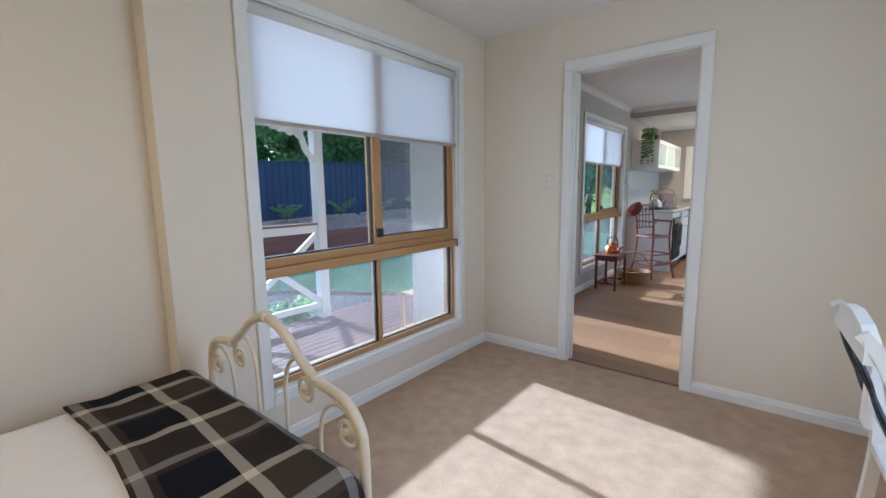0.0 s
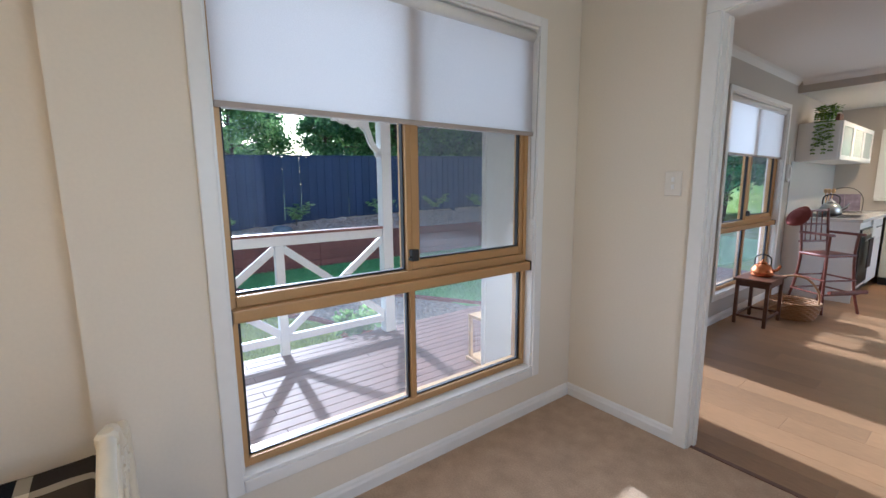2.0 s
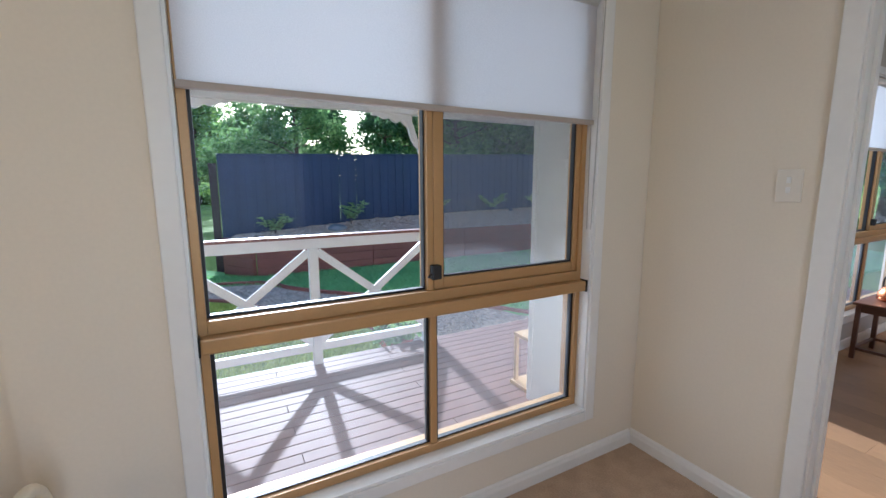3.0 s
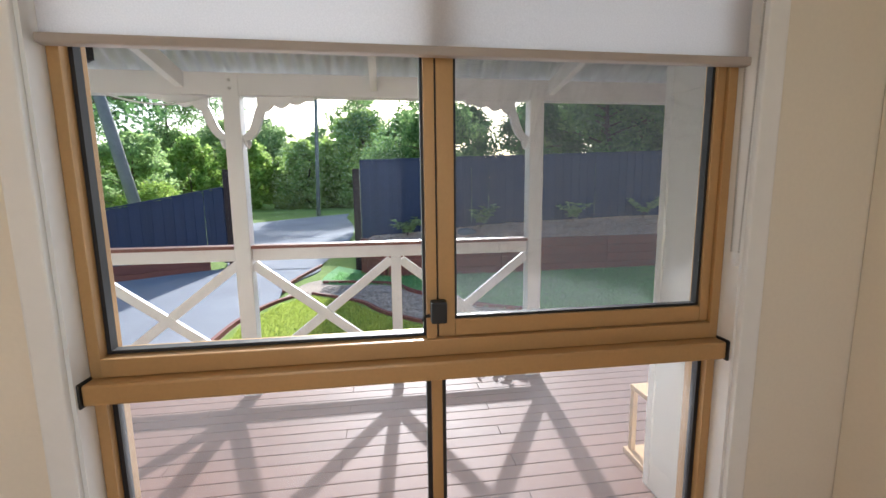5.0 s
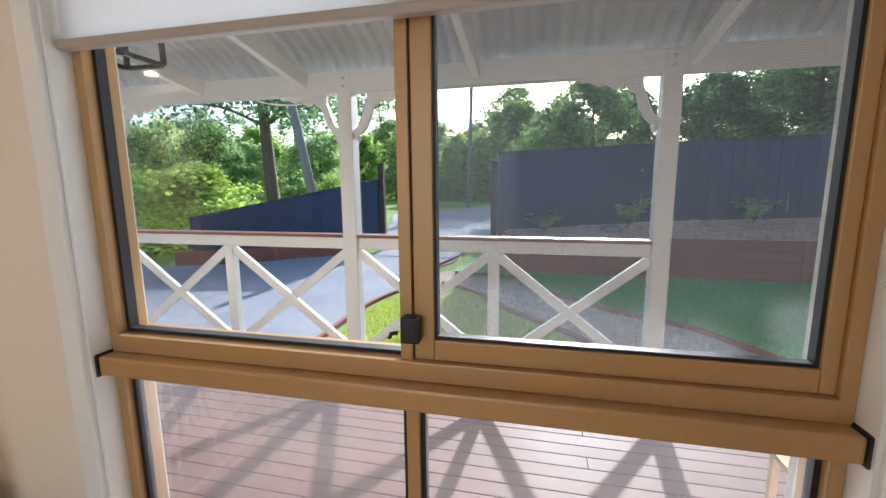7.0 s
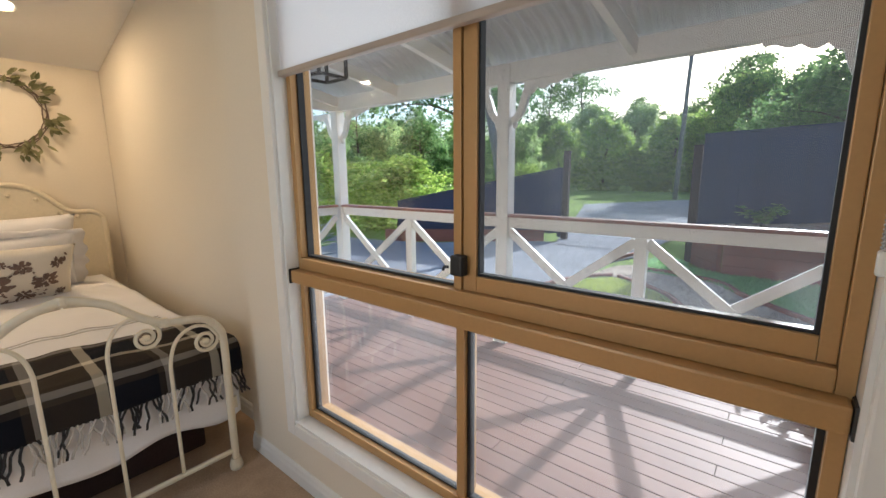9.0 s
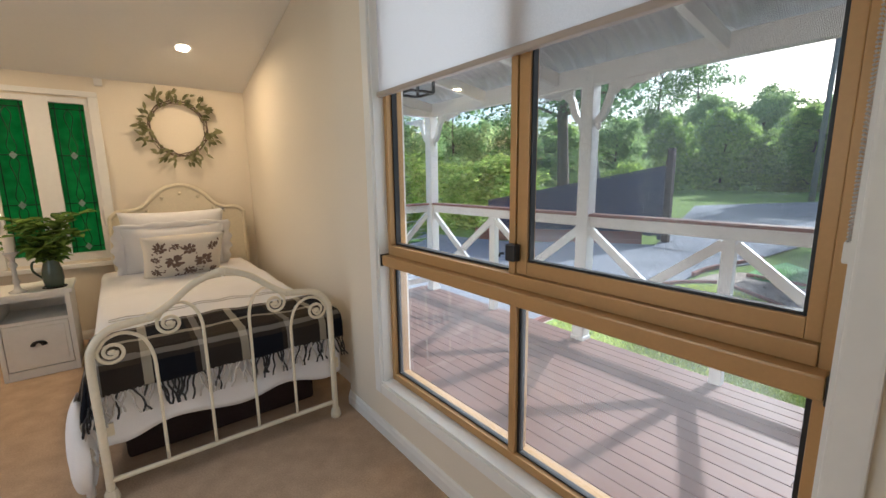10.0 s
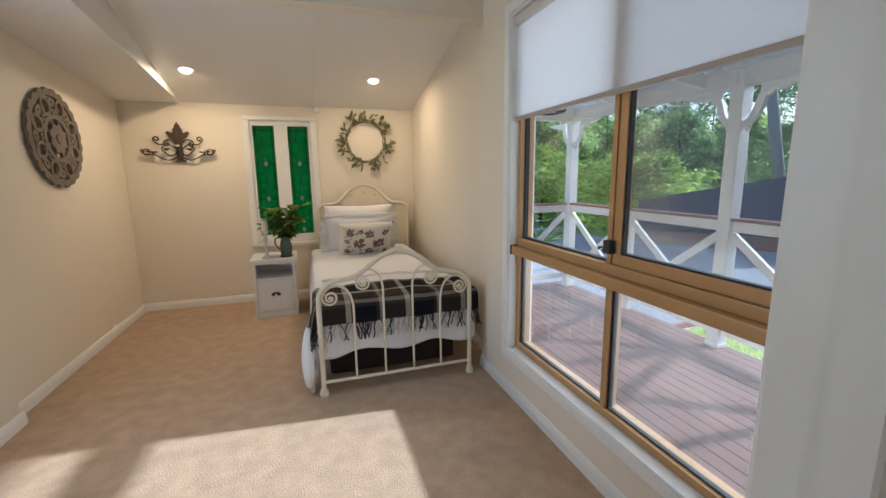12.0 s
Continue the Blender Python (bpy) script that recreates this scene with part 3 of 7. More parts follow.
# ---- aluminium windows with roller blinds ----
def veranda_window(name, y0, y1, blind_z, label):
    """Two fixed panes below, a fixed and a sliding pane above, a deep sill bar between."""
    root = thing(name, (0, (y0 + y1) / 2, WZ0), label, "window", kind="structure")
    mid = (y0 + y1) / 2 + 0.003
    # white timber reveal and architrave
    for a, b in ((y0, y0 + 0.012), (y1 - 0.012, y1)):
        part("reveal", bx(-0.148, 0.004, a, b, WZ0 + 0.012, WZ1 - 0.012), TRIM, root)
    part("window_sill", bx(-0.148, 0.012, y0, y1, WZ0, WZ0 + 0.011), TRIM, root)
    part("reveal", bx(-0.148, 0.004, y0, y1, WZ1 - 0.011, WZ1), TRIM, root)
    for a, b in ((y0 - 0.050, y0 + 0.004), (y1 - 0.004, y1 + 0.050)):
        part("architrave", bx(0.0005, 0.018, a, b, WZ0 - 0.05, WZ1 + 0.05, bevel=0.005), TRIM, root)
    part("architrave", bx(0.0005, 0.0175, y0 + 0.0045, y1 - 0.0045, WZ0 - 0.05, WZ0 - 0.001, bevel=0.005), TRIM, root)
    part("architrave", bx(0.0005, 0.0175, y0 + 0.0045, y1 - 0.0045, WZ1 + 0.001, WZ1 + 0.05, bevel=0.005), TRIM, root)
    # outer frame
    a, b, lo, hi = y0 + 0.013, y1 - 0.013, WZ0 + 0.012, WZ1 - 0.013
    FW = 0.024
    fr = bmesh.new()
    box(fr, -0.125, -0.045, a, a + FW, lo, hi, bevel=0.002)
    box(fr, -0.125, -0.045, b - FW, b, lo, hi, bevel=0.002)
    box(fr, -0.125, -0.046, a + FW + 0.0005, b - FW - 0.0005, lo, lo + 0.032, bevel=0.002)
    box(fr, -0.125, -0.046, a + FW + 0.0005, b - FW - 0.0005, hi - 0.036, hi, bevel=0.002)
    frame_ob = part("window_frame", fr, ALU, root, "bronze powder-coated aluminium frame")
    # sill bar with black end caps
    bar = bmesh.new()
    box(bar, -0.13, -0.006, a + 0.004, b - 0.004, 0.846, 0.893, bevel=0.006)
    box(bar, -0.13, -0.04, a + FW + 0.0005, b - FW - 0.0005, 0.894, 0.935, bevel=0.003)
    sb = part("transom_bar", bar, ALU, root)
    for p, q in ((a - 0.006, a + 0.0035), (b - 0.0035, b + 0.006)):
        part("end_cap", bx(-0.10, -0.002, p, q, 0.842, 0.897, bevel=0.003), RUBBER, sb, "black plastic end cap")
    # lower panes
    part("mullion", bx(-0.11, -0.048, mid - 0.013, mid + 0.013, lo + 0.0325, 0.8455, bevel=0.002), ALU, root)
    for p, q in ((a + FW, mid - 0.013), (mid + 0.013, b - FW)):
        seal = bmesh.new()
        for s in ((p, p + 0.011, lo + 0.032, 0.846), (q - 0.011, q, lo + 0.032, 0.846), (p + 0.0072, q - 0.0072, lo + 0.0322, lo + 0.038), (p + 0.0072, q - 0.0072, 0.84, 0.8458)):
            box(seal, -0.084, -0.064, *s)
        part("rubber_seal", seal, RUBBER, root)
        g = part("pane", bx(-0.077, -0.072, p + 0.002, q - 0.002, lo + 0.033, 0.845), DUSTYGLASS, root, "dusty clear lower glass pane")
        g.visible_shadow = False
    # upper fixed pane
    top = hi - 0.0365
    p, q = a + FW, mid - 0.022
    seal = bmesh.new()
    for s in ((p, p + 0.009, 0.936, top), (q - 0.006, q, 0.936, top), (p + 0.0092, q - 0.0062, 0.9362, 0.944)):
        box(seal, -0.094, -0.07, *s)
    part("rubber_seal", seal, RUBBER, root)
    g = part("pane", bx(-0.085, -0.08, p + 0.002, q - 0.002, 0.937, top), GLASS, root, "clear fixed glass pane")
    g.visible_shadow = False
    st = bmesh.new()
    box(st, -0.118, -0.05, mid - 0.022, mid + 0.003, 0.905, top, bevel=0.002)
    part("mullion", st, ALU, root)
    # sliding sash
    p, q = mid + 0.004, b - FW - 0.001
    sash = bmesh.new()
    box(sash, -0.092, -0.054, p + 0.003, p + 0.043, 0.9365, top, bevel=0.002)
    box(sash, -0.092, -0.054, q - 0.024, q, 0.9365, top, bevel=0.002)
    box(sash, -0.092, -0.0545, p + 0.0435, q - 0.0245, 0.9365, 0.978, bevel=0.002)
    sash_ob = part("sliding_sash", sash, ALU, root)
    seal = bmesh.new()
    for s in ((p + 0.043, p + 0.049, 0.978, top), (q - 0.031, q - 0.024, 0.978, top), (p + 0.0492, q - 0.0312, 0.9782, 0.985)):
        box(seal, -0.082, -0.062, *s)
    box(seal, -0.112, -0.06, p - 0.0008, p + 0.0028, 0.9365, top)
    part("rubber_seal", seal, RUBBER, sash_ob)
    g = part("pane", bx(-0.075, -0.070, p + 0.044, q - 0.025, 0.979, top), GLASS, sash_ob, "clear sliding glass pane")
    g.visible_shadow = False
    # latch
    lt = bmesh.new()
    box(lt, -0.052, -0.022, mid - 0.014, mid + 0.024, 0.978, 1.032, bevel=0.006)
    tube(lt, [(-0.024, mid - 0.018, 1.0), (-0.018, mid - 0.03, 1.0), (-0.02, mid - 0.034, 0.99)], 0.004, 6)
    part("latch", lt, RUBBER, root, "black window latch")
    # fly screen over the sliding half, outside
    sc = bmesh.new()
    sv = [sc.verts.new((-0.1225, y, z)) for y, z in ((p + 0.012, 0.95), (b - FW - 0.001, 0.95), (b - FW - 0.001, top), (p + 0.012, top))]
    sc.faces.new(sv)
    part("fly_screen", sc, SCREEN, root, "fine grey fly screen mesh")
    # roller blind
    bl = thing("roller_blind", (-0.03, (y0 + y1) / 2, blind_z), "white roller blind drawn half way down the window", "blind")
    w0, w1 = y0 + 0.02, y1 - 0.004
    cloth = bmesh.new()
    grid(cloth, 60, 1, lambda u, v: (-0.024 + 0.0012 * math.sin(u * 9), w0 + (w1 - w0) * u, blind_z + (2.075 - blind_z) * v))
    part("cloth", cloth, BLIND, bl, smooth=True)
    tb = bmesh.new()
    tube(tb, [(-0.026, w0, 2.072), (-0.026, w1 - 0.01, 2.072)], 0.028, 16)
    part("roller_tube", tb, TRIM, bl, smooth=True)
    br = bmesh.new()
    box(br, -0.037, -0.012, w0 - 0.004, w1, blind_z - 0.018, blind_z + 0.002, bevel=0.005)
    part("bottom_rail", br, RAILGREY, bl, "taupe bottom rail")
    for s, e in ((w0 - 0.012, w0 - 0.001), (w1 - 0.009, w1 + 0.002)):
        bk = bmesh.new()
        tube(bk, [(-0.026, s, 2.072), (-0.026, e, 2.072)], 0.034, 16)
        part("bracket", bk, TRIM, bl)
    ch = bmesh.new()
    for d in (0.0, 1.0):
        for i in range(150):
            k = i / 149
            x = -0.030 + 0.052 * d * (1 - 0.55 * k) + 0.010 * k
            bmesh.ops.create_cube(ch, size=0.0034, matrix=Matrix.Translation((x, w1 - 0.012, 2.06 - 0.93 * k)) @ Euler((0.6, 0.6, 0)).to_matrix().to_4x4())
    part("bead_chain", ch, CHAIN, bl, "grey bead pull chain")
    part("chain_guide", bx(-0.016, 0.002, w1 - 0.017, w1 + 0.001, 1.092, 1.128, bevel=0.004), TRIM, bl)
    return root


veranda_window("window_1", WY0, WY1, 1.592, "bronze aluminium window with white timber surround, looking onto the deck")
veranda_window("window_2", KY0, KY1, 1.592, "bronze aluminium kitchen window with white timber surround")

# kitchen side light beyond the doorway, added unseen to cast the floor's sun patch
w = thing("window_3", (-0.08, 0.80, 0.1), "unseen clear glass side light added to let the sun patch onto the kitchen floor", "window", kind="structure")
part("window_frame", box(box(bx(-0.12, -0.04, 0.382, 0.42, 0.1, 2.02), -0.12, -0.04, 1.18, 1.218, 0.1, 2.02), -0.119, -0.041, 0.4205, 1.1795, 0.1, 0.15), ALU, w)
part("pane", bx(-0.08, -0.075, 0.42, 1.18, 0.15, 2.02), GLASS, w).visible_shadow = False
# unseen bedroom window, made up to go with the east fill lamp
w = thing("window_4", (2.7, -1.15, 0.65), "white frame of an unseen window added for the bedroom fill lamp", "window", kind="structure")
fr = bmesh.new()
for s in ((-2.17, -2.12, 0.65, 2.05), (-1.12, -1.07, 0.65, 2.05), (-2.119, -1.121, 0.65, 0.70), (-2.119, -1.121, 2.0, 2.05)):
    box(fr, 2.70, 2.78, *s)
part("window_frame", fr, TRIM, w)


# ---- leaded window in the end wall ----
def leaded_window():
    root = thing("window_5", (1.2870, -4.4900, 0.5740), "white framed window with two green leaded glass lights", "window", kind="structure")
    for x0, x1 in ((0.9320, 0.9940), (1.5800, 1.6420)):
        part("architrave", bx(x0, x1, -4.4895, -4.4720, 0.6140, 1.8640, bevel=0.005), TRIM, root)
    part("architrave", bx(0.9320, 1.6420, -4.4895, -4.4715, 1.8645, 1.9040, bevel=0.005), TRIM, root)
    part("window_sill", bx(0.9220, 1.6520, -4.4895, -4.4600, 0.5790, 0.6135, bevel=0.006), TRIM, root)
    fr = bmesh.new()
    box(fr, 0.9825, 1.0200, -4.6000, -4.4950, 0.6345, 1.8535)
    box(fr, 1.5540, 1.5915, -4.6000, -4.4950, 0.6345, 1.8535)
    box(fr, 1.2200, 1.3500, -4.6000, -4.4940, 0.6345, 1.8535)
    for x0, x1 in ((1.0205, 1.2195), (1.3505, 1.5535)):
        box(fr, x0, x1, -4.6000, -4.4960, 0.6345, 0.6920)
        box(fr, x0, x1, -4.6000, -4.4960, 1.8140, 1.8535)
    part("window_frame", fr, TRIM, root)
    for x0, x1 in ((1.0200, 1.2200), (1.3500, 1.5540)):
        light = part("pane", bx(x0, x1, -4.5520, -4.5470, 0.6920, 1.8140), GREENGLASS, root, "deep green textured leaded glass")
        lead = bmesh.new()
        c, q = (x0 + x1) / 2, (x1 - x0) / 4
        for x in (x0 + 0.028, x1 - 0.028):
            tube(lead, [(x, -4.5460, 0.6940), (x, -4.5460, 1.8140)], 0.0035, 6)
        for z in (1.7740, 1.4340, 1.0740, 0.7340):
            tube(lead, [(x0 + 0.002, -4.5460, z), (x1 - 0.002, -4.5460, z)], 0.0035, 6)
        for lo, hi in ((1.4340, 1.7740), (1.0740, 1.4340), (0.7340, 1.0740)):
            for sx in (-1, 1):
                pts = spline([(c, -4.5450, lo), (c + sx * q * 0.5, -4.5450, lo + 0.06), (c + sx * 0.004, -4.5450, (lo + hi) / 2), (c + sx * q * 0.5, -4.5450, hi - 0.06), (c, -4.5450, hi)], 5)
                tube(lead, pts, 0.0028, 5)
        part("lead_came", lead, LEAD, light)
        for z in (1.4340, 1.0740, 0.7340):
            d = slab(bmesh.new(), [(c - 0.022, z), (c, z - 0.03), (c + 0.022, z), (c, z + 0.03)], -4.5460, -4.5400)
            part("bevel_jewel", d, CLEARBEVEL, light, "clear bevelled glass diamond")


leaded_window()


# ---- veranda ----
DZ = -0.13
POSTS = (-4.27, -2.19, -0.14, 1.95, 4.0)


def deck():
    root = thing("deck", (-1.1, 0, -0.5), "oiled red-brown timber deck with narrow gaps", "deck", kind="structure")
    part("joists", bx(-2.1, -0.2, -4.42, 5.9, -0.45, DZ - 0.03), POSTDARK, root)
    part("fascia", bx(-2.155, -2.13, -4.45, 6.0, -0.42, DZ - 0.025), VERANDA, root, "white deck fascia board")
    proto = {}
    for i in range(21):
        x = -0.20 - i * 0.0945
        for y0, y1 in ((-4.47, -0.6 - 0.9 * (i % 3)), (-0.597 - 0.9 * (i % 3), 6.0)):
            key = round(y1 - y0, 3)
            if key not in proto:
                b = bx(-0.044, 0.044, -(y1 - y0) / 2, (y1 - y0) / 2, -0.024, 0.0, bevel=0.003)
                me = bpy.data.meshes.new("plank")
                b.to_mesh(me)
                b.free()
                me.materials.append(DECK)
                proto[key] = me
            o = new("plank", proto[key])
            o.parent = root
            o.matrix_parent_inverse = root.matrix_basis.inverted()
            o.location = (x, (y0 + y1) / 2, DZ)


deck()


def veranda_post(y, sides=(-1, 1), x=-2.07):
    root = thing("veranda_post", (x, y, DZ), "white painted square timber veranda post with fretwork brackets", "post", "veranda posts")
    local("shaft", bx(-0.052, 0.052, -0.052, 0.052, 0, 2.17, bevel=0.006), VERANDA, root)
    local("foot_block", bx(-0.058, 0.058, -0.058, 0.058, 0, 0.03, bevel=0.004), VERANDA, root)
    for z in (2.08, 2.13):
        b = bmesh.new()
        tube(b, [(0.052, 0.0, z), (0.062, 0.0, z)], 0.010, 8)
        local("bolt", b, STEEL, root)
    for s in sides:
        # bowed bracket sawn from thick board, from the beam down and in to the shaft
        mid = spline([(0.050, 0, 1.772), (0.085, 0, 1.787), (0.122, 0, 1.832), (0.146, 0, 1.890), (0.166, 0, 1.950), (0.200, 0, 1.998), (0.255, 0, 2.024)], 6)
        up, low = [], []
        for i, p in enumerate(mid):
            d = (mid[min(i + 1, len(mid) - 1)] - mid[max(i - 1, 0)]).normalized()
            w = 0.021 + 0.007 * math.sin(math.pi * i / (len(mid) - 1))
            up.append((p.x - d.z * w, min(2.039, p.z + d.x * w)))
            low.append((p.x + d.z * w, min(2.039, p.z - d.x * w)))
        shape = [(s * u, z) for u, z in up] + [(s * u, z) for u, z in low[::-1]]
        br = local("bracket", slab(bmesh.new(), shape, -0.018, 0.018, "x"), VERANDA, root, "bowed white timber bracket")
        # scalloped fret that tapers out along the underside of the beam
        edge = []
        for i in range(33):
            k = i / 32
            u = 0.15 + 0.36 * k
            edge.append((s * u, 2.039 - (0.105 - 0.085 * k) * (0.62 + 0.38 * abs(math.sin(k * 3.5 * math.pi)))))
        local("fret", slab(bmesh.new(), [(s * 0.15, 2.0395), (s * 0.51, 2.0395)] + edge[::-1], -0.012, 0.012, "x"), VERANDA, br, "scalloped fretwork edge")
        drop = bmesh.new()
        lathe(drop, [(0.004, -0.06), (0.018, -0.04), (0.024, -0.012), (0.014, 0.012), (0.019, 0.026)], (0, s * 0.075, 1.765), 10)
        local("pendant", drop, VERANDA, root)
    return root


for y in POSTS:
    veranda_post(y, (-1,) if y == -0.14 else (1,) if y == 1.95 else (-1, 1))


def rail_bay(ya, yb, x=-2.07):
    """A run of railing between two posts: cap, top and bottom rails, a mid post and two crossed braces a side."""
    n = yb - ya
    root = thing("veranda_railing", (x, (ya + yb) / 2, DZ), "white cross-braced timber railing with a red-brown cap", "railing", "veranda railings")
    h = n / 2 - 0.054
    local("cap", bx(-0.05, 0.05, -h, h, 1.041, 1.064, bevel=0.004), RAILCAP, root, "red-brown rail cap")
    local("top_rail", bx(-0.022, 0.022, -h, h, 0.957, 1.040, bevel=0.003), VERANDA, root)
    local("bottom_rail", bx(-0.022, 0.022, -h, h, 0.11, 0.175, bevel=0.003), VERANDA, root)
    local("mid_post", bx(-0.032, 0.032, -0.036, 0.036, 0, 0.9565, bevel=0.003), VERANDA, root)
    for a, b in ((-h, -0.036), (0.036, h)):
        for z0, z1, d in ((0.19, 0.93, -0.006), (0.93, 0.19, 0.006)):
            local("brace", beam(bmesh.new(), (d, a, z0), (d, b, z1), 0.062, 0.030, up=(1, 0, 0)), VERANDA, root)
    return root


rail_bay(-4.27, -2.19)
rail_bay(-2.19, -0.14)
rail_bay(1.95, 4.0)
side = rail_bay(-0.9, 0.9, 0)
side.matrix_basis = pose(-1.145, -4.27, DZ, 0, 0, 90)

bm = bmesh.new()
box(bm, -2.115, -2.025, -4.35, 6.0, 1.91, 2.048, bevel=0.004)
cb = tube(bmesh.new(), spline([(-2.03, -3.0, 1.93), (-2.03, -2.75, 1.86), (-2.03, -2.52, 1.85), (-2.03, -2.3, 1.9)], 6), 0.006, 6)
tagged(part("cable", cb, VERANDA, None, smooth=True), "thin white cable slung under the veranda beam", "cable")
root = thing("veranda_roof", (-1.1, 0, 1.87), "white framed veranda roof of curved corrugated sheet", "veranda roof", kind="structure")
part("fascia_beam", bm, VERANDA, root)
part("fascia_beam", beam(bmesh.new(), (-2.02, -4.27, 1.968), (-0.27, -4.27, 1.968), 0.08, 0.113), VERANDA, root)
for y in (-4.2, -3.33, -2.48, -1.28, -0.04, 1.1, 2.3, 3.5, 4.7):
    part("rafter", beam(bmesh.new(), (-2.02, y, 1.995), (-0.17, y, 2.30), 0.045, 0.10, bevel=0.003), VERANDA, root)
part("wall_plate", bx(-0.20, -0.155, -4.3, 6.0, 2.25, 2.38), VERANDA, root)


def roof_profile(k):
    """Bullnose section from the wall (k = 0) to the drip edge (k = 1)."""
    if k < 0.55:
        q = k / 0.55
        return -0.16 - 1.14 * q, 2.46 - 0.11 * q
    a = radians(4 + 82 * (k - 0.55) / 0.45)
    return -1.30 - 0.92 * (math.sin(a) - math.sin(radians(4))) / (1 - math.sin(radians(4))), 2.35 - 0.34 * (1 - math.cos(a))


bm = bmesh.new()
NC, NK = 960, 18
rows = []
for i in range(NC + 1):
    y = -4.75 + 10.6 * i / NC
    w = 0.013 * math.sin(2 * math.pi * y / 0.088)
    rows.append([bm.verts.new((roof_profile(j / NK)[0], y, roof_profile(j / NK)[1] + w)) for j in range(NK + 1)])
for a, b in zip(rows, rows[1:]):
    for j in range(NK):
        bm.faces.new((a[j], a[j + 1], b[j + 1], b[j]))
part("roof_sheet", bm, GALV, root, "corrugated galvanised roof sheet", smooth=True)


def wing_wall():
    root = thing("wing_wall", (-0.45, 0.06, DZ), "white weatherboard wing wall on the deck", "wall", kind="structure")
    part("core", bx(-0.76, -0.16, -0.005, 0.07, DZ, 2.35), BOARD, root)
    part("corner_stop", bx(-0.79, -0.75, -0.03, 0.09, DZ, 2.3, bevel=0.003), BOARD, root)
    for i in range(13):
        z = DZ + i * 0.18
        b = slab(bmesh.new(), [(-0.006, z), (-0.028, z), (-0.018, z + 0.186), (-0.006, z + 0.186)], -0.7495, -0.162, "x")
        part("weatherboard", b, BOARD, root)


wing_wall()
# outside skin of the house that closes it round and above
setting("house_roof", bx(-0.14, 4.3, -4.7, 6.5, 2.62, 2.75), GALV, "plain roof closing the house above", "roof")

for i in range(7):
    z = DZ + 0.22 + 0.105 * i
    w = tube(bmesh.new(), [(-2.0, -4.335, z), (-1.1, -4.335, z - 0.006), (-0.28, -4.335, z)], 0.004, 6)
    tagged(part("fence_wire", w, STEEL, None), "thin steel wire strung behind the end railing", "wire", "end railing wires")

# ---- ground ----
GZ = -0.5


def ground():
    """One sheet to the horizon, level near the deck, rising gently behind the retaining wall and to the road."""
    bm = bmesh.new()
    xs = [-2500, -900, -300, -120, -70, -45, -32, -24, -18, -14, -12, -10.5, -9, -8, -7, -6, -4, -2, 2, 8, 20, 60, 200, 900, 2500]
    ys = [-2500, -900, -300, -120, -60, -35, -22, -15, -11, -8, -6, -4, -2, 0, 2, 4, 6, 9, 13, 18, 30, 60, 150, 600, 2500]

    def z(x, y):
        far = max(0.0, min(1.0, (-x - 9) / 22))
        return GZ + 0.28 * far * far * (3 - 2 * far)
    vs = [[bm.verts.new((x, y, z(x, y))) for y in ys] for x in xs]
    for i in range(len(xs) - 1):
        for j in range(len(ys) - 1):
            bm.faces.new((vs[i][j], vs[i + 1][j], vs[i + 1][j + 1], vs[i][j + 1]))
    return setting("ground", bm, ROUGHGRASS, "rough green grass reaching the trees", "ground")


ground()


def patch(name, outline, z, material, label, category, rise=None):
    bm = bmesh.new()
    pts = spline([(x, y, 0) for x, y in outline] + [(*outline[0], 0)], 6)[:-1]
    top = [bm.verts.new((p.x, p.y, rise(p.x, p.y) if rise else z)) for p in pts]
    low = [bm.verts.new((p.x, p.y, z - 0.2)) for p in pts]
    f = bm.faces.new(top)
    bmesh.ops.triangulate(bm, faces=[f])
    for i in range(len(pts)):
        k = (i + 1) % len(pts)
        bm.faces.new((top[i], low[i], low[k], top[k]))
    bmesh.ops.recalc_face_normals(bm, faces=bm.faces)
    return setting(name, bm, material, label, category)


def road_z(x, y):
    far = max(0.0, min(1.0, (-x - 9) / 22))
    return GZ + 0.03 + 0.28 * far * far * (3 - 2 * far)


# driveway beside the deck, then out through the gate to the road
patch("driveway", [(-2.2, -3.25), (-3.3, -3.27), (-4.8, -3.28), (-5.8, -3.02), (-7.2, -3.1), (-9.02, -2.8), (-9.3, -4.85), (-8.2, -6.6), (-6.8, -8.9), (-5, -20), (4, -20), (4, -5), (-1, -4.7)], GZ + 0.03, GRAVEL, "grey gravel driveway beside the deck", "driveway")
bm = bmesh.new()
prev = None
for i in range(45):
    x = -8.9 - 0.5 * i
    k = (-x - 9) / 21
    ya = -2.8 - 0.9 * k + 0.6 * math.sin(math.pi * min(1, k * 1.4))
    yb = -4.85 - 6.6 * k
    if x < -21:
        # the far edge runs slantwise across to the other side
        yb = min(ya - 0.02, max(yb, -8.6 - 0.74 * (x + 21)))
    row = [bm.verts.new((x, ya + (yb - ya) * q / 5, road_z(x, 0) + 0.012)) for q in range(6)]
    if prev:
        for a in range(5):
            bm.faces.new((prev[a], prev[a + 1], row[a + 1], row[a]))
    prev = row
    if ya - yb < 0.05:
        break
bmesh.ops.recalc_face_normals(bm, faces=bm.faces)
for f in bm.faces:
    if f.normal.z < 0:
        f.normal_flip()
setting("road", bm, GRAVEL, "grey sealed road beyond the gate", "road")

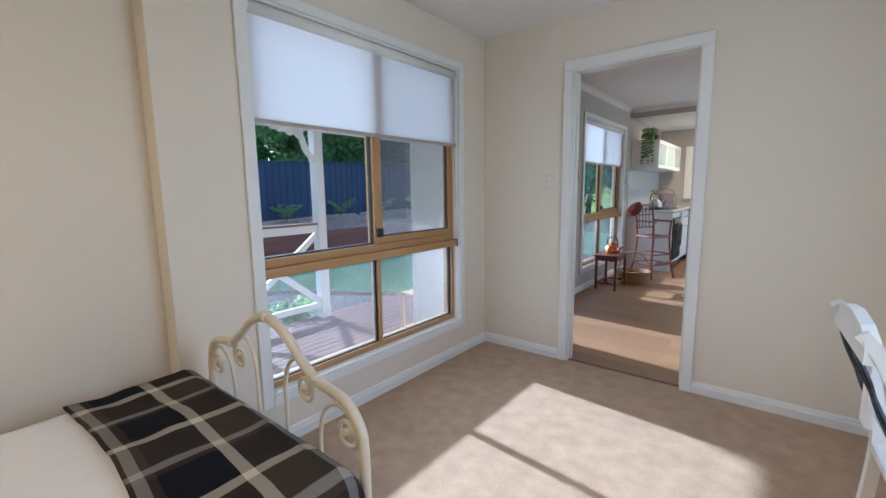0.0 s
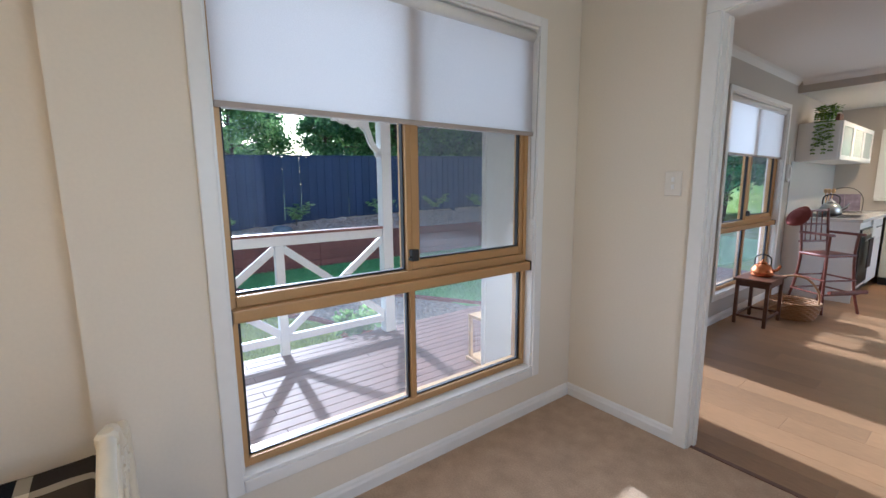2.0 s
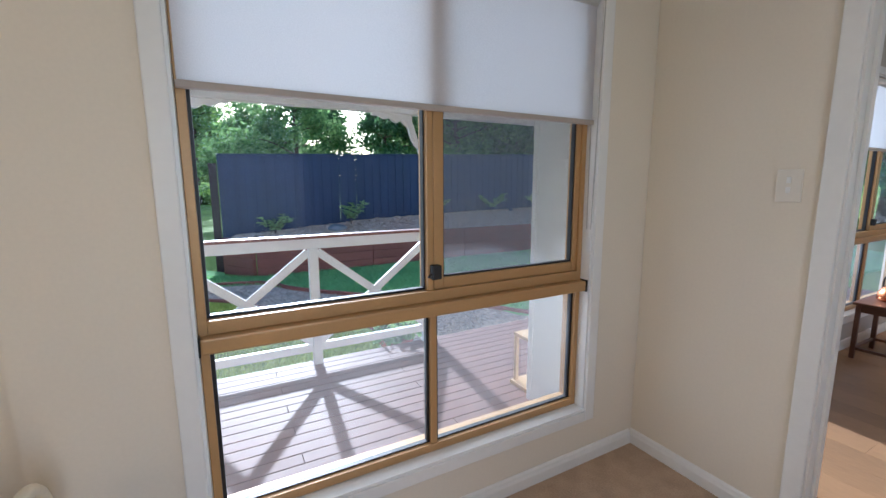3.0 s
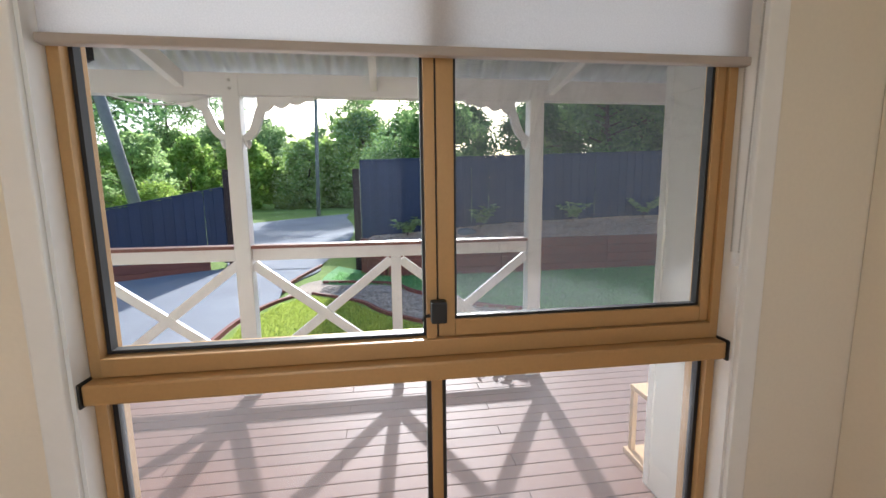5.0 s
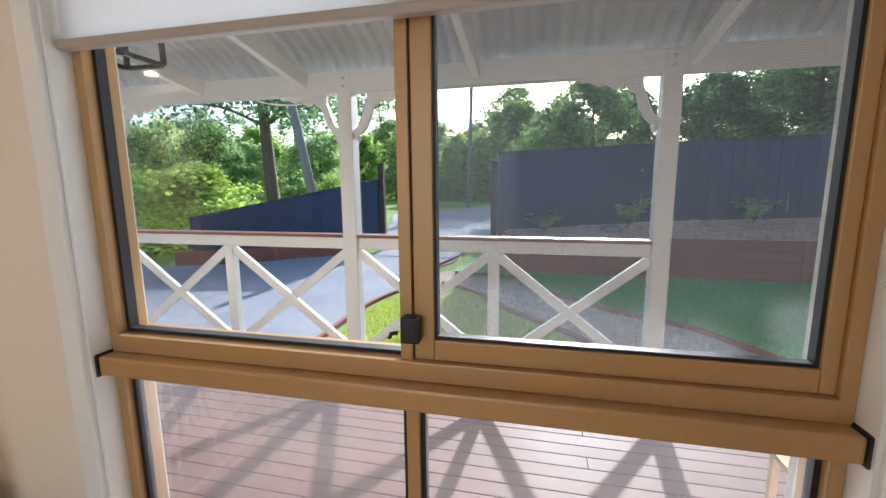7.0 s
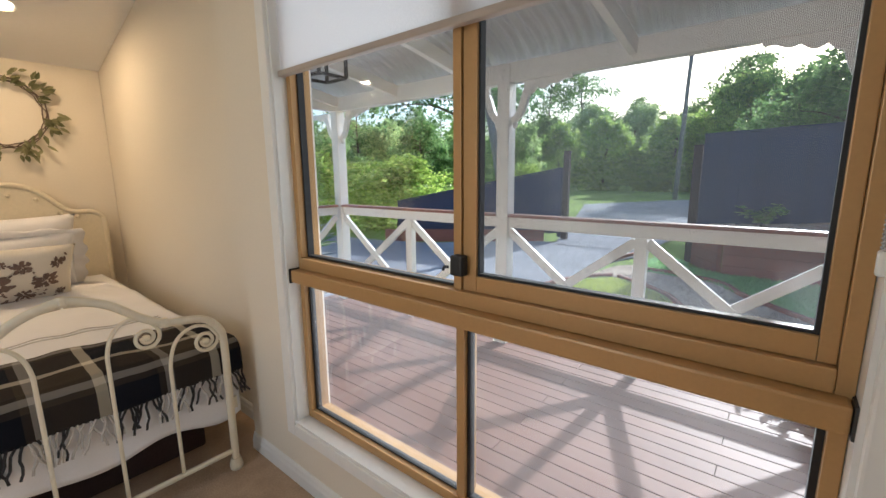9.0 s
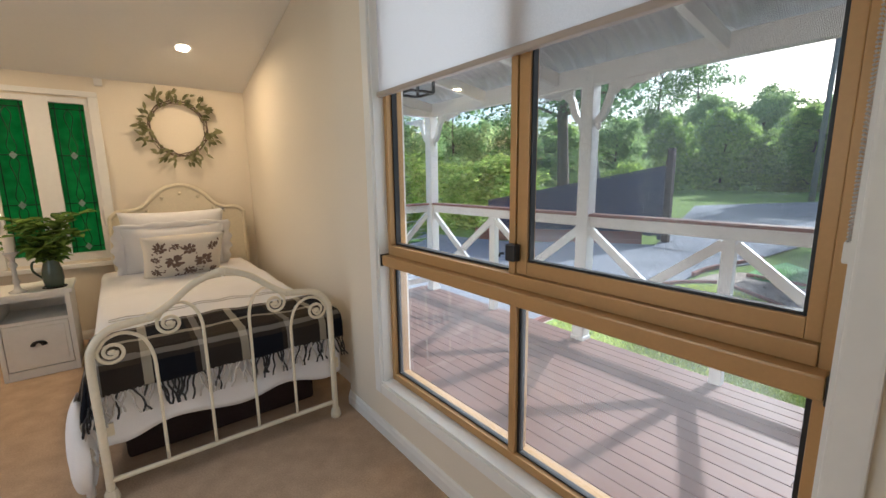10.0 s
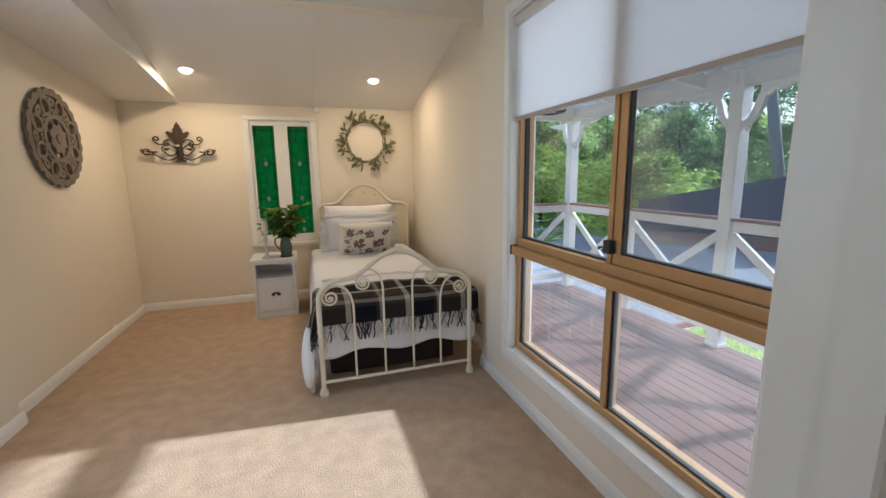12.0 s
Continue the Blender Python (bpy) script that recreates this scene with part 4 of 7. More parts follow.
patch("lawn", [(-9.0, -2.35), (-7.2, -2.45), (-6.85, -1.2), (-6.1, -0.72), (-5.1, 0.2), (-4.6, 0.95), (-3.6, 1.6), (-2.6, 2.2), (-2.3, 5), (-2.3, 13), (-7.55, 13), (-7.55, 4), (-7.55, -1.1), (-8.4, -1.85)], GZ + 0.045, LAWN, "mown green lawn", "lawn")
patch("lawn_island", [(-2.3, -3.1), (-3.3, -3.2), (-4.8, -3.2), (-5.8, -2.93), (-6.22, -2.5), (-5.6, -1.7), (-4.9, -1.3), (-3.9, -0.4), (-2.9, -0.15), (-2.3, -0.3)], GZ + 0.05, SUNTINT_LAWN, "small lawn island beside the deck, sunlight put into its lime colour", "lawn")
patch("pavement", [(-2.2, -3.2), (-4.8, -3.24), (-6.0, -2.98), (-7.3, -2.75), (-7.5, -2.0), (-6.6, -0.7), (-5.0, 0.6), (-4.3, 1.3), (-2.2, 2.4)], GZ + 0.036, PEBBLE, "pebbled garden path", "path")


def edging(name, pts, z):
    bm = bmesh.new()
    q = spline([(x, y, z) for x, y in pts], 6)
    for a, b in zip(q, q[1:]):
        beam(bm, a, b, 0.05, 0.06)
    return tagged(part(name, bm, SLEEPER, None), "thin red-brown timber garden edging", "garden edging")


edging("garden_edging", [(-2.3, -3.2), (-3.3, -3.27), (-4.8, -3.26), (-5.8, -3.0), (-6.3, -2.6)], GZ + 0.06)
edging("garden_edging", [(-6.3, -2.5), (-5.6, -1.66), (-4.9, -1.24), (-3.9, -0.34), (-2.9, -0.1)], GZ + 0.06)
edging("garden_edging", [(-7.2, -2.45), (-6.85, -1.2), (-6.1, -0.74), (-5.1, 0.18), (-4.6, 0.93), (-3.6, 1.58), (-2.6, 2.18)], GZ + 0.06)
edging("garden_edging", [(-6.6, -3.05), (-7.4, -3.05), (-9.1, -2.75)], GZ + 0.06)


def sleeper_wall(name, p, q, z0, rows, label):
    """Retaining wall of stacked sleepers with upright posts."""
    p, q = Vector(p), Vector(q)
    n = max(1, round((q - p).length / 2.4))
    ang = math.atan2(q.y - p.y, q.x - p.x)
    root = thing(name, ((p.x + q.x) / 2, (p.y + q.y) / 2, z0), label, "retaining wall")
    ln = (q - p).length / n
    for i in range(n):
        c = p.lerp(q, (i + 0.5) / n)
        for r in range(rows):
            o = part("sleeper", bx(-0.04, 0.04, -ln / 2 + 0.004, ln / 2 - 0.004, 0, 0.186, bevel=0.006), SLEEPER, None)
            o.parent = root
            o.matrix_parent_inverse = root.matrix_basis.inverted()
            o.matrix_basis = Matrix.Translation((c.x, c.y, z0 + r * 0.19)) @ Euler((0, 0, ang - math.pi / 2)).to_matrix().to_4x4()
    return root


sleeper_wall("retaining_wall", (-7.62, -1.2, 0), (-7.62, 13.2, 0), GZ, 4, "red-brown stained sleeper retaining wall")
sleeper_wall("retaining_wall", (-7.62, -1.24, 0), (-8.45, -1.75, 0), GZ, 4, "red-brown stained sleeper retaining wall return")
sleeper_wall("retaining_wall", (-9.2, -5.25, 0), (-6.9, -8.8, 0), GZ - 0.05, 2, "low red-brown sleeper edge before the side fence")


def fence_base(y):
    return 0.27 + 0.1 * (min(y, 1.8) + 1.7) + 0.02 * max(0.0, y - 1.8)


bm = bmesh.new()
random.seed(5)
grid(bm, 14, 120, lambda u, v: (-7.66 - 1.2 * u, -1.6 + 15 * v, 0.22 + (fence_base(-1.6 + 15 * v) - 0.22) * u + (random.uniform(-0.035, 0.035) if 0 < u < 1 else 0)))
setting("garden_bed", bm, MULCH, "pale bark mulch bed sloping to the fence", "garden bed")


def paling_fence(name, p, q, base, top, label, pal=0.1):
    """Upright lapped palings with posts, rails and a capping; base and top give heights along it (0 to 1)."""
    p, q = Vector(p), Vector(q)
    d = (q - p)
    n = int(d.length / pal)
    ang = math.atan2(d.y, d.x)
    root = thing(name, (p.x, p.y, base(0)), label, "fence")
    rr = random.Random(3)
    me = {}
    for i in range(n):
        k = (i + 0.5) / n
        c = p.lerp(q, k)
        h = round(top(k) - base(k), 2)
        if h not in me:
            b = bx(-0.052, 0.052, -0.008, 0.008, 0, h, bevel=0.002)
            m = bpy.data.meshes.new("paling")
            b.to_mesh(m)
            b.free()
            m.materials.append(FENCE)
            me[h] = m
        o = new("paling", me[h])
        o.parent = root
        o.matrix_parent_inverse = root.matrix_basis.inverted()
        thin = 0.86 if rr.random() < 0.07 else 1.0
        o.matrix_basis = Matrix.Translation((c.x, c.y, base(k) + rr.uniform(-0.01, 0.01))) @ Euler((0, 0, ang)).to_matrix().to_4x4() @ Matrix.Translation((0, (0.008 if i % 2 else -0.008), 0)) @ Matrix.Diagonal((thin, 1, 1, 1))
    side = Vector((d.y, -d.x, 0)).normalized()
    for i in range(int(d.length / 2.4) + 1):
        k = min(1.0, i * 2.4 / d.length)
        c = p.lerp(q, k) + side * 0.05
        part("fence_post", bx(c.x - 0.045, c.x + 0.045, c.y - 0.045, c.y + 0.045, base(k) - 0.1, top(k) + 0.01), FENCE, root)
    for f in (0.12, 0.52, 0.9):
        a, b = p + side * 0.03, q + side * 0.03
        part("fence_rail", beam(bmesh.new(), (a.x, a.y, base(0) + f * (top(0) - base(0))), (b.x, b.y, base(1) + f * (top(1) - base(1))), 0.035, 0.07), FENCE, root)
    part("capping", beam(bmesh.new(), (p.x, p.y, top(0) + 0.015), (q.x, q.y, top(1) + 0.015), 0.09, 0.03), FENCE, root)
    return root


paling_fence("boundary_fence", (-8.55, 13.0, 0), (-8.55, -1.75, 0), lambda k: fence_base(13 - 14.75 * k) - 0.06, lambda k: 2.36 - 0.42 * k, "dark slate-blue timber paling fence behind the garden bed")
paling_fence("side_fence", (-9.7, -5.05, 0), (-7.3, -8.7, 0), lambda k: -0.3, lambda k: 1.40 - 0.85 * k, "dark blue raked side fence beside the driveway")


def gate_post(x, y, z0, z1, name="gate_post"):
    root = thing(name, (x, y, z0), "dark brown square gate post", "post", "gate posts")
    local("shaft", bx(-0.075, 0.075, -0.075, 0.075, 0, z1 - z0, bevel=0.01), POSTDARK, root)
    local("cap", bx(-0.08, 0.08, -0.08, 0.08, z1 - z0, z1 - z0 + 0.02, bevel=0.004), POSTDARK, root)


gate_post(-8.65, -1.84, GZ, 1.76)
gate_post(-9.8, -4.95, GZ, 1.82)
gate_post(-12.4, -6.15, GZ, 0.75)


# ---- the bed ----
def mirror_pts(pts, c):
    return [(2 * c - p[0], p[1], p[2]) for p in pts]


BX0, BX1, YF, YH = 0.125, 1.055, -2.196, -4.40
BC = (BX0 + BX1) / 2


def bed():
    root = thing("bed", (BC, (YF + YH) / 2, 0), "cream enamelled iron single bed with a scrolled arched foot", "bed")
    # foot end: one bent tube from leg to leg
    half = [(BX1, YF, 0.02), (BX1, YF, 0.30), (BX1, YF, 0.56), (BX1 - 0.012, YF, 0.632), (BX1 - 0.06, YF, 0.685), (BX1 - 0.13, YF, 0.702), (BX1 - 0.20, YF, 0.712), (BX1 - 0.27, YF, 0.752), (BX1 - 0.35, YF, 0.815), (BX1 - 0.42, YF, 0.846)]
    pts = half + [(BC, YF, 0.856)] + mirror_pts(half, BC)[::-1]
    fr = part("foot_frame", tube(bmesh.new(), spline(pts, 5), 0.0148, 10), BEDMETAL, root, smooth=True)
    for x in (BX1, BX0):
        b = lathe(bmesh.new(), [(0.024, 0.0), (0.027, 0.015), (0.022, 0.04), (0.019, 0.05)], (x, YF, 0.0), 12)
        part("foot_cup", b, BEDMETAL, fr)
    for x, z in ((BX1 - 0.20, 0.712), (BX0 + 0.20, 0.712), (BC, 0.856)):
        part("collar", lathe(bmesh.new(), [(0.012, -0.016), (0.0185, -0.008), (0.0185, 0.008), (0.012, 0.016)], (x, YF, z), 10), BEDMETAL, fr)
    part("lower_rail", tube(bmesh.new(), [(BX0, YF, 0.085), (BX1, YF, 0.085)], 0.011, 8), BEDMETAL, root)
    part("cross_rail", bx(BX0 + 0.01, BX1 - 0.01, YF - 0.125, YF - 0.108, 0.275, 0.30), BEDMETAL, root)
    # rods that end in curls
    for s in (1, -1):
        def X(u):
            return BC + s * u
        outer = [(X(0.268), YF, 0.085), (X(0.268), YF, 0.45), (X(0.272), YF, 0.56), (X(0.30), YF, 0.635), (X(0.355), YF, 0.668), (X(0.41), YF, 0.655), (X(0.443), YF, 0.61)]
        curl = [(p.x, p.y, p.z) for p in spiral((X(0.398), YF, 0.60), 0.046 * 1.0, 0.014, 10 if s > 0 else 170, (10 - 560) if s > 0 else (170 + 560), steps=30)]
        part("scroll_rod", tube(bmesh.new(), spline(outer, 5) + [Vector(c) for c in curl], 0.0068, 7), BEDMETAL, root, smooth=True)
        inner = [(X(0.09), YF, 0.085), (X(0.09), YF, 0.55), (X(0.094), YF, 0.66), (X(0.12), YF, 0.725), (X(0.165), YF, 0.752), (X(0.215), YF, 0.735), (X(0.247), YF, 0.69)]
        curl = [(p.x, p.y, p.z) for p in spiral((X(0.206), YF, 0.672), 0.043, 0.013, 14 if s > 0 else 166, (14 - 560) if s > 0 else (166 + 560), steps=30)]
        part("scroll_rod", tube(bmesh.new(), spline(inner, 5) + [Vector(c) for c in curl], 0.0068, 7), BEDMETAL, root, smooth=True)
        part("arch_rod", tube(bmesh.new(), spline([(X(0.17), YF, 0.755), (X(0.14), YF, 0.80), (X(0.07), YF, 0.829), (X(0.004), YF, 0.838)], 5), 0.006, 7), BEDMETAL, root, smooth=True)
        for u, z in ((0.398, 0.60), (0.206, 0.672)):
            part("rosette", lathe(bmesh.new(), [(0.010, -0.008), (0.015, 0.0), (0.010, 0.008)], (X(u), YF, z), 10), BEDMETAL, root)
    # head end
    hx0, hx1 = 0.0, 0.965
    hc = (hx0 + hx1) / 2
    hh = [(hx1, YH, 0.02), (hx1, YH, 0.5), (hx1, YH, 0.90), (hx1 - 0.015, YH, 0.965), (hx1 - 0.07, YH, 1.0), (hx1 - 0.16, YH, 1.005), (hx1 - 0.23, YH, 1.04), (hx1 - 0.30, YH, 1.115), (hx1 - 0.38, YH, 1.175)]
    line = spline(hh + [(hc, YH, 1.20)] + mirror_pts(hh, hc)[::-1], 5)
    hf = part("head_frame", tube(bmesh.new(), line, 0.017, 10), BEDMETAL, root, smooth=True)
    out = [(p.x, p.z) for p in line if p.z > 0.3]
    part("head_panel", slab(bmesh.new(), [(hx1, 0.35)] + out + [(hx0, 0.35)], YH - 0.004, YH + 0.004), BEDMETAL, root)
    for x, z in ((hc, 1.13), (hc + 0.13, 1.10), (hc - 0.13, 1.10), (hc + 0.33, 0.97), (hc - 0.33, 0.97), (hc + 0.24, 1.0), (hc - 0.24, 1.0)):
        b = bmesh.new()
        bmesh.ops.create_uvsphere(b, u_segments=10, v_segments=6, radius=0.014, matrix=Matrix.Translation((x, YH + 0.008, z)))
        part("rosette", b, BEDMETAL, hf, smooth=True)
    for x in (0.10, 1.03):
        part("side_rail", bx(x - 0.012, x + 0.012, YH + 0.01, YF - 0.02, 0.26, 0.31), BEDMETAL, root)
    part("slat_base", bx(0.115, 1.015, YH + 0.03, YF - 0.13, 0.275, 0.30), DARKWOOD, root)


bed()
tagged(part("mattress", bx(0.10, 1.04, YH + 0.03, YF - 0.085, 0.302, 0.500, bevel=0.04), SHEET, None), "white mattress on the iron bed", "mattress")


def fold(a, edge, r):
    """Distance a along a cloth that turns down past an edge: how far out it gets, and how far down."""
    d = a - (edge - r)
    if d <= 0:
        return a, 0.0
    arc = r * math.pi / 2
    if d < arc:
        t = d / r
        return edge - r + r * math.sin(t), r * (1 - math.cos(t))
    return edge, r + (d - arc)


def drape(s, t, x_edge, y_edge, top, lift, r=0.05):
    """A point of a cover s metres from the wall side and t metres from the head."""
    x, dx = fold(0.07 + s, x_edge, r)
    y, dy = fold(YH + 0.04 + t, y_edge, r)
    z = top + lift - dx - dy
    if dx > r and dy > r:
        z = top + lift - max(dx, dy) - 0.55 * min(dx, dy)
        x -= 0.35 * min(dx, dy) * 0.3
    w = noise.noise(Vector((s * 3.1, t * 3.1, 0.7)))
    w2 = noise.noise(Vector((s * 9, t * 9, 4.2)))
    if dx <= 0.001 and dy <= 0.001:
        z += 0.012 * w + 0.005 * w2 + 0.012 * math.sin(math.pi * min(1, s / 0.95))
    if dx > r:
        k = min(1, (dx - r) / 0.25)
        x += k * (0.020 * math.sin(t * 17 + 2 * w) + 0.02 + 0.05 * max(0.0, min(1.0, (t - 1.75) / 0.3)))
    if dy > r:
        k = min(1, (dy - r) / 0.2)
        y += k * (0.012 * math.sin(s * 21 + 2 * w) + 0.006)
    return Vector((x, y, max(z, 0.018)))


XE, YE, TOP = 1.070, YF - 0.045, 0.535
bm = bmesh.new()
ls, lt = 1.40, 2.40
grid(bm, 70, 110, lambda u, v: drape(u * ls * (1 + 0.06 * max(0.0, v - 0.7) / 0.3), v * (lt + 0.02 * math.sin(u * 23)), XE, YE, TOP, 0.0))
cover_thing = thing("bed_cover", (BC, -3.3, TOP), "white cotton bed cover hanging to a wavy hem", "bed cover")
cover = part("cloth", bm, SHEET, cover_thing, smooth=True)
for t0, amp in ((1.46, 0.012), (1.50, 0.006)):
    pts = [drape(0.08 + 0.86 * i / 60, t0 + amp * math.sin(i * 0.55), XE, YE, TOP, 0.006) for i in range(61)]
    part("embroidery", tube(bmesh.new(), pts, 0.0022, 5), FRINGE_PALE, cover_thing, "thin grey embroidered line")
sol = cover.modifiers.new("thick", "SOLIDIFY")
sol.thickness, sol.offset = 0.008, -1

# the cover's gathered corner hangs down beside the foot post
bm = bmesh.new()
for side in (1, -1):
    def corner(u, v, side=side):
        w = 0.045 + 0.068 * math.sin(math.pi * min(1, v * 0.93 + 0.02) ** 1.6)
        a = 2 * u - 1
        d = 0.034 * math.sqrt(max(0.0, 1 - a * a)) * (0.35 + math.sin(math.pi * v) ** 0.5)
        rip = 0.006 * math.sin(a * 9 + v * 3) * v
        return Vector((1.118 + side * d + rip + 0.012 * v, -2.300 + a * w + 0.02 * v, 0.40 - 0.365 * v + 0.02 * a * a))
    grid(bm, 16, 24, corner)
bmesh.ops.remove_doubles(bm, verts=bm.verts, dist=0.001)
bmesh.ops.recalc_face_normals(bm, faces=bm.faces)
part("hanging_corner", bm, SHEET, cover_thing, "gathered corner of the cover", smooth=True)

# throw: laid across the foot of the bed, over the end and the side
throw = thing("throw_blanket", (BC, YF - 0.2, TOP), "charcoal, taupe and cream plaid wool throw with a knotted fringe", "throw")
T0, T1, S1 = 1.72, 2.235, 1.25
bm = bmesh.new()
uvl = bm.loops.layers.uv.new("UVMap")
NU, NV = 90, 44
place = {}


def throw_point(u, v):
    s, t = -0.02 + (S1 + 0.02) * u, T0 + 0.02 * math.sin(u * 5) + (T1 - T0 - 0.02 * math.sin(u * 5)) * v
    p = drape(s, t, XE + 0.012, YE + 0.014, TOP, 0.012)
    p.z += 0.004 * noise.noise(Vector((s * 14, t * 14, 9)))
    return p


vs = [[bm.verts.new(throw_point(i / NU, j / NV)) for j in range(NV + 1)] for i in range(NU + 1)]
for i in range(NU):
    for j in range(NV):
        f = bm.faces.new((vs[i][j], vs[i + 1][j], vs[i + 1][j + 1], vs[i][j + 1]))
        for lp, (a, b) in zip(f.loops, ((i, j), (i + 1, j), (i + 1, j + 1), (i, j + 1))):
            lp[uvl].uv = (a / NU * S1 + 0.06, b / NV * (T1 - T0) + 0.30)
cloth = part("cloth", bm, PLAID, throw, smooth=True)
sol = cloth.modifiers.new("thick", "SOLIDIFY")
sol.thickness, sol.offset = 0.006, 1
rr = random.Random(11)
for i in range(92):
    u = (i + 0.5) / 92
    p = throw_point(u, 1.0) + Vector((0, 0.006, 0.004))
    lean = rr.uniform(-0.010, 0.010)
    q = [p + Vector((lean * k + 0.004 * math.sin(k * 1.7 + i), 0.002 * k + rr.uniform(-0.002, 0.003), -0.021 * k)) for k in range(rr.choice((5, 6, 6)))]
    q = [Vector((a.x, a.y, max(a.z, 0.012))) for a in q]
    dark = ((u * S1 + 0.06) / 0.36) % 1.0 < 0.36 or rr.random() < 0.25
    part("tassel", tube(bmesh.new(), q, 0.0042, 5), FRINGE_DARK if dark else FRINGE_PALE, throw)
for i in range(40):
    v = (i + 0.5) / 40
    p = throw_point(1.0, v) + Vector((0.006, 0, 0.004))
    lean = rr.uniform(-0.010, 0.010)
    q = [p + Vector((0.002 * k + rr.uniform(-0.002, 0.004), lean * k, -0.021 * k)) for k in range(5)]
    q = [Vector((a.x, a.y, max(a.z, 0.012))) for a in q]
    part("tassel", tube(bmesh.new(), q, 0.0034, 5), FRINGE_DARK if rr.random() < 0.65 else FRINGE_PALE, throw)


def pillow_surface(w, h, d):
    def f(u, v, side):
        a, b = 2 * u - 1, 2 * v - 1
        k = max(0.0, (1 - abs(a) ** 2.6)) ** 0.55 * max(0.0, (1 - abs(b) ** 2.6)) ** 0.55
        pin = 1 - 0.07 * (1 - abs(a) ** 2) * (abs(b) ** 3)
        pin2 = 1 - 0.07 * (1 - abs(b) ** 2) * (abs(a) ** 3)
        wr = 0.06 * noise.noise(Vector((a * 2.3, b * 2.3, w * 7 + side)))
        return Vector((a * w / 2 * pin2, side * d / 2 * k * (1 + wr), b * h / 2 * pin))
    return f


def pillow_mesh(f, n=24):
    bm = bmesh.new()
    for side in (1, -1):
        grid(bm, n, n, lambda u, v: f(u, v, side))
    bmesh.ops.remove_doubles(bm, verts=bm.verts, dist=0.0006)
    bmesh.ops.recalc_face_normals(bm, faces=bm.faces)
    return bm


def pillow(name, at, tilt, w, h, d, material, label, flange=0.0, rz=0):
    root = thing(name, at, label, "pillow")
    root.matrix_basis = pose(*at, tilt, 0, rz)
    f = pillow_surface(w, h, d)
    local("filling", pillow_mesh(f), material, root, smooth=True)
    if flange:
        bm = bmesh.new()
        n = 72
        ring = []
        for i in range(n):
            a = 2 * math.pi * i / n
            c, s = math.cos(a), math.sin(a)
            k = 1 / max(abs(c), abs(s)) ** 0.85
            x, z = c * k * w / 2 * 0.97, s * k * h / 2 * 0.97
            g = 1 + (flange * (1 + 0.22 * math.sin(i * 2 * math.pi * 16 / n))) / (w / 2)
            ring.append((Vector((x * 0.96, 0.006, z * 0.96)), Vector((x * g, 0.006 + 0.006 * math.sin(i * 1.9), z * g)), Vector((x * g, -0.004, z * g)), Vector((x * 0.96, -0.006, z * 0.96))))
        vv = [[bm.verts.new(p) for p in r] for r in ring]
        for i in range(n):
            a, b = vv[i], vv[(i + 1) % n]
            for j in range(3):
                bm.faces.new((a[j], b[j], b[j + 1], a[j + 1]))
        bmesh.ops.recalc_face_normals(bm, faces=bm.faces)
        local("flange", bm, material, root, "scalloped flange edge", smooth=True)
    return root, f


pillow("pillow", (0.56, -4.235, 0.765), -14, 0.72, 0.50, 0.17, SHEET, "plump white pillow standing against the bed head")
pillow("pillow", (0.58, -4.09, 0.715), -24, 0.70, 0.42, 0.15, SHEET, "white pillow with a scalloped flange", flange=0.055)
cush, cf = pillow("cushion", (0.565, -3.80, 0.672), -36, 0.52, 0.48, 0.15, CUSHION, "natural linen cushion printed with grey-brown flowers", rz=2)
tagged(cush, category="cushion")
# printed flowers lie on the cushion's own face
bm = bmesh.new()
rr = random.Random(4)


def print_blob(cu, cv, ru, rv, ang, n=9):
    ca, sa = math.cos(ang), math.sin(ang)
    pts = []
    for i in range(n):
        t = 2 * math.pi * i / n
        k = 1 + 0.18 * math.sin(3 * t + cu * 40)
        a, b = ru * k * math.cos(t), rv * k * math.sin(t)
        u, v = cu + a * ca - b * sa, cv + (a * sa + b * ca) * 0.47 / 0.40
        u, v = min(max(u, 0.04), 0.96), min(max(v, 0.04), 0.96)
        pts.append(bm.verts.new(cf(u, v, 1) + Vector((0, 0.0035, 0))))
    bm.faces.new(pts)


for cu, cv, r in ((0.27, 0.58, 0.115), (0.64, 0.60, 0.12), (0.46, 0.82, 0.085), (0.80, 0.85, 0.08), (0.46, 0.40, 0.075), (0.17, 0.82, 0.07), (0.85, 0.38, 0.065), (0.14, 0.34, 0.055), (0.62, 0.88, 0.05), (0.86, 0.64, 0.055)):
    for ring, count, k in ((0.68, 8, 0.34), (0.34, 5, 0.24)):
        for i in range(count):
            a = i * 2 * math.pi / count + cu * 9 + ring + rr.uniform(-0.2, 0.2)
            q = ring * rr.uniform(0.85, 1.2)
            print_blob(cu + r * q * math.cos(a), cv + r * q * math.sin(a), r * k * rr.uniform(0.8, 1.25), r * k * rr.uniform(0.5, 0.8), a + rr.uniform(-0.4, 0.4))
for x0, y0, bend, rise in ((0.10, 0.14, 0.10, 0.12), (0.90, 0.16, -0.10, 0.10), (0.40, 0.10, 0.22, 0.26), (0.62, 0.12, -0.16, 0.34)):
    for i in range(16):
        k = i / 15
        u = x0 + (0.34 if x0 < 0.5 else -0.34) * k
        v = y0 + rise * k + bend * 0.5 * math.sin(k * 5)
        print_blob(u, v, 0.022, 0.006, bend * 4 * math.cos(k * 5), 6)
        if i % 2:
            print_blob(u + rr.uniform(-0.02, 0.02), v + (0.035 if i % 4 == 1 else -0.035), rr.uniform(0.022, 0.034), 0.014, rr.uniform(0.5, 2.6), 7)
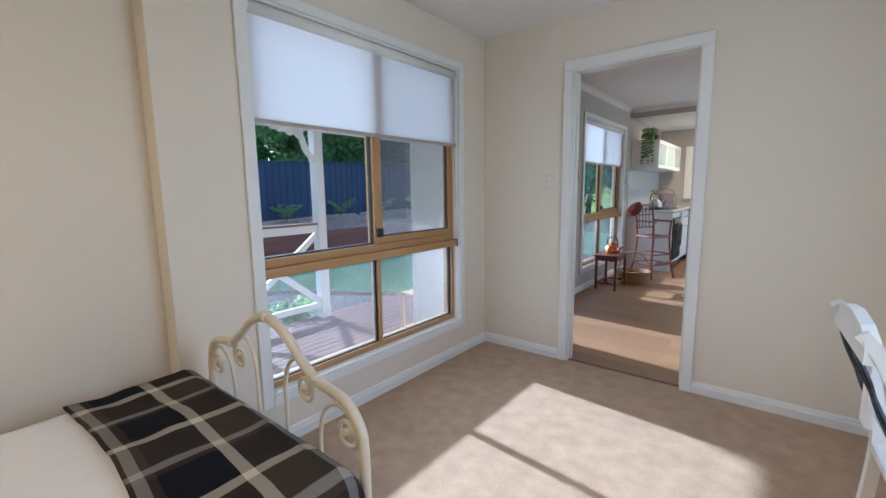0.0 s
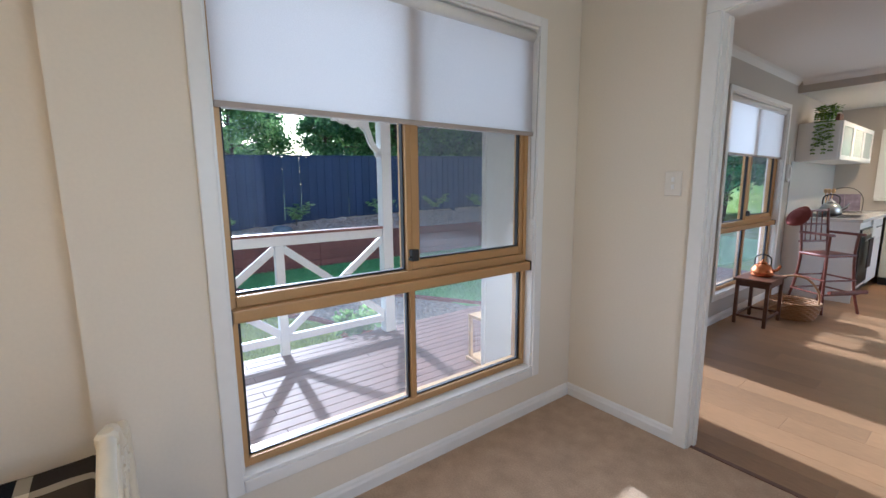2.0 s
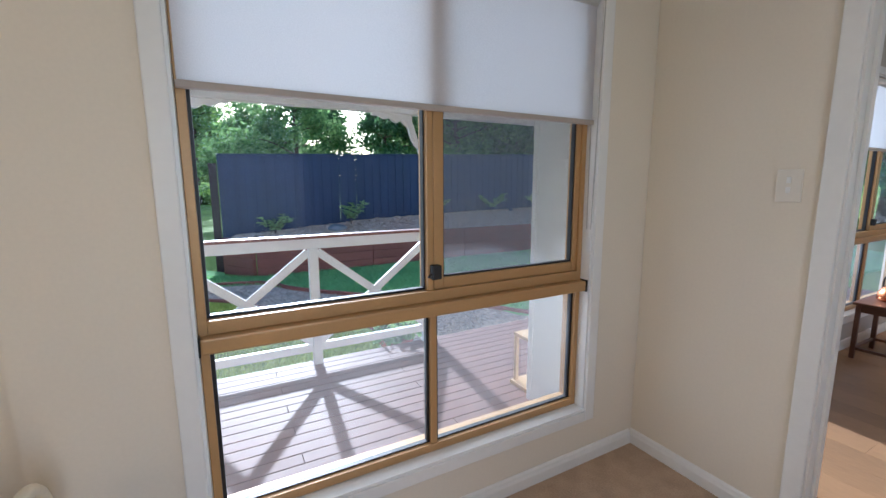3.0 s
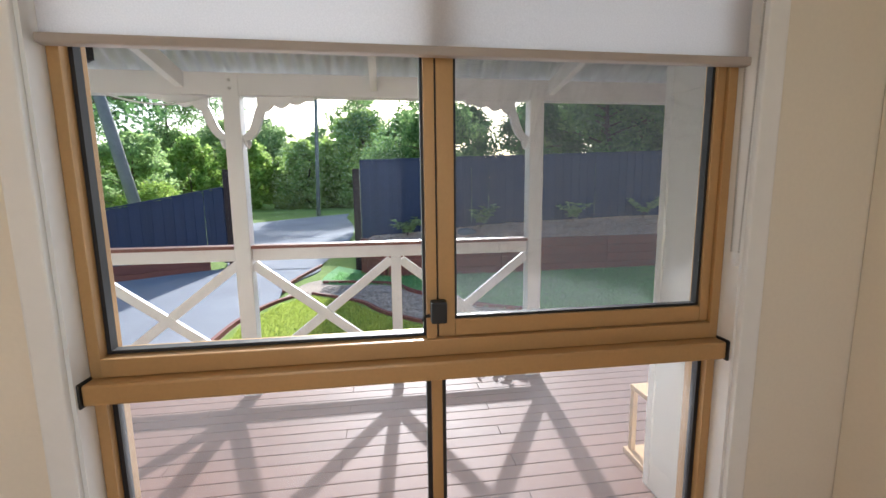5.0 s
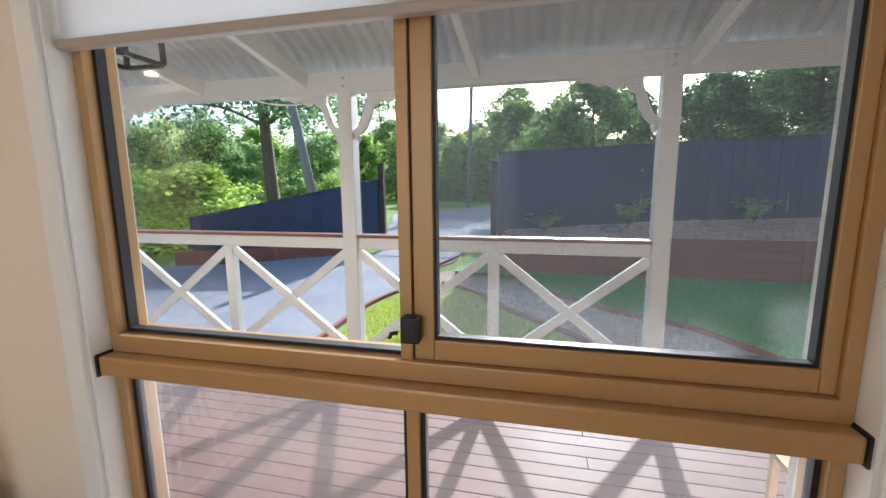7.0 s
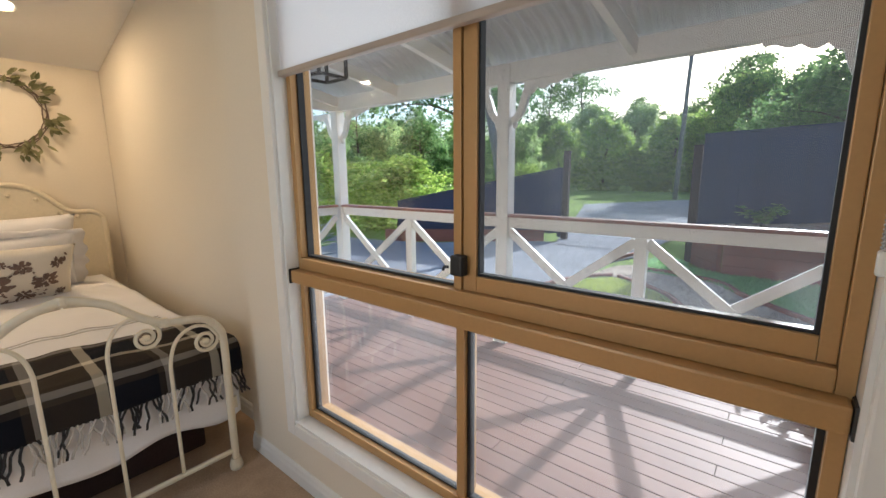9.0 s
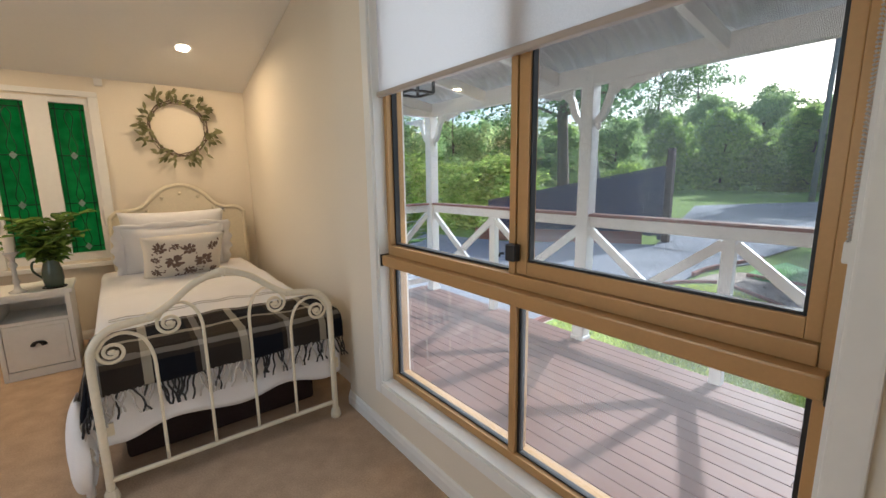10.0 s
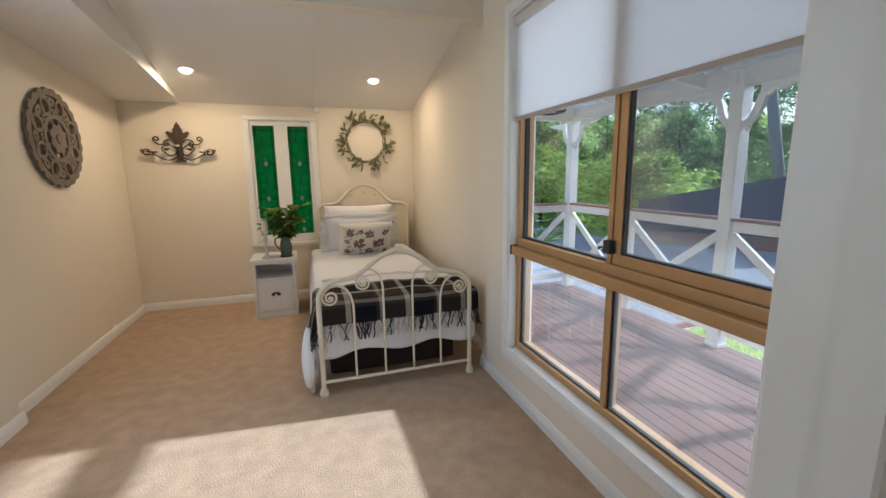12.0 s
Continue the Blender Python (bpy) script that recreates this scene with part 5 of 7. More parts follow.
for i in range(46):
    print_blob(rr.uniform(0.08, 0.92), rr.uniform(0.3, 0.94), rr.uniform(0.014, 0.026), 0.011, rr.uniform(0, 3.1), 6)
bmesh.ops.recalc_face_normals(bm, faces=bm.faces)
tagged(local("flower_print", bm, PRINT, cush, "grey-brown flower print"), kind="stuff")
# dark block enlarged so that its colour supplies the shade under the bed
bm = bmesh.new()
box(bm, 0.14, 1.0, -3.9, -2.46, 0.0, 0.215, bevel=0.02)
tagged(part("storage_bag", bm, SHADE_AND_TOWEL, None), "flat black storage bag enlarged to stand in for the shade under the bed", "storage bag")


# ---- bedside table and what stands on it ----
def bedside():
    x0, x1, y0, y1 = 1.222, 1.590, -4.22, -3.846
    root = thing("bedside_table", ((x0 + x1) / 2, (y0 + y1) / 2, 0), "white painted bedside table with an open shelf and one drawer", "bedside table")
    part("top", bx(x0 - 0.018, x1 + 0.018, y0, y1 + 0.018, 0.530, 0.556, bevel=0.004), WHITEWOOD, root)
    for a, b in ((x0, x0 + 0.025), (x1 - 0.025, x1)):
        part("side", bx(a, b, y0, y1, 0.0, 0.5295, bevel=0.002), WHITEWOOD, root)
    part("back", bx(x0 + 0.0255, x1 - 0.0255, y0, y0 + 0.012, 0.03, 0.529), WHITEWOOD, root)
    part("shelf", bx(x0 + 0.0255, x1 - 0.0255, y0 + 0.0125, y1 - 0.003, 0.355, 0.375), WHITEWOOD, root)
    part("plinth", bx(x0 + 0.0255, x1 - 0.0255, y1 - 0.03, y1 - 0.004, 0.0, 0.055), WHITEWOOD, root)
    part("rail", bx(x0 + 0.0255, x1 - 0.0255, y1 - 0.03, y1 - 0.002, 0.505, 0.5295), WHITEWOOD, root)
    dr = bmesh.new()
    box(dr, x0 + 0.028, x1 - 0.028, y1 - 0.022, y1 - 0.004, 0.06, 0.352, bevel=0.003)
    box(dr, x0 + 0.05, x1 - 0.05, y1 - 0.0035, y1 + 0.002, 0.085, 0.328, bevel=0.003)
    d = part("drawer", dr, WHITEWOOD, root)
    b = bmesh.new()
    n, m = 12, 6
    cx, cz = (x0 + x1) / 2, 0.222
    rows = []
    for i in range(n + 1):
        a = math.pi * i / n
        rows.append([b.verts.new((cx + 0.042 * math.cos(a) * math.cos(j / m * 1.2), y1 + 0.002 + 0.026 * math.sin(j / m * 1.5), cz - 0.012 + 0.030 * math.sin(a) * math.cos(j / m * 0.9))) for j in range(m + 1)])
    for p, q in zip(rows, rows[1:]):
        for j in range(m):
            b.faces.new((p[j], q[j], q[j + 1], p[j + 1]))
    bmesh.ops.recalc_face_normals(b, faces=b.faces)
    h = part("cup_handle", b, BLACK, d, "black iron cup handle", smooth=True)
    h.modifiers.new("thick", "SOLIDIFY").thickness = 0.003


bedside()


def leaf(bm, at, d, up, length, width):
    """A pointed, folded leaf of two halves."""
    d = Vector(d).normalized()
    s = d.cross(Vector(up))
    s = s.normalized() if s.length > 1e-4 else d.orthogonal().normalized()
    n = s.cross(d)
    at = Vector(at)
    a = bm.verts.new(at)
    b = bm.verts.new(at + d * length * 0.5 - n * length * 0.05)
    c = bm.verts.new(at + d * length - n * length * 0.18)
    for k in (1, -1):
        e = bm.verts.new(at + d * length * 0.35 + s * width * 0.5 * k + n * width * 0.12)
        f = bm.verts.new(at + d * length * 0.7 + s * width * 0.36 * k + n * width * 0.04)
        bm.faces.new((a, e, f, c, b) if k > 0 else (a, b, c, f, e))


def vase_of_leaves():
    root = thing("vase", (1.292, -3.93, 0.556), "dark green glass jug vase holding leafy green stems", "vase")
    local("jug", lathe(bmesh.new(), [(0.040, 0.0), (0.048, 0.01), (0.056, 0.06), (0.052, 0.12), (0.040, 0.165), (0.036, 0.185), (0.043, 0.205), (0.038, 0.204), (0.032, 0.185)], seg=20), DARKGLASS, root, smooth=True)
    h = tube(bmesh.new(), spline([(0.038, 0.0, 0.18), (0.085, 0.0, 0.175), (0.09, 0.0, 0.12), (0.052, 0.0, 0.07)], 6), 0.007, 7)
    local("jug_handle", h, DARKGLASS, root, smooth=True)
    local("base_ring", tube(bmesh.new(), [(0.058 * math.cos(a * 0.4), 0.058 * math.sin(a * 0.4), 0.005) for a in range(16)], 0.005, 6, closed=True), BLACK, root)
    rr = random.Random(8)
    stems, leaves = bmesh.new(), bmesh.new()
    for i in range(30):
        a = rr.uniform(0, 6.28)
        r, h = rr.uniform(0.05, 0.21), rr.uniform(0.24, 0.47)
        top = Vector((r * math.cos(a), r * math.sin(a) * 0.8, h))
        pts = spline([(0.01 * math.cos(a), 0.01 * math.sin(a), 0.05), (0.02 * math.cos(a), 0.02 * math.sin(a), 0.2), top * 0.7 + Vector((0, 0, 0.09)), top], 5)
        tube(stems, pts, 0.0022, 5)
        for j in range(13):
            p = pts[5 + int(rr.random() * 10)]
            b = rr.uniform(0, 6.28)
            leaf(leaves, p, (math.cos(b), math.sin(b), rr.uniform(-0.3, 0.7)), (0, 0, 1), rr.uniform(0.06, 0.12), rr.uniform(0.040, 0.065))
    local("stem", stems, LEAF_VASE, root)
    local("leaves", leaves, LEAF_VASE, root, "fresh green leaves")


vase_of_leaves()


def candlestick():
    root = thing("candlestick", (1.462, -3.90, 0.556), "turned clear glass candlestick with an ivory pillar candle", "candlestick")
    prof = [(0.042, 0.0), (0.044, 0.008), (0.018, 0.022), (0.012, 0.05), (0.020, 0.07), (0.012, 0.09), (0.011, 0.15), (0.022, 0.175), (0.012, 0.195), (0.016, 0.225), (0.038, 0.248), (0.040, 0.258)]
    local("holder", lathe(bmesh.new(), prof, seg=18), STONE, root, smooth=True)
    local("candle", lathe(bmesh.new(), [(0.028, 0.0), (0.028, 0.105), (0.024, 0.11), (0.020, 0.106)], (0, 0, 0.2585), 16), WAX, root)
    local("wick", tube(bmesh.new(), [(0, 0, 0.36), (0.001, 0, 0.376)], 0.0012, 5), BLACK, root)


candlestick()


# ---- on the walls ----
def wreath():
    root = thing("wreath", (0.425, -4.462, 1.665), "dried olive leaf wreath on a twig ring", "wreath")
    rr = random.Random(21)
    tw, lv = bmesh.new(), bmesh.new()
    for k in range(4):
        pts = []
        for i in range(40):
            a = 2 * math.pi * i / 40
            r = 0.205 + 0.012 * math.sin(3 * a + k * 1.7) + 0.006 * rr.uniform(-1, 1)
            pts.append((r * math.cos(a), 0.004 + 0.008 * math.sin(5 * a + k * 2), r * math.sin(a) * 1.05))
        tube(tw, pts, 0.0038, 5, closed=True)
    centres = [2 * math.pi * (i + rr.uniform(-0.4, 0.4)) / 14 for i in range(14)]
    for a0 in centres:
        for i in range(11):
            a = a0 + rr.gauss(0, 0.13)
            r = 0.205 + rr.uniform(-0.03, 0.07)
            out = rr.uniform(-0.5, 1.4)
            leaf(lv, (r * math.cos(a), 0.01 + rr.uniform(0, 0.035), r * math.sin(a) * 1.05), (math.cos(a + out), rr.uniform(-0.1, 0.7), math.sin(a + out)), (0, 1, 0), rr.uniform(0.04, 0.08), rr.uniform(0.018, 0.030))
    local("twig_ring", tw, BARK, root)
    local("leaves", lv, LEAF_OLIVE, root, "dried olive leaves")


wreath()


def sconce():
    root = thing("candle_sconce", (2.205, -4.478, 1.45), "dark bronze wrought iron wall sconce with curled arms", "sconce")
    shaft = bmesh.new()
    box(shaft, -0.028, 0.028, -0.008, 0.012, 0.0, 0.17, bevel=0.006)
    box(shaft, -0.045, 0.045, -0.008, 0.018, 0.0, 0.022, bevel=0.005)
    local("back_plate", shaft, IRON, root)
    lf = []
    for i in range(13):
        k = i / 12
        lf.append((0.055 * math.sin(math.pi * min(1, 0.16 + k * 0.84)) * (1 - 0.25 * (i % 2)), 0.16 + 0.22 * k))
    shape = lf + [(-u, z) for u, z in lf[::-1]]
    shape = [shape[i] for i in range(len(shape)) if i == 0 or (abs(shape[i][0] - shape[i - 1][0]) + abs(shape[i][1] - shape[i - 1][1])) > 1e-4]
    local("leaf_finial", slab(bmesh.new(), shape, 0.0, 0.014), IRON, root, "acanthus leaf finial")
    for s in (-1, 1):
        def arm(pts, r=0.0062):
            local("arm", tube(bmesh.new(), pts, r, 6), IRON, root, smooth=True)
        arm(spline([(s * 0.02, 0.01, 0.05), (s * 0.10, 0.03, 0.02), (s * 0.20, 0.04, 0.07), (s * 0.255, 0.04, 0.12)], 6) + spiral((s * 0.262, 0.04, 0.09), 0.032, 0.008, 100 if s < 0 else 80, 100 + 430 if s < 0 else 80 - 430, steps=20))
        arm(spline([(s * 0.02, 0.01, 0.09), (s * 0.07, 0.05, 0.06), (s * 0.12, 0.06, 0.10)], 6) + spiral((s * 0.105, 0.06, 0.125), 0.03, 0.008, -60 if s > 0 else 240, -60 + 420 if s > 0 else 240 - 420, steps=18))
        arm(spline([(s * 0.02, 0.01, 0.16), (s * 0.06, 0.01, 0.21), (s * 0.105, 0.01, 0.205)], 6) + spiral((s * 0.10, 0.01, 0.175), 0.03, 0.007, 80 if s > 0 else 100, 80 - 400 if s > 0 else 100 + 400, steps=18))
        arm(spline([(s * 0.20, 0.04, 0.07), (s * 0.275, 0.04, 0.075), (s * 0.305, 0.04, 0.095)], 6) + spiral((s * 0.298, 0.04, 0.108), 0.014, 0.004, -60 if s > 0 else 240, 300 if s > 0 else -120, steps=12))
        arm(spline([(s * 0.02, 0.01, 0.12), (s * 0.09, 0.02, 0.17), (s * 0.16, 0.02, 0.165), (s * 0.205, 0.02, 0.20)], 6) + spiral((s * 0.18, 0.02, 0.215), 0.028, 0.007, -30 if s > 0 else 210, -30 + 420 if s > 0 else 210 - 420, steps=18))
        frond = [(0.0, 0.15), (0.03, 0.20), (0.075, 0.235), (0.10, 0.275), (0.085, 0.29), (0.05, 0.275), (0.02, 0.30), (0.005, 0.25)]
        local("leaf_finial", slab(bmesh.new(), [(s * u, z) for u, z in frond], 0.004, 0.016), IRON, root)
        for u, z in ((0.20, 0.085), (0.095, 0.115)):
            cup = lathe(bmesh.new(), [(0.006, 0.0), (0.026, 0.006), (0.028, 0.014), (0.022, 0.014)], (s * u, 0.05, z), 14)
            c = local("cup", cup, IRON, root)
            local("tealight", lathe(bmesh.new(), [(0.019, 0.0), (0.019, 0.016), (0.015, 0.017)], (s * u, 0.05, z + 0.014), 14), WAX, c, "white tealight")
    cup = lathe(bmesh.new(), [(0.006, 0.0), (0.026, 0.006), (0.028, 0.014), (0.022, 0.014)], (0, 0.07, 0.13), 14)
    c = local("cup", cup, IRON, root)
    local("tealight", lathe(bmesh.new(), [(0.019, 0.0), (0.019, 0.016), (0.015, 0.017)], (0, 0.07, 0.144), 14), WAX, c, "white tealight")


sconce()


def medallion():
    """Pierced oval carving: rings, ovals and lobes round a flower."""
    root = thing("wall_carving", (2.668, -3.35, 1.57), "grey-brown pierced oval carved wood wall panel", "wall carving")
    R = 0.325

    def ring(name, r0, r1, n=64, ph=0.0, amp=0.0, k=8, d=0.018, cu=0.0, cz=0.0, sq=1.0, rot=0.0):
        bm = bmesh.new()
        vv = []
        for i in range(n):
            a = 2 * math.pi * i / n
            ro = r1 + amp * abs(math.sin(k * a / 2 + ph))
            cc = []
            for r, x in ((r0, 0), (ro, 0), (ro - 0.003, -d), (r0 + 0.003, -d)):
                u, z = r * math.cos(a), r * math.sin(a) * sq
                u, z = u * math.cos(rot) - z * math.sin(rot), u * math.sin(rot) + z * math.cos(rot)
                cc.append(bm.verts.new((x, cu + u, cz + z)))
            vv.append(cc)
        for i in range(n):
            p, q = vv[i], vv[(i + 1) % n]
            for j in range(4):
                bm.faces.new((p[j], q[j], q[(j + 1) % 4], p[(j + 1) % 4]))
        bmesh.ops.recalc_face_normals(bm, faces=bm.faces)
        local(name, bm, CARVED, root)
    ring("outer_ring", R - 0.05, R - 0.012, 96, amp=0.018, k=24)
    ring("inner_ring", 0.125, 0.16, 64, d=0.022)
    ring("centre_ring", 0.03, 0.085, 48, amp=0.02, k=8, d=0.026)
    ring("boss", 0.0005, 0.034, 24, d=0.032)
    for i in range(8):
        a = 2 * math.pi * i / 8 + 0.39
        ring("oval", 0.032, 0.058, 28, cu=0.218 * math.cos(a), cz=0.218 * math.sin(a), sq=1.25, rot=a + math.pi / 2, d=0.02)
        b = a + math.pi / 8
        ring("lobe", 0.004, 0.032, 20, cu=0.235 * math.cos(b), cz=0.235 * math.sin(b), sq=1.5, rot=b, d=0.016)
        ring("lobe", 0.004, 0.022, 16, cu=0.176 * math.cos(b), cz=0.176 * math.sin(b), sq=1.3, rot=b, d=0.02)
        local("rib", beam(bmesh.new(), (-0.008, 0.07 * math.cos(a), 0.07 * math.sin(a)), (-0.008, 0.14 * math.cos(a), 0.14 * math.sin(a)), 0.022, 0.014), CARVED, root)


medallion()


def light_switch():
    root = thing("light_switch", (0.563, 0, 1.315), "white double light switch plate beside the doorway", "light switch")
    part("plate", bx(0.524, 0.602, -0.009, -0.0005, 1.257, 1.373, bevel=0.003), mat("ivory_switch_plastic", (0.74, 0.69, 0.60), 0.4, vary=0.03), root)
    for z in (1.335, 1.30):
        part("rocker", bx(0.556, 0.570, -0.013, -0.0095, z - 0.011, z + 0.011, bevel=0.002), TRIM, root)


light_switch()


def downlight(x, y, z, k=0.245):
    root = thing("downlight", (x, y, z), "round white recessed downlight, lit warm", "downlight", "ceiling downlights")
    tilt = math.degrees(math.atan(k))
    root.matrix_basis = pose(x, y, z, tilt, 0, 0)
    local("trim_ring", lathe(bmesh.new(), [(0.044, -0.003), (0.058, -0.006), (0.062, -0.001), (0.044, -0.001)], seg=28), CEIL, root)
    local("lens", lathe(bmesh.new(), [(0.044, -0.003), (0.0435, -0.001)], seg=28), LAMPGLOW, root, "glowing warm lens")


downlight(0.412, -3.855, slope(-3.855))
downlight(1.944, -3.849, slope(-3.849))
downlight(1.0, 4.9, 2.32, 0.0)


# ---- white chair near the side wall ----
def bedroom_chair():
    root = thing("bedroom_chair", (2.185, -1.16, 0), "white painted wooden chair with a pierced back and black scroll inlay", "chair", rz=3)
    root.scale = (0.9, 1.0, 0.88)
    # back lies across the chair's own y, leaning a little; the seat goes along +x
    for s in (-1, 1):
        pts = [(-0.03, s * 0.20, 0.0), (0.0, s * 0.20, 0.45), (-0.03, s * 0.205, 0.70), (-0.10, s * 0.20, 0.90), (-0.155, s * 0.185, 0.985)]
        local("back_post", tube(bmesh.new(), spline(pts, 6), 0.026, 4), WHITEWOOD, root)
        leg = bmesh.new()
        beam(leg, (0.37, s * 0.19, 0.0), (0.36, s * 0.19, 0.43), 0.042, 0.042, up=(0, 1, 0), bevel=0.006)
        local("leg", leg, WHITEWOOD, root)
        local("stretcher", beam(bmesh.new(), (0.0, s * 0.195, 0.16), (0.36, s * 0.19, 0.16), 0.022, 0.03), WHITEWOOD, root)
    local("seat", bx(-0.02, 0.41, -0.22, 0.22, 0.43, 0.465, bevel=0.012), WHITEWOOD, root)
    local("crest_rail", slab(bmesh.new(), [(-0.215, 0.90), (0.215, 0.90), (0.21, 0.97), (0.13, 1.0), (0, 1.015), (-0.13, 1.0), (-0.21, 0.97)], -0.15, -0.115, "x"), WHITEWOOD, root)
    local("lower_rail", bx(-0.03, -0.005, -0.19, 0.19, 0.58, 0.63, bevel=0.004), WHITEWOOD, root)
    for y in (-0.10, 0.10):
        sc = bmesh.new()
        tube(sc, [Vector((-0.045 - 0.10 * i / 30, y + 0.045 * math.sin(i / 30 * 2 * math.pi), 0.63 + 0.27 * i / 30)) for i in range(31)], 0.008, 6)
        tube(sc, [Vector((-0.045 - 0.10 * i / 30, y - 0.045 * math.sin(i / 30 * 2 * math.pi), 0.63 + 0.27 * i / 30)) for i in range(31)], 0.008, 6)
        local("scroll_inlay", sc, BLACK, root, "black iron scroll inlay")
    sp = bmesh.new()
    box(sp, -0.09, -0.072, -0.035, 0.035, 0.62, 0.91)
    local("splat", sp, WHITEWOOD, root)


bedroom_chair()


# ---- kitchen ----
def bench_unit():
    root = thing("kitchen_bench", (0.33, 4.8, 0), "white kitchen base cabinet with a built-in oven", "cabinet")
    part("end_panel", bx(0.004, 0.645, 4.07, 4.09, 0, 0.885), CABINET, root)
    part("body", bx(0.02, 0.62, 4.0905, 5.50, 0.1, 0.885), CABINET, root)
    part("kickboard", bx(0.02, 0.58, 4.0905, 5.50, 0.0, 0.0995), RUBBER, root)
    ov = part("oven", bx(0.6205, 0.645, 4.22, 4.82, 0.16, 0.80, bevel=0.004), BLACK, root, "black glass oven front")
    part("oven_handle", tube(bmesh.new(), [(0.675, 4.28, 0.68), (0.675, 4.76, 0.68)], 0.009, 8), STEEL, ov)
    part("control_strip", bx(0.6455, 0.65, 4.23, 4.81, 0.72, 0.79), STEEL, ov)
    part("tea_towel", bx(0.684, 0.692, 4.40, 4.62, 0.36, 0.69, bevel=0.003), SHADE_AND_TOWEL, ov, "dark folded tea towel")
    part("drawer_front", bx(0.6205, 0.64, 4.84, 5.48, 0.62, 0.875, bevel=0.003), CABINET, root)
    part("door", bx(0.6205, 0.64, 4.84, 5.48, 0.11, 0.61, bevel=0.003), CABINET, root)
    part("handle", tube(bmesh.new(), [(0.655, 5.0, 0.78), (0.655, 5.3, 0.78)], 0.006, 6), BLACK, root)


bench_unit()


def back_units():
    for i in range(4):
        x = 0.66 + 0.55 * i
        root = thing("base_cabinet", (x + 0.27, 5.8, 0), "cream flat-fronted kitchen base cabinet", "cabinet", "kitchen base cabinets")
        part("body", bx(x, x + 0.546, 5.52, 6.118, 0.1, 0.885), CABCREAM, root)
        part("door", bx(x + 0.003, x + 0.543, 5.50, 5.519, 0.11, 0.875, bevel=0.003), CABCREAM, root)
        part("kickboard", bx(x, x + 0.546, 5.56, 6.1, 0, 0.0995), RUBBER, root)


back_units()
bm = bmesh.new()
box(bm, 0.003, 0.665, 4.055, 5.49, 0.886, 0.921, bevel=0.004)
box(bm, 0.003, 2.9, 5.4905, 6.117, 0.886, 0.921, bevel=0.004)
tagged(part("worktop", bm, STONE, None), "pale stone kitchen worktop", "worktop")
tagged(part("hob", bx(0.10, 0.58, 4.25, 4.80, 0.9215, 0.928, bevel=0.003), BLACK, None), "black glass hob set on the worktop", "hob")
setting("splashback", bx(0.001, 0.008, 4.06, 6.115, 0.9215, 1.56), TILEBACK, "pale grey glass splashback", "splashback")


def wall_cabinet():
    root = thing("wall_cabinet", (0.2, 4.9, 1.56), "white wall cabinet with frosted glass doors", "cabinet")
    part("body", bx(0.004, 0.37, 4.17, 5.9, 1.562, 1.985, bevel=0.003), CABINET, root)
    for i in range(3):
        y = 4.175 + 0.575 * i
        d = bmesh.new()
        for s in ((y, y + 0.05, 1.565, 1.982), (y + 0.52, y + 0.57, 1.565, 1.982), (y + 0.0505, y + 0.5195, 1.565, 1.615), (y + 0.0505, y + 0.5195, 1.932, 1.982)):
            box(d, 0.3705, 0.39, *s)
        dd = part("door", d, CABINET, root)
        part("glass", bx(0.376, 0.381, y + 0.05, y + 0.52, 1.614, 1.933), FROSTWHITE, dd, "frosted pale glass")


wall_cabinet()


def kitchen_window():
    root = thing("window_6", (1.1, 6.12, 1.09), "white small-paned kitchen window with green frosted glass", "window", kind="structure")
    fr = bmesh.new()
    for x0, x1 in ((0.502, 0.56), (1.66, 1.718)):
        box(fr, x0, x1, 6.10, 6.19, 1.092, 1.948)
    for z0, z1 in ((1.092, 1.14), (1.90, 1.948)):
        box(fr, 0.5605, 1.6595, 6.10, 6.19, z0, z1)
    part("window_frame", fr, TRIM, root)
    part("window_sill", bx(0.45, 1.77, 6.06, 6.099, 1.06, 1.09, bevel=0.004), TRIM, root)
    for x0, x1 in ((0.44, 0.5015), (1.7185, 1.78)):
        part("architrave", bx(x0, x1, 6.10, 6.1195, 1.0905, 1.95), TRIM, root)
    part("architrave", bx(0.44, 1.78, 6.10, 6.1195, 1.9505, 2.01), TRIM, root)
    w, h = 1.1 / 4, 0.76 / 3
    for i in range(4):
        for j in range(3):
            part("pane", bx(0.56 + i * w + 0.01, 0.56 + (i + 1) * w - 0.01, 6.14, 6.145, 1.14 + j * h + 0.01, 1.14 + (j + 1) * h - 0.01), FROSTGREEN, root)
    gb = bmesh.new()
    for i in range(1, 4):
        box(gb, 0.56 + i * w - 0.0125, 0.56 + i * w + 0.0125, 6.12, 6.165, 1.1405, 1.8995)
    part("glazing_bar", gb, TRIM, root)
    for j in range(1, 3):
        for i in range(4):
            part("glazing_bar", bx(0.56 + i * w + 0.013, 0.56 + (i + 1) * w - 0.013, 6.122, 6.163, 1.14 + j * h - 0.0125, 1.14 + j * h + 0.0125), TRIM, root)


kitchen_window()


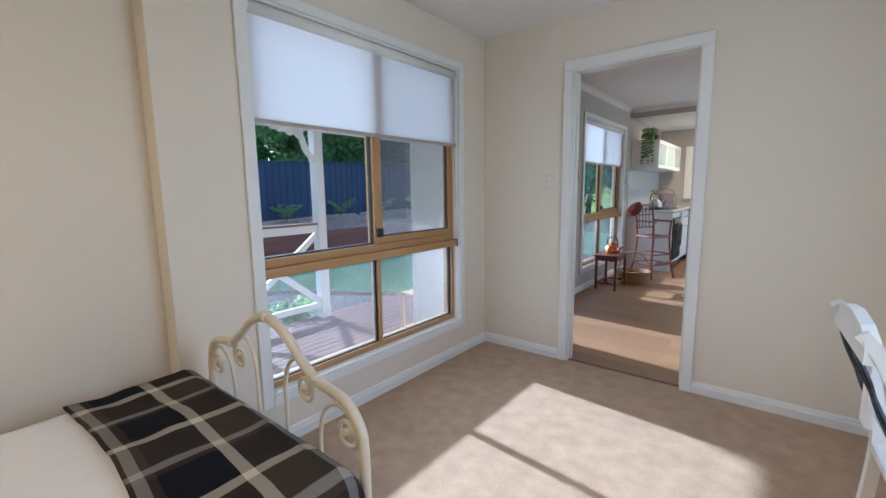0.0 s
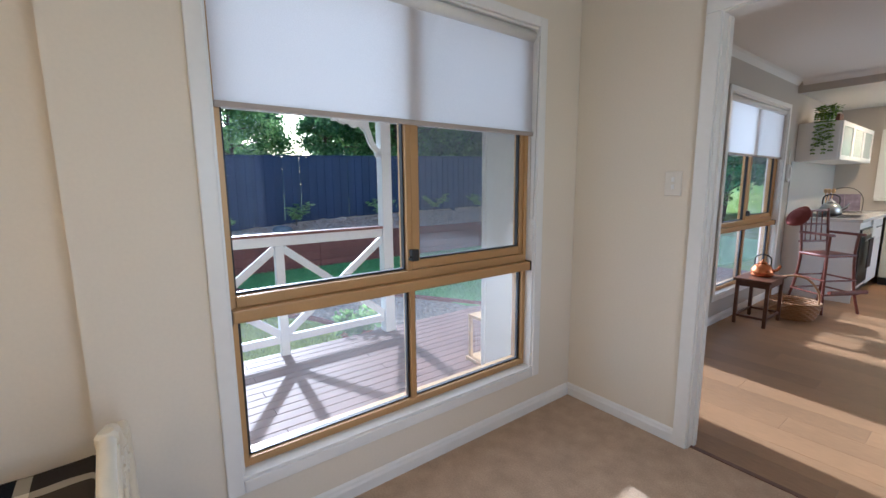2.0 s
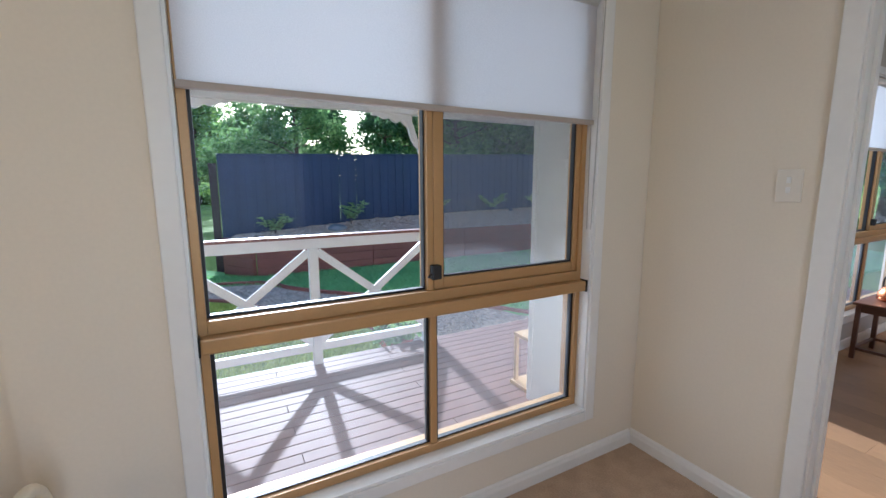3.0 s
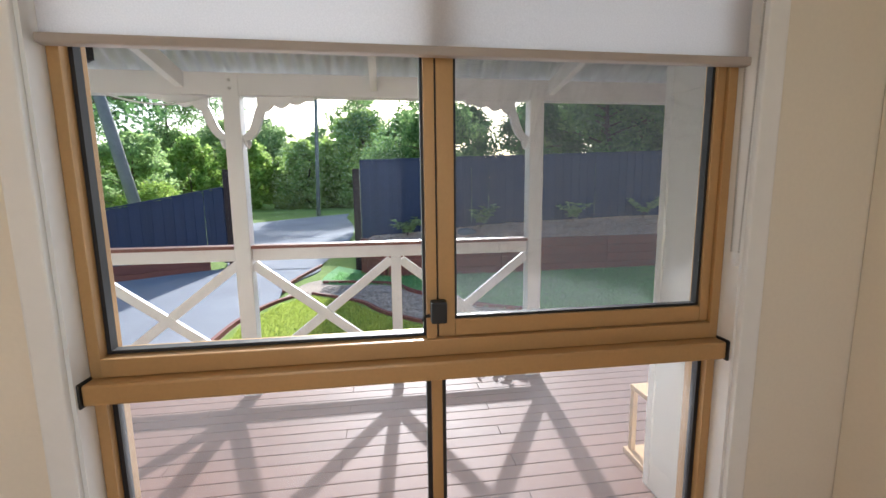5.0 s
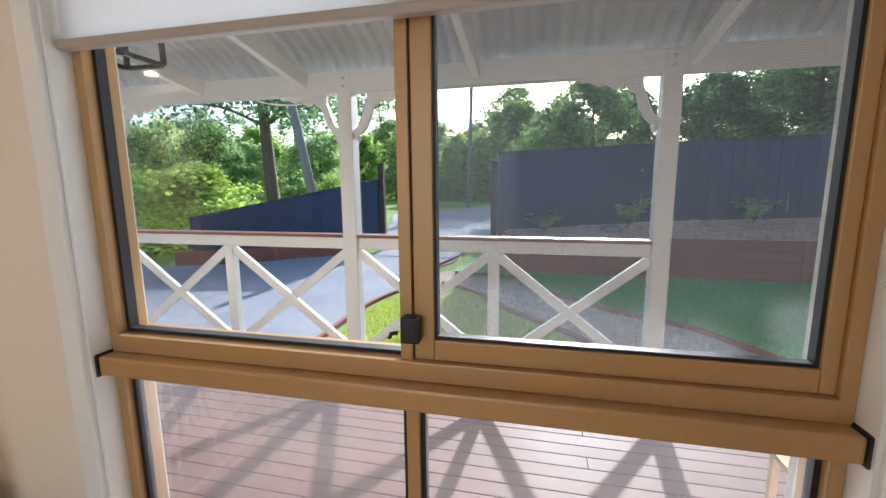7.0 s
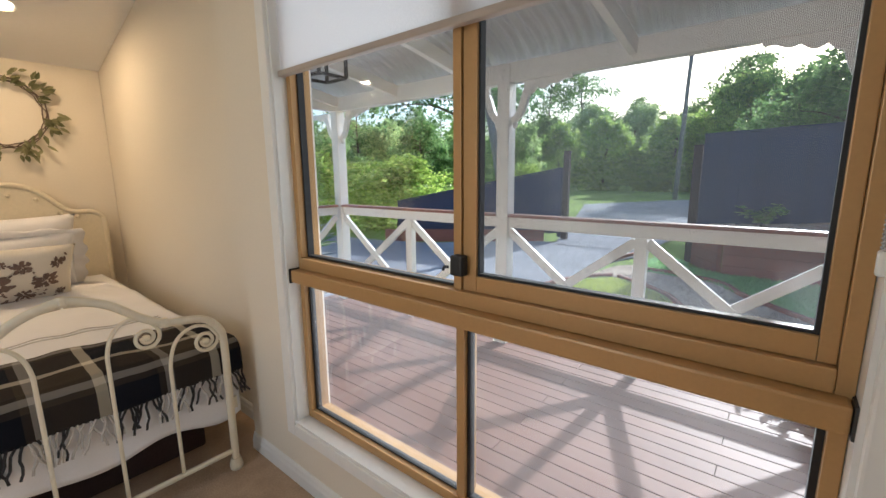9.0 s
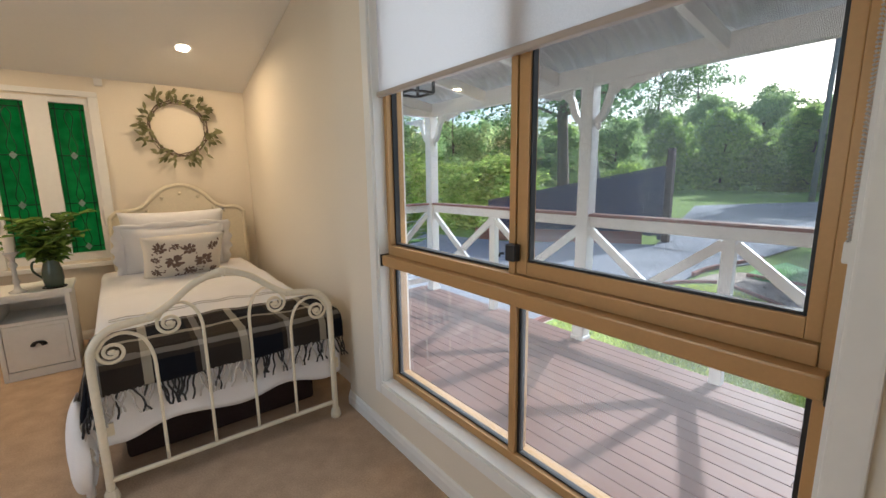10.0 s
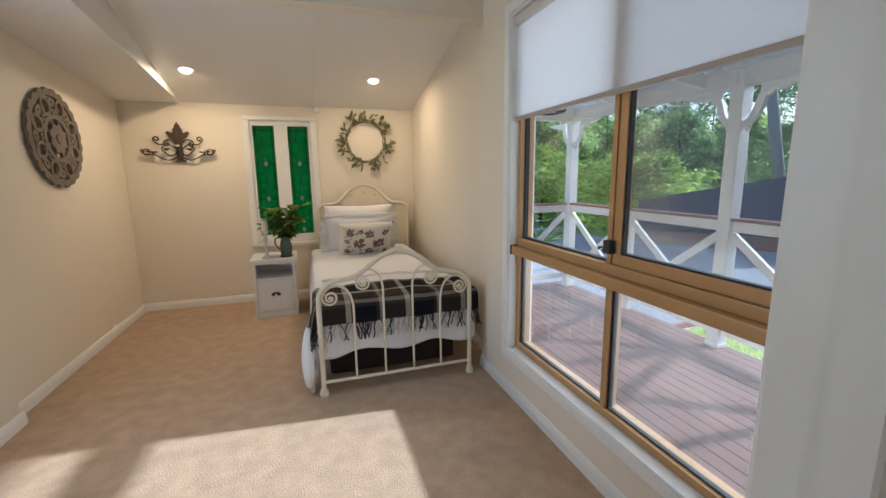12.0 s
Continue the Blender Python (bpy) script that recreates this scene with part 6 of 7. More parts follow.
def trailing_plant():
    root = thing("trailing_plant", (0.235, 4.245, 1.986), "trailing green plant in a pot on top of the wall cabinet", "plant")
    local("pot", lathe(bmesh.new(), [(0.05, 0.0), (0.062, 0.01), (0.07, 0.10), (0.062, 0.10), (0.05, 0.09)], seg=16), WHITEWOOD, root, smooth=True)
    rr = random.Random(6)
    st, lv = bmesh.new(), bmesh.new()
    for i in range(150):
        a, r = rr.uniform(0, 6.28), rr.uniform(0, 0.10)
        leaf(lv, (r * math.cos(a), r * math.sin(a), 0.10 + rr.uniform(0, 0.07)), (math.cos(a), math.sin(a), rr.uniform(-0.2, 0.8)), (0, 0, 1), rr.uniform(0.03, 0.05), 0.028)
    for i in range(6):
        x = -0.065 + 0.13 * i / 5
        ln = rr.uniform(0.16, 0.36)
        pts = spline([(x * 0.5, 0.0, 0.10), (x, -0.08, 0.10), (x * 1.1, -0.105, 0.0), (x * 1.15, -0.10, -ln)], 6)
        tube(st, pts, 0.0018, 5)
        for p in pts[7:]:
            for k in (-1, 1):
                leaf(lv, p, (k, -0.3 + rr.uniform(-0.3, 0.3), -0.4), (0, -1, 0), rr.uniform(0.022, 0.034), 0.022)
    local("stem", st, LEAF_VASE, root)
    local("leaves", lv, LEAF_VASE, root, "small round green leaves")


trailing_plant()
bm = bmesh.new()
box(bm, 0.13, 0.30, 4.45, 4.62, 1.986, 2.09, bevel=0.006)
tagged(part("storage_box", bm, DARKWOOD, None), "small dark wooden box on the wall cabinet", "box")


def kettle(name, at, material, label, s=1.0):
    root = thing(name, at, label, "kettle")
    local("body", lathe(bmesh.new(), [(0.07 * s, 0.0), (0.088 * s, 0.012 * s), (0.085 * s, 0.06 * s), (0.06 * s, 0.10 * s), (0.035 * s, 0.115 * s), (0.030 * s, 0.12 * s)], seg=22), material, root, smooth=True)
    local("lid", lathe(bmesh.new(), [(0.034 * s, 0.12 * s), (0.030 * s, 0.130 * s), (0.008 * s, 0.137 * s), (0.010 * s, 0.15 * s), (0.004 * s, 0.157 * s)], seg=16), material, root, smooth=True)
    local("spout", tube(bmesh.new(), spline([(0.07 * s, 0, 0.05 * s), (0.11 * s, 0, 0.075 * s), (0.13 * s, 0, 0.115 * s)], 5), 0.014 * s, 8, r_end=0.008 * s), material, root, smooth=True)
    local("handle", tube(bmesh.new(), spline([(-0.06 * s, 0, 0.09 * s), (-0.055 * s, 0, 0.17 * s), (0.0, 0, 0.195 * s), (0.055 * s, 0, 0.17 * s), (0.06 * s, 0, 0.09 * s)], 6), 0.006 * s, 7), BLACK, root, smooth=True)


kettle("kettle", (0.30, 4.55, 0.929), STEEL, "polished steel kettle on the hob", 1.25)


def small_table():
    x0, x1, y0, y1, h = 0.10, 0.365, 2.38, 2.80, 0.44
    root = thing("side_table", ((x0 + x1) / 2, (y0 + y1) / 2, 0), "small dark walnut side table by the kitchen window", "side table")
    part("tabletop", bx(x0 - 0.015, x1 + 0.015, y0 - 0.015, y1 + 0.015, h - 0.022, h, bevel=0.005), DARKWOOD, root)
    for x in (x0 + 0.015, x1 - 0.015):
        for y in (y0 + 0.015, y1 - 0.015):
            part("leg", bx(x - 0.014, x + 0.014, y - 0.014, y + 0.014, 0, h - 0.0225, bevel=0.003), DARKWOOD, root)
    for x in (x0 + 0.015, x1 - 0.015):
        part("stretcher", bx(x - 0.008, x + 0.008, y0 + 0.03, y1 - 0.03, 0.07, 0.09), DARKWOOD, root)
        part("apron", bx(x - 0.008, x + 0.008, y0 + 0.03, y1 - 0.03, h - 0.075, h - 0.023), DARKWOOD, root)
    for y in (y0 + 0.015, y1 - 0.015):
        part("apron", bx(x0 + 0.03, x1 - 0.03, y - 0.008, y + 0.008, h - 0.075, h - 0.023), DARKWOOD, root)
        part("stretcher", bx(x0 + 0.03, x1 - 0.03, y - 0.008, y + 0.008, 0.07, 0.09), DARKWOOD, root)
    kettle("copper_kettle", ((x0 + x1) / 2, 2.62, h + 0.001), COPPER, "copper kettle with a black handle on the side table", 1.05)


small_table()


def basket():
    root = thing("basket", (0.40, 3.02, 0), "honey wicker basket with a tall hoop handle", "basket")
    for i in range(9):
        z = 0.012 + i * 0.019
        r = 0.135 + 0.05 * (z / 0.18) ** 0.7
        pts = [((r + 0.004 * (-1) ** (k + i)) * math.cos(2 * math.pi * k / 36) * 1.15, (r + 0.004 * (-1) ** (k + i)) * math.sin(2 * math.pi * k / 36), z) for k in range(36)]
        local("weave", tube(bmesh.new(), pts, 0.0098, 6, closed=True), WICKER, root)
    local("base", lathe(bmesh.new(), [(0.14, 0.0), (0.145, 0.012)], seg=24), WICKER, root)
    local("handle", tube(bmesh.new(), spline([(-0.19, 0, 0.15), (-0.18, 0, 0.28), (-0.08, 0, 0.40), (0.08, 0, 0.40), (0.18, 0, 0.28), (0.19, 0, 0.15)], 6), 0.010, 7), WICKER, root, smooth=True)


basket()


def high_chair():
    root = thing("high_chair", (0.50, 3.58, 0), "red-brown cane high chair with arms and a spindle back", "chair", rz=58)
    r = 0.013
    feet = {(-1, -1): (-0.20, -0.20), (1, -1): (0.20, -0.20), (-1, 1): (-0.19, 0.22), (1, 1): (0.19, 0.22)}
    seat = {k: (k[0] * 0.15, k[1] * 0.14) for k in feet}
    for k, f in feet.items():
        s = seat[k]
        top = 1.04 if k[1] > 0 else 0.80
        t2 = (k[0] * 0.155, k[1] * 0.14 + (0.05 if k[1] > 0 else -0.01))
        local("leg", tube(bmesh.new(), spline([(*f, 0.0), ((f[0] + s[0] * 2) / 3, (f[1] + s[1] * 2) / 3, 0.25), (*s, 0.58), (*t2, top)], 6), r, 8), RATTAN, root, smooth=True)
    local("seat", bx(-0.165, 0.165, -0.155, 0.155, 0.57, 0.60, bevel=0.012), RATTAN, root)

    def rod(name, a, b, rr=0.009):
        local(name, tube(bmesh.new(), [a, b], rr, 7), RATTAN, root)
    for z, g in ((0.20, 0.185), (0.34, 0.17)):
        for s in (-1, 1):
            rod("rung", (s * g, -g, z), (s * g, g, z))
            rod("rung", (-g, s * g, z), (g, s * g, z))
    for s in (-1, 1):
        rod("arm", (s * 0.155, 0.17, 0.80), (s * 0.165, -0.20, 0.80), 0.014)
    for z in (0.70, 0.88, 1.02):
        rod("back_rail", (-0.155, 0.17 + (z - 0.7) * 0.06, z), (0.155, 0.17 + (z - 0.7) * 0.06, z), 0.011)
    for x in (-0.09, -0.03, 0.03, 0.09):
        rod("spindle", (x, 0.17, 0.70), (x, 0.188, 1.02), 0.006)
    rod("foot_rest", (-0.2, -0.25, 0.24), (0.2, -0.25, 0.24), 0.02)
    hat = bmesh.new()
    lathe(hat, [(0.125, -0.012), (0.145, 0.0), (0.14, 0.008), (0.085, 0.012), (0.078, 0.045), (0.05, 0.06), (0.004, 0.056)], seg=24)
    for v in hat.verts:
        v.co.z += 0.018 * math.sin(v.co.x * 22 + 1) * min(1, (v.co.x ** 2 + v.co.y ** 2) / 0.012)
    h = part("hat", hat, mat("dark_red_felt", (0.16, 0.03, 0.022), 0.85, vary=0.2, grain=90), None, smooth=True)
    h.matrix_basis = pose(0.25, 3.50, 0.965, 58, 24, -30) @ Matrix.Diagonal((0.72, 0.85, 0.8, 1))
    tagged(h, "dark red straw hat hung on the chair back", "hat")


high_chair()


def recipe_book():
    root = thing("recipe_book_stand", (0.30, 5.25, 0.9215), "black wire stand holding an open recipe book", "book stand", rz=20)
    wire = bmesh.new()
    tube(wire, spline([(-0.17, 0, 0.02), (-0.17, 0.03, 0.2), (-0.08, 0.05, 0.31), (0.08, 0.05, 0.31), (0.17, 0.03, 0.2), (0.17, 0, 0.02)], 6), 0.005, 6)
    tube(wire, [(-0.17, -0.05, 0.006), (0.17, -0.05, 0.006), (0.17, 0, 0.02), (-0.17, 0, 0.02)], 0.005, 6, closed=True)
    local("stand", wire, BLACK, root)
    for s in (-1, 1):
        b = bmesh.new()
        beam(b, (s * 0.075, -0.012, 0.03), (s * 0.075, 0.03, 0.24), 0.145, 0.014, up=(0, 1, 0))
        local("page", b, mat("printed_page", (0.20, 0.16, 0.20), 0.6, vary=0.6, grain=18), root)


recipe_book()


def jar_of_utensils():
    root = thing("utensil_jar", (0.20, 4.95, 0.9215), "pale jar of wooden spoons on the worktop", "jar")
    local("jar", lathe(bmesh.new(), [(0.045, 0.0), (0.052, 0.01), (0.050, 0.13), (0.046, 0.13), (0.044, 0.02)], seg=18), WHITEWOOD, root, smooth=True)
    for i, (a, b) in enumerate(((-0.04, 0.01), (0.03, 0.03), (0.0, -0.03))):
        local("spoon", tube(bmesh.new(), [(a * 0.3, b * 0.3, 0.02), (a, b, 0.27)], 0.006, 6), PINE, root)
        bm = bmesh.new()
        bmesh.ops.create_uvsphere(bm, u_segments=10, v_segments=6, radius=0.022, matrix=Matrix.Translation((a, b, 0.285)) @ Matrix.Diagonal((1, 0.35, 1.4, 1)))
        local("spoon_bowl", bm, PINE, root, smooth=True)


jar_of_utensils()
root = thing("soap_bottle", (0.86, 5.72, 0.9215), "black soap pump bottle on the worktop", "bottle")
local("body", lathe(bmesh.new(), [(0.034, 0.0), (0.036, 0.01), (0.036, 0.12), (0.014, 0.145), (0.012, 0.165)], seg=16), BLACK, root, smooth=True)
local("pump", tube(bmesh.new(), [(0, 0, 0.165), (0, 0, 0.20), (0.04, 0, 0.198)], 0.006, 6), BLACK, root)

root = thing("wall_hook", (0.0, 1.93, 1.42), "black iron key hook hung on the kitchen wall", "hook")
local("ring", tube(bmesh.new(), [(0.012, 0.022 * math.cos(a * 0.42), 0.16 + 0.028 * math.sin(a * 0.42)) for a in range(15)], 0.005, 6, closed=True), IRON, root)
local("shank", bx(0.005, 0.02, -0.011, 0.011, 0.0, 0.135, bevel=0.004), IRON, root)
local("bit", bx(0.005, 0.02, -0.03, 0.03, -0.07, 0.0, bevel=0.004), IRON, root)
root = thing("hanging_ornament", (0.01, 3.92, 1.32), "pale round ornament hung on a cord by the kitchen window", "ornament")
local("cord", tube(bmesh.new(), [(0.0, -0.04, 0.18), (0.0, 0.0, 0.36), (0.0, 0.04, 0.18)], 0.004, 5), WHITEWOOD, root)
local("plaque", tube(bmesh.new(), [(0.008, 0.055 * math.cos(a * 0.314), 0.10 + 0.085 * math.sin(a * 0.314)) for a in range(20)], 0.017, 8, closed=True), WHITEWOOD, root)

# ---- on the deck ----
root = thing("coach_lantern", (-0.36, -2.10, 1.66), "black framed glass coach lantern on the outside wall", "lantern")
lf = bmesh.new()
for sx in (-0.07, 0.07):
    for sy in (-0.07, 0.07):
        box(lf, sx - 0.006, sx + 0.006, sy - 0.006, sy + 0.006, 0.0, 0.24)
for z in (0.0, 0.24):
    for s in (-0.07, 0.07):
        box(lf, -0.064, 0.064, s - 0.006, s + 0.006, z - 0.006, z + 0.006)
        box(lf, s - 0.006, s + 0.006, -0.064, 0.064, z - 0.006, z + 0.006)
local("cage", lf, BLACK, root)
local("roof", lathe(bmesh.new(), [(0.10, 0.246), (0.09, 0.26), (0.03, 0.31), (0.012, 0.33)], seg=4), BLACK, root)
local("bracket", bx(0.012, 0.20, -0.012, 0.012, 0.325, 0.345), BLACK, root)

root = thing("deck_lantern", (-0.885, 0.15, DZ), "pale pine lantern frame with a white candle on the deck", "lantern")
for sx in (-0.11, 0.11):
    for sy in (-0.11, 0.11):
        local("post", bx(sx - 0.013, sx + 0.013, sy - 0.013, sy + 0.013, 0.03, 0.37, bevel=0.003), PINE, root)
local("base", bx(-0.14, 0.14, -0.14, 0.14, 0, 0.03, bevel=0.003), PINE, root)
local("top", bx(-0.125, 0.125, -0.125, 0.125, 0.37, 0.395, bevel=0.003), PINE, root)
local("candle", lathe(bmesh.new(), [(0.045, 0.0), (0.045, 0.18), (0.04, 0.19)], (0, 0, 0.031), 16), WAX, root)


def outdoor_chair(x, y, rz):
    root = thing("outdoor_chair", (x, y, DZ), "red metal slatted outdoor chair on the deck", "chair", "outdoor chairs", rz=rz)
    red = mat("red_outdoor_paint", (0.35, 0.035, 0.03), 0.4, vary=0.15)
    for i in range(6):
        local("seat_slat", bx(-0.21, 0.21, -0.2 + i * 0.07, -0.145 + i * 0.07, 0.43, 0.448), red, root)
        local("back_slat", bx(-0.20 + i * 0.07, -0.155 + i * 0.07, 0.205, 0.22, 0.45, 0.86), red, root)
    for sx in (-0.19, 0.19):
        local("leg", tube(bmesh.new(), [(sx, -0.19, 0), (sx, -0.17, 0.43)], 0.011, 6), red, root)
        local("leg", tube(bmesh.new(), [(sx, 0.24, 0), (sx, 0.20, 0.43), (sx, 0.215, 0.88)], 0.011, 6), red, root)
    local("top_rail", bx(-0.21, 0.21, 0.20, 0.225, 0.86, 0.89), red, root)


outdoor_chair(-1.0, 4.35, 20)
outdoor_chair(-1.35, 5.3, 190)


# ---- trees and garden plants ----
def leaf_cloud(bm, rr, centres, per, size):
    """Many small bent leaves scattered round the given clump centres (point, radius)."""
    for c, r in centres:
        for i in range(per):
            d = Vector((rr.gauss(0, 1), rr.gauss(0, 1), rr.gauss(0, 0.75)))
            p = c + d.normalized() * r * rr.random() ** 0.45
            a = Vector((rr.uniform(-1, 1), rr.uniform(-1, 1), rr.uniform(-0.8, 0.5))).normalized()
            b = a.orthogonal().normalized()
            b = (b * math.cos(i) + a.cross(b) * math.sin(i)) * size * rr.uniform(0.25, 0.45)
            ln = a * size * rr.uniform(0.7, 1.3)
            n = a.cross(b).normalized() * size * 0.12
            q = [bm.verts.new(v) for v in (p, p + ln * 0.5 + b + n, p + ln, p + ln * 0.5 - b + n)]
            bm.faces.new((q[0], q[1], q[2]))
            bm.faces.new((q[0], q[2], q[3]))


def tree(name, label, seed, height, spread, bare, clumps, per, leaf_size, material, trunk_r, layered=False):
    """Tapered trunk, limbs that carry leaf clumps, uneven outline."""
    rr = random.Random(seed)
    root = thing(name, (0, 0, 0), label, "tree")
    wood, crown = bmesh.new(), bmesh.new()
    spine = spline([(0, 0, -0.2), (rr.uniform(-0.2, 0.2), rr.uniform(-0.2, 0.2), height * 0.35), (rr.uniform(-0.4, 0.4), rr.uniform(-0.4, 0.4), height * 0.7), (rr.uniform(-0.5, 0.5), rr.uniform(-0.5, 0.5), height * 0.94)], 6)
    tube(wood, spine, trunk_r, 9, r_end=trunk_r * 0.18)
    centres = []
    for i in range(clumps):
        k = bare + (1 - bare) * (i + rr.random()) / clumps
        base = spine[min(len(spine) - 1, int(k * (len(spine) - 1)))]
        a = i * 2.4 + rr.uniform(-0.5, 0.5)
        prof = (1 - k) * 1.15 + 0.12 if layered else math.sin(math.pi * min(1, 0.18 + 0.80 * (k - bare) / (1 - bare))) ** 0.7
        reach = spread * prof * rr.uniform(0.45, 1.1)
        tip = base + Vector((reach * math.cos(a), reach * math.sin(a), reach * rr.uniform(0.0, 0.35)))
        tube(wood, spline([base, base.lerp(tip, 0.5) + Vector((0, 0, 0.1 * reach)), tip], 4), trunk_r * 0.28, 6, r_end=trunk_r * 0.06)
        r = spread * rr.uniform(0.20, 0.36)
        centres.append((tip, r))
        if rr.random() < 0.7:
            centres.append((base.lerp(tip, 0.6) + Vector((rr.uniform(-0.2, 0.2), rr.uniform(-0.2, 0.2), rr.uniform(0, 0.3))) * spread, r * 0.8))
    leaf_cloud(crown, rr, centres, per, leaf_size)
    local("trunk", wood, BARK, root, smooth=True)
    local("crown", crown, material, root)
    return root


TREES = [
    tree("broadleaf_tree", "mid-green leafy tree beyond the fence", 1, 6.5, 2.6, 0.22, 26, 240, 0.20, LEAF_MID, 0.16),
    tree("broadleaf_tree", "dark green leafy tree beyond the fence", 2, 7.5, 2.7, 0.25, 28, 240, 0.20, LEAF_DARK, 0.18),
    tree("gum_tree", "tall open-crowned gum tree beyond the road", 3, 10.0, 2.6, 0.45, 20, 80, 0.22, LEAF_MID, 0.15),
    tree("pine_tree", "dark layered conifer beside the driveway", 4, 11.5, 3.7, 0.27, 46, 170, 0.17, LEAF_DARK, 0.24, True),
    tree("shrub", "lime-green leafy shrub beside the driveway", 5, 2.6, 1.8, 0.08, 34, 120, 0.16, LEAF_LIME, 0.07),
    tree("far_tree", "light green tree at the far side of the road, haze put into its leaf colour", 9, 5.6, 2.9, 0.06, 30, 170, 0.26, LEAF_FAR, 0.12),
]
TREES[0].matrix_basis = pose(-15.5, 1.0, GZ + 0.2, 0, 0, 20) @ Matrix.Scale(0.78, 4)
TREES[1].matrix_basis = pose(-14.8, 4.5, GZ + 0.2, 0, 0, 70) @ Matrix.Scale(0.66, 4)
TREES[2].matrix_basis = pose(-38, -3.0, GZ + 0.2, 0, 0, 10)
TREES[3].matrix_basis = pose(-16.0, -12.5, GZ + 0.1, 0, 0, 40) @ Matrix.Scale(1.3, 4)
TREES[4].matrix_basis = pose(-9.3, -10.7, GZ, 0, 0, 0) @ Matrix.Diagonal((1.15, 1.15, 0.76, 1))
rr = random.Random(77)
spots = []
for i in range(9):
    spots.append((i % 2, -14.5 + rr.uniform(-1.5, 1.5), 7.0 + i * 2.3, rr.uniform(0.85, 1.25)))
for i in range(8):
    spots.append((i % 2, -19 + rr.uniform(-2, 2), -0.5 + i * 3.6, rr.uniform(0.75, 0.85) if i < 3 else rr.uniform(1.0, 1.2)))
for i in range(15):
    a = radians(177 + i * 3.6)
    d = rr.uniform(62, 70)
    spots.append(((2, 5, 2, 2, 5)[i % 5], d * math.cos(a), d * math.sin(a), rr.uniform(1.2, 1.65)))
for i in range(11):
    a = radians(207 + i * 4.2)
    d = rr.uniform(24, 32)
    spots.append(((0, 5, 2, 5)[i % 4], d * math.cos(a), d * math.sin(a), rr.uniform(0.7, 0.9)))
spots += [(0, -5.5, 17.5, 0.9), (1, -3.0, 20.0, 0.9), (0, -8.5, 20.5, 1.0), (1, -1.0, 24.0, 1.0), (0, -11.5, 26.0, 1.1), (1, -6.0, 25.0, 1.1)]
for kind, x, y, s in spots:
    if -15 < y < -8 and -32 < x < -9:
        continue
    o = copy_thing(TREES[kind], pose(x, y, GZ + 0.15, 0, 0, rr.uniform(0, 360)))
    o.scale = (s, s, s * rr.uniform(0.9, 1.1))
for x, y, s in ((-7.2, -13.4, 1.2), (-12.4, -15.2, 1.0), (-5.5, -15.5, 1.0), (-22, -13, 1.0), (-17, -0.2, 0.9), (-38, -9.4, 0.9)):
    o = copy_thing(TREES[4], pose(x, y, GZ, 0, 0, rr.uniform(0, 360)))
    o.scale = (s, s, s * 0.75)
    tagged(o, "leafy green shrub at the edge of the trees")


# bushes along the road's far side, with sunlight put into their leaf colour
LEAF_ROAD = leaf_mat("sun_tinted_roadside_foliage", (0.26, 0.40, 0.09), (0.62, 0.76, 0.24))
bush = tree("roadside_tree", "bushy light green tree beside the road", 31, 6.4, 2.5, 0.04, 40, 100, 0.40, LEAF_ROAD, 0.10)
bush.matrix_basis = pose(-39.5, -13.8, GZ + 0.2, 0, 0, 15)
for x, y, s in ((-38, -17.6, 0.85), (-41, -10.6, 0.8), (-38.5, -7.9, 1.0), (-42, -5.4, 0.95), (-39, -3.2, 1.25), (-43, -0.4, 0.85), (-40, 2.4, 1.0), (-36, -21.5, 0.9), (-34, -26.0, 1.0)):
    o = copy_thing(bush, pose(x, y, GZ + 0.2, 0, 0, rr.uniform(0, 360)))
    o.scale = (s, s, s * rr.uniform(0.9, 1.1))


# hedge of haze-tinted far trees that closes the view between the nearer ones
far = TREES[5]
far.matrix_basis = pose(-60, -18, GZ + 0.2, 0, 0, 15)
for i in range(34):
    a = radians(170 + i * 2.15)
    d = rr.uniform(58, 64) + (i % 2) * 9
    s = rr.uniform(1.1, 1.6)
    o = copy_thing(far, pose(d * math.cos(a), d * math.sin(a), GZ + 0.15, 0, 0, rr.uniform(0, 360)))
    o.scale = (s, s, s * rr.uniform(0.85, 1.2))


def sapling(x, y, z, h, seed):
    r2 = random.Random(seed)
    root = thing("sapling", (x, y, z), "thin young shrub planted in bark mulch by the fence", "plant", "saplings by the fence")
    st, lv = bmesh.new(), bmesh.new()
    for i in range(7):
        a = r2.uniform(0, 6.28)
        tip = Vector((0.38 * math.cos(a), 0.34 * math.sin(a), h * r2.uniform(0.6, 1.0)))
        pts = spline([(0, 0, 0), (0.02, 0, h * 0.3), tip * 0.6 + Vector((0, 0, h * 0.12)), tip], 5)
        tube(st, pts, 0.008, 5, r_end=0.004)
        for p in pts[5:]:
            for k in range(3):
                b = r2.uniform(0, 6.28)
                leaf(lv, p, (math.cos(b), math.sin(b), r2.uniform(-0.1, 0.6)), (0, 0, 1), r2.uniform(0.08, 0.15), 0.05)
    local("stem", st, BARK, root)
    local("leaves", lv, LEAF_FAR, root)


for i, y in enumerate((-0.75, 0.88, 3.0, 4.85, 6.4, 8.0, 9.6)):
    sapling(-8.25 + 0.1 * (i % 3), y, fence_base(y) - 0.10, 0.42 + 0.1 * (i % 2), i)

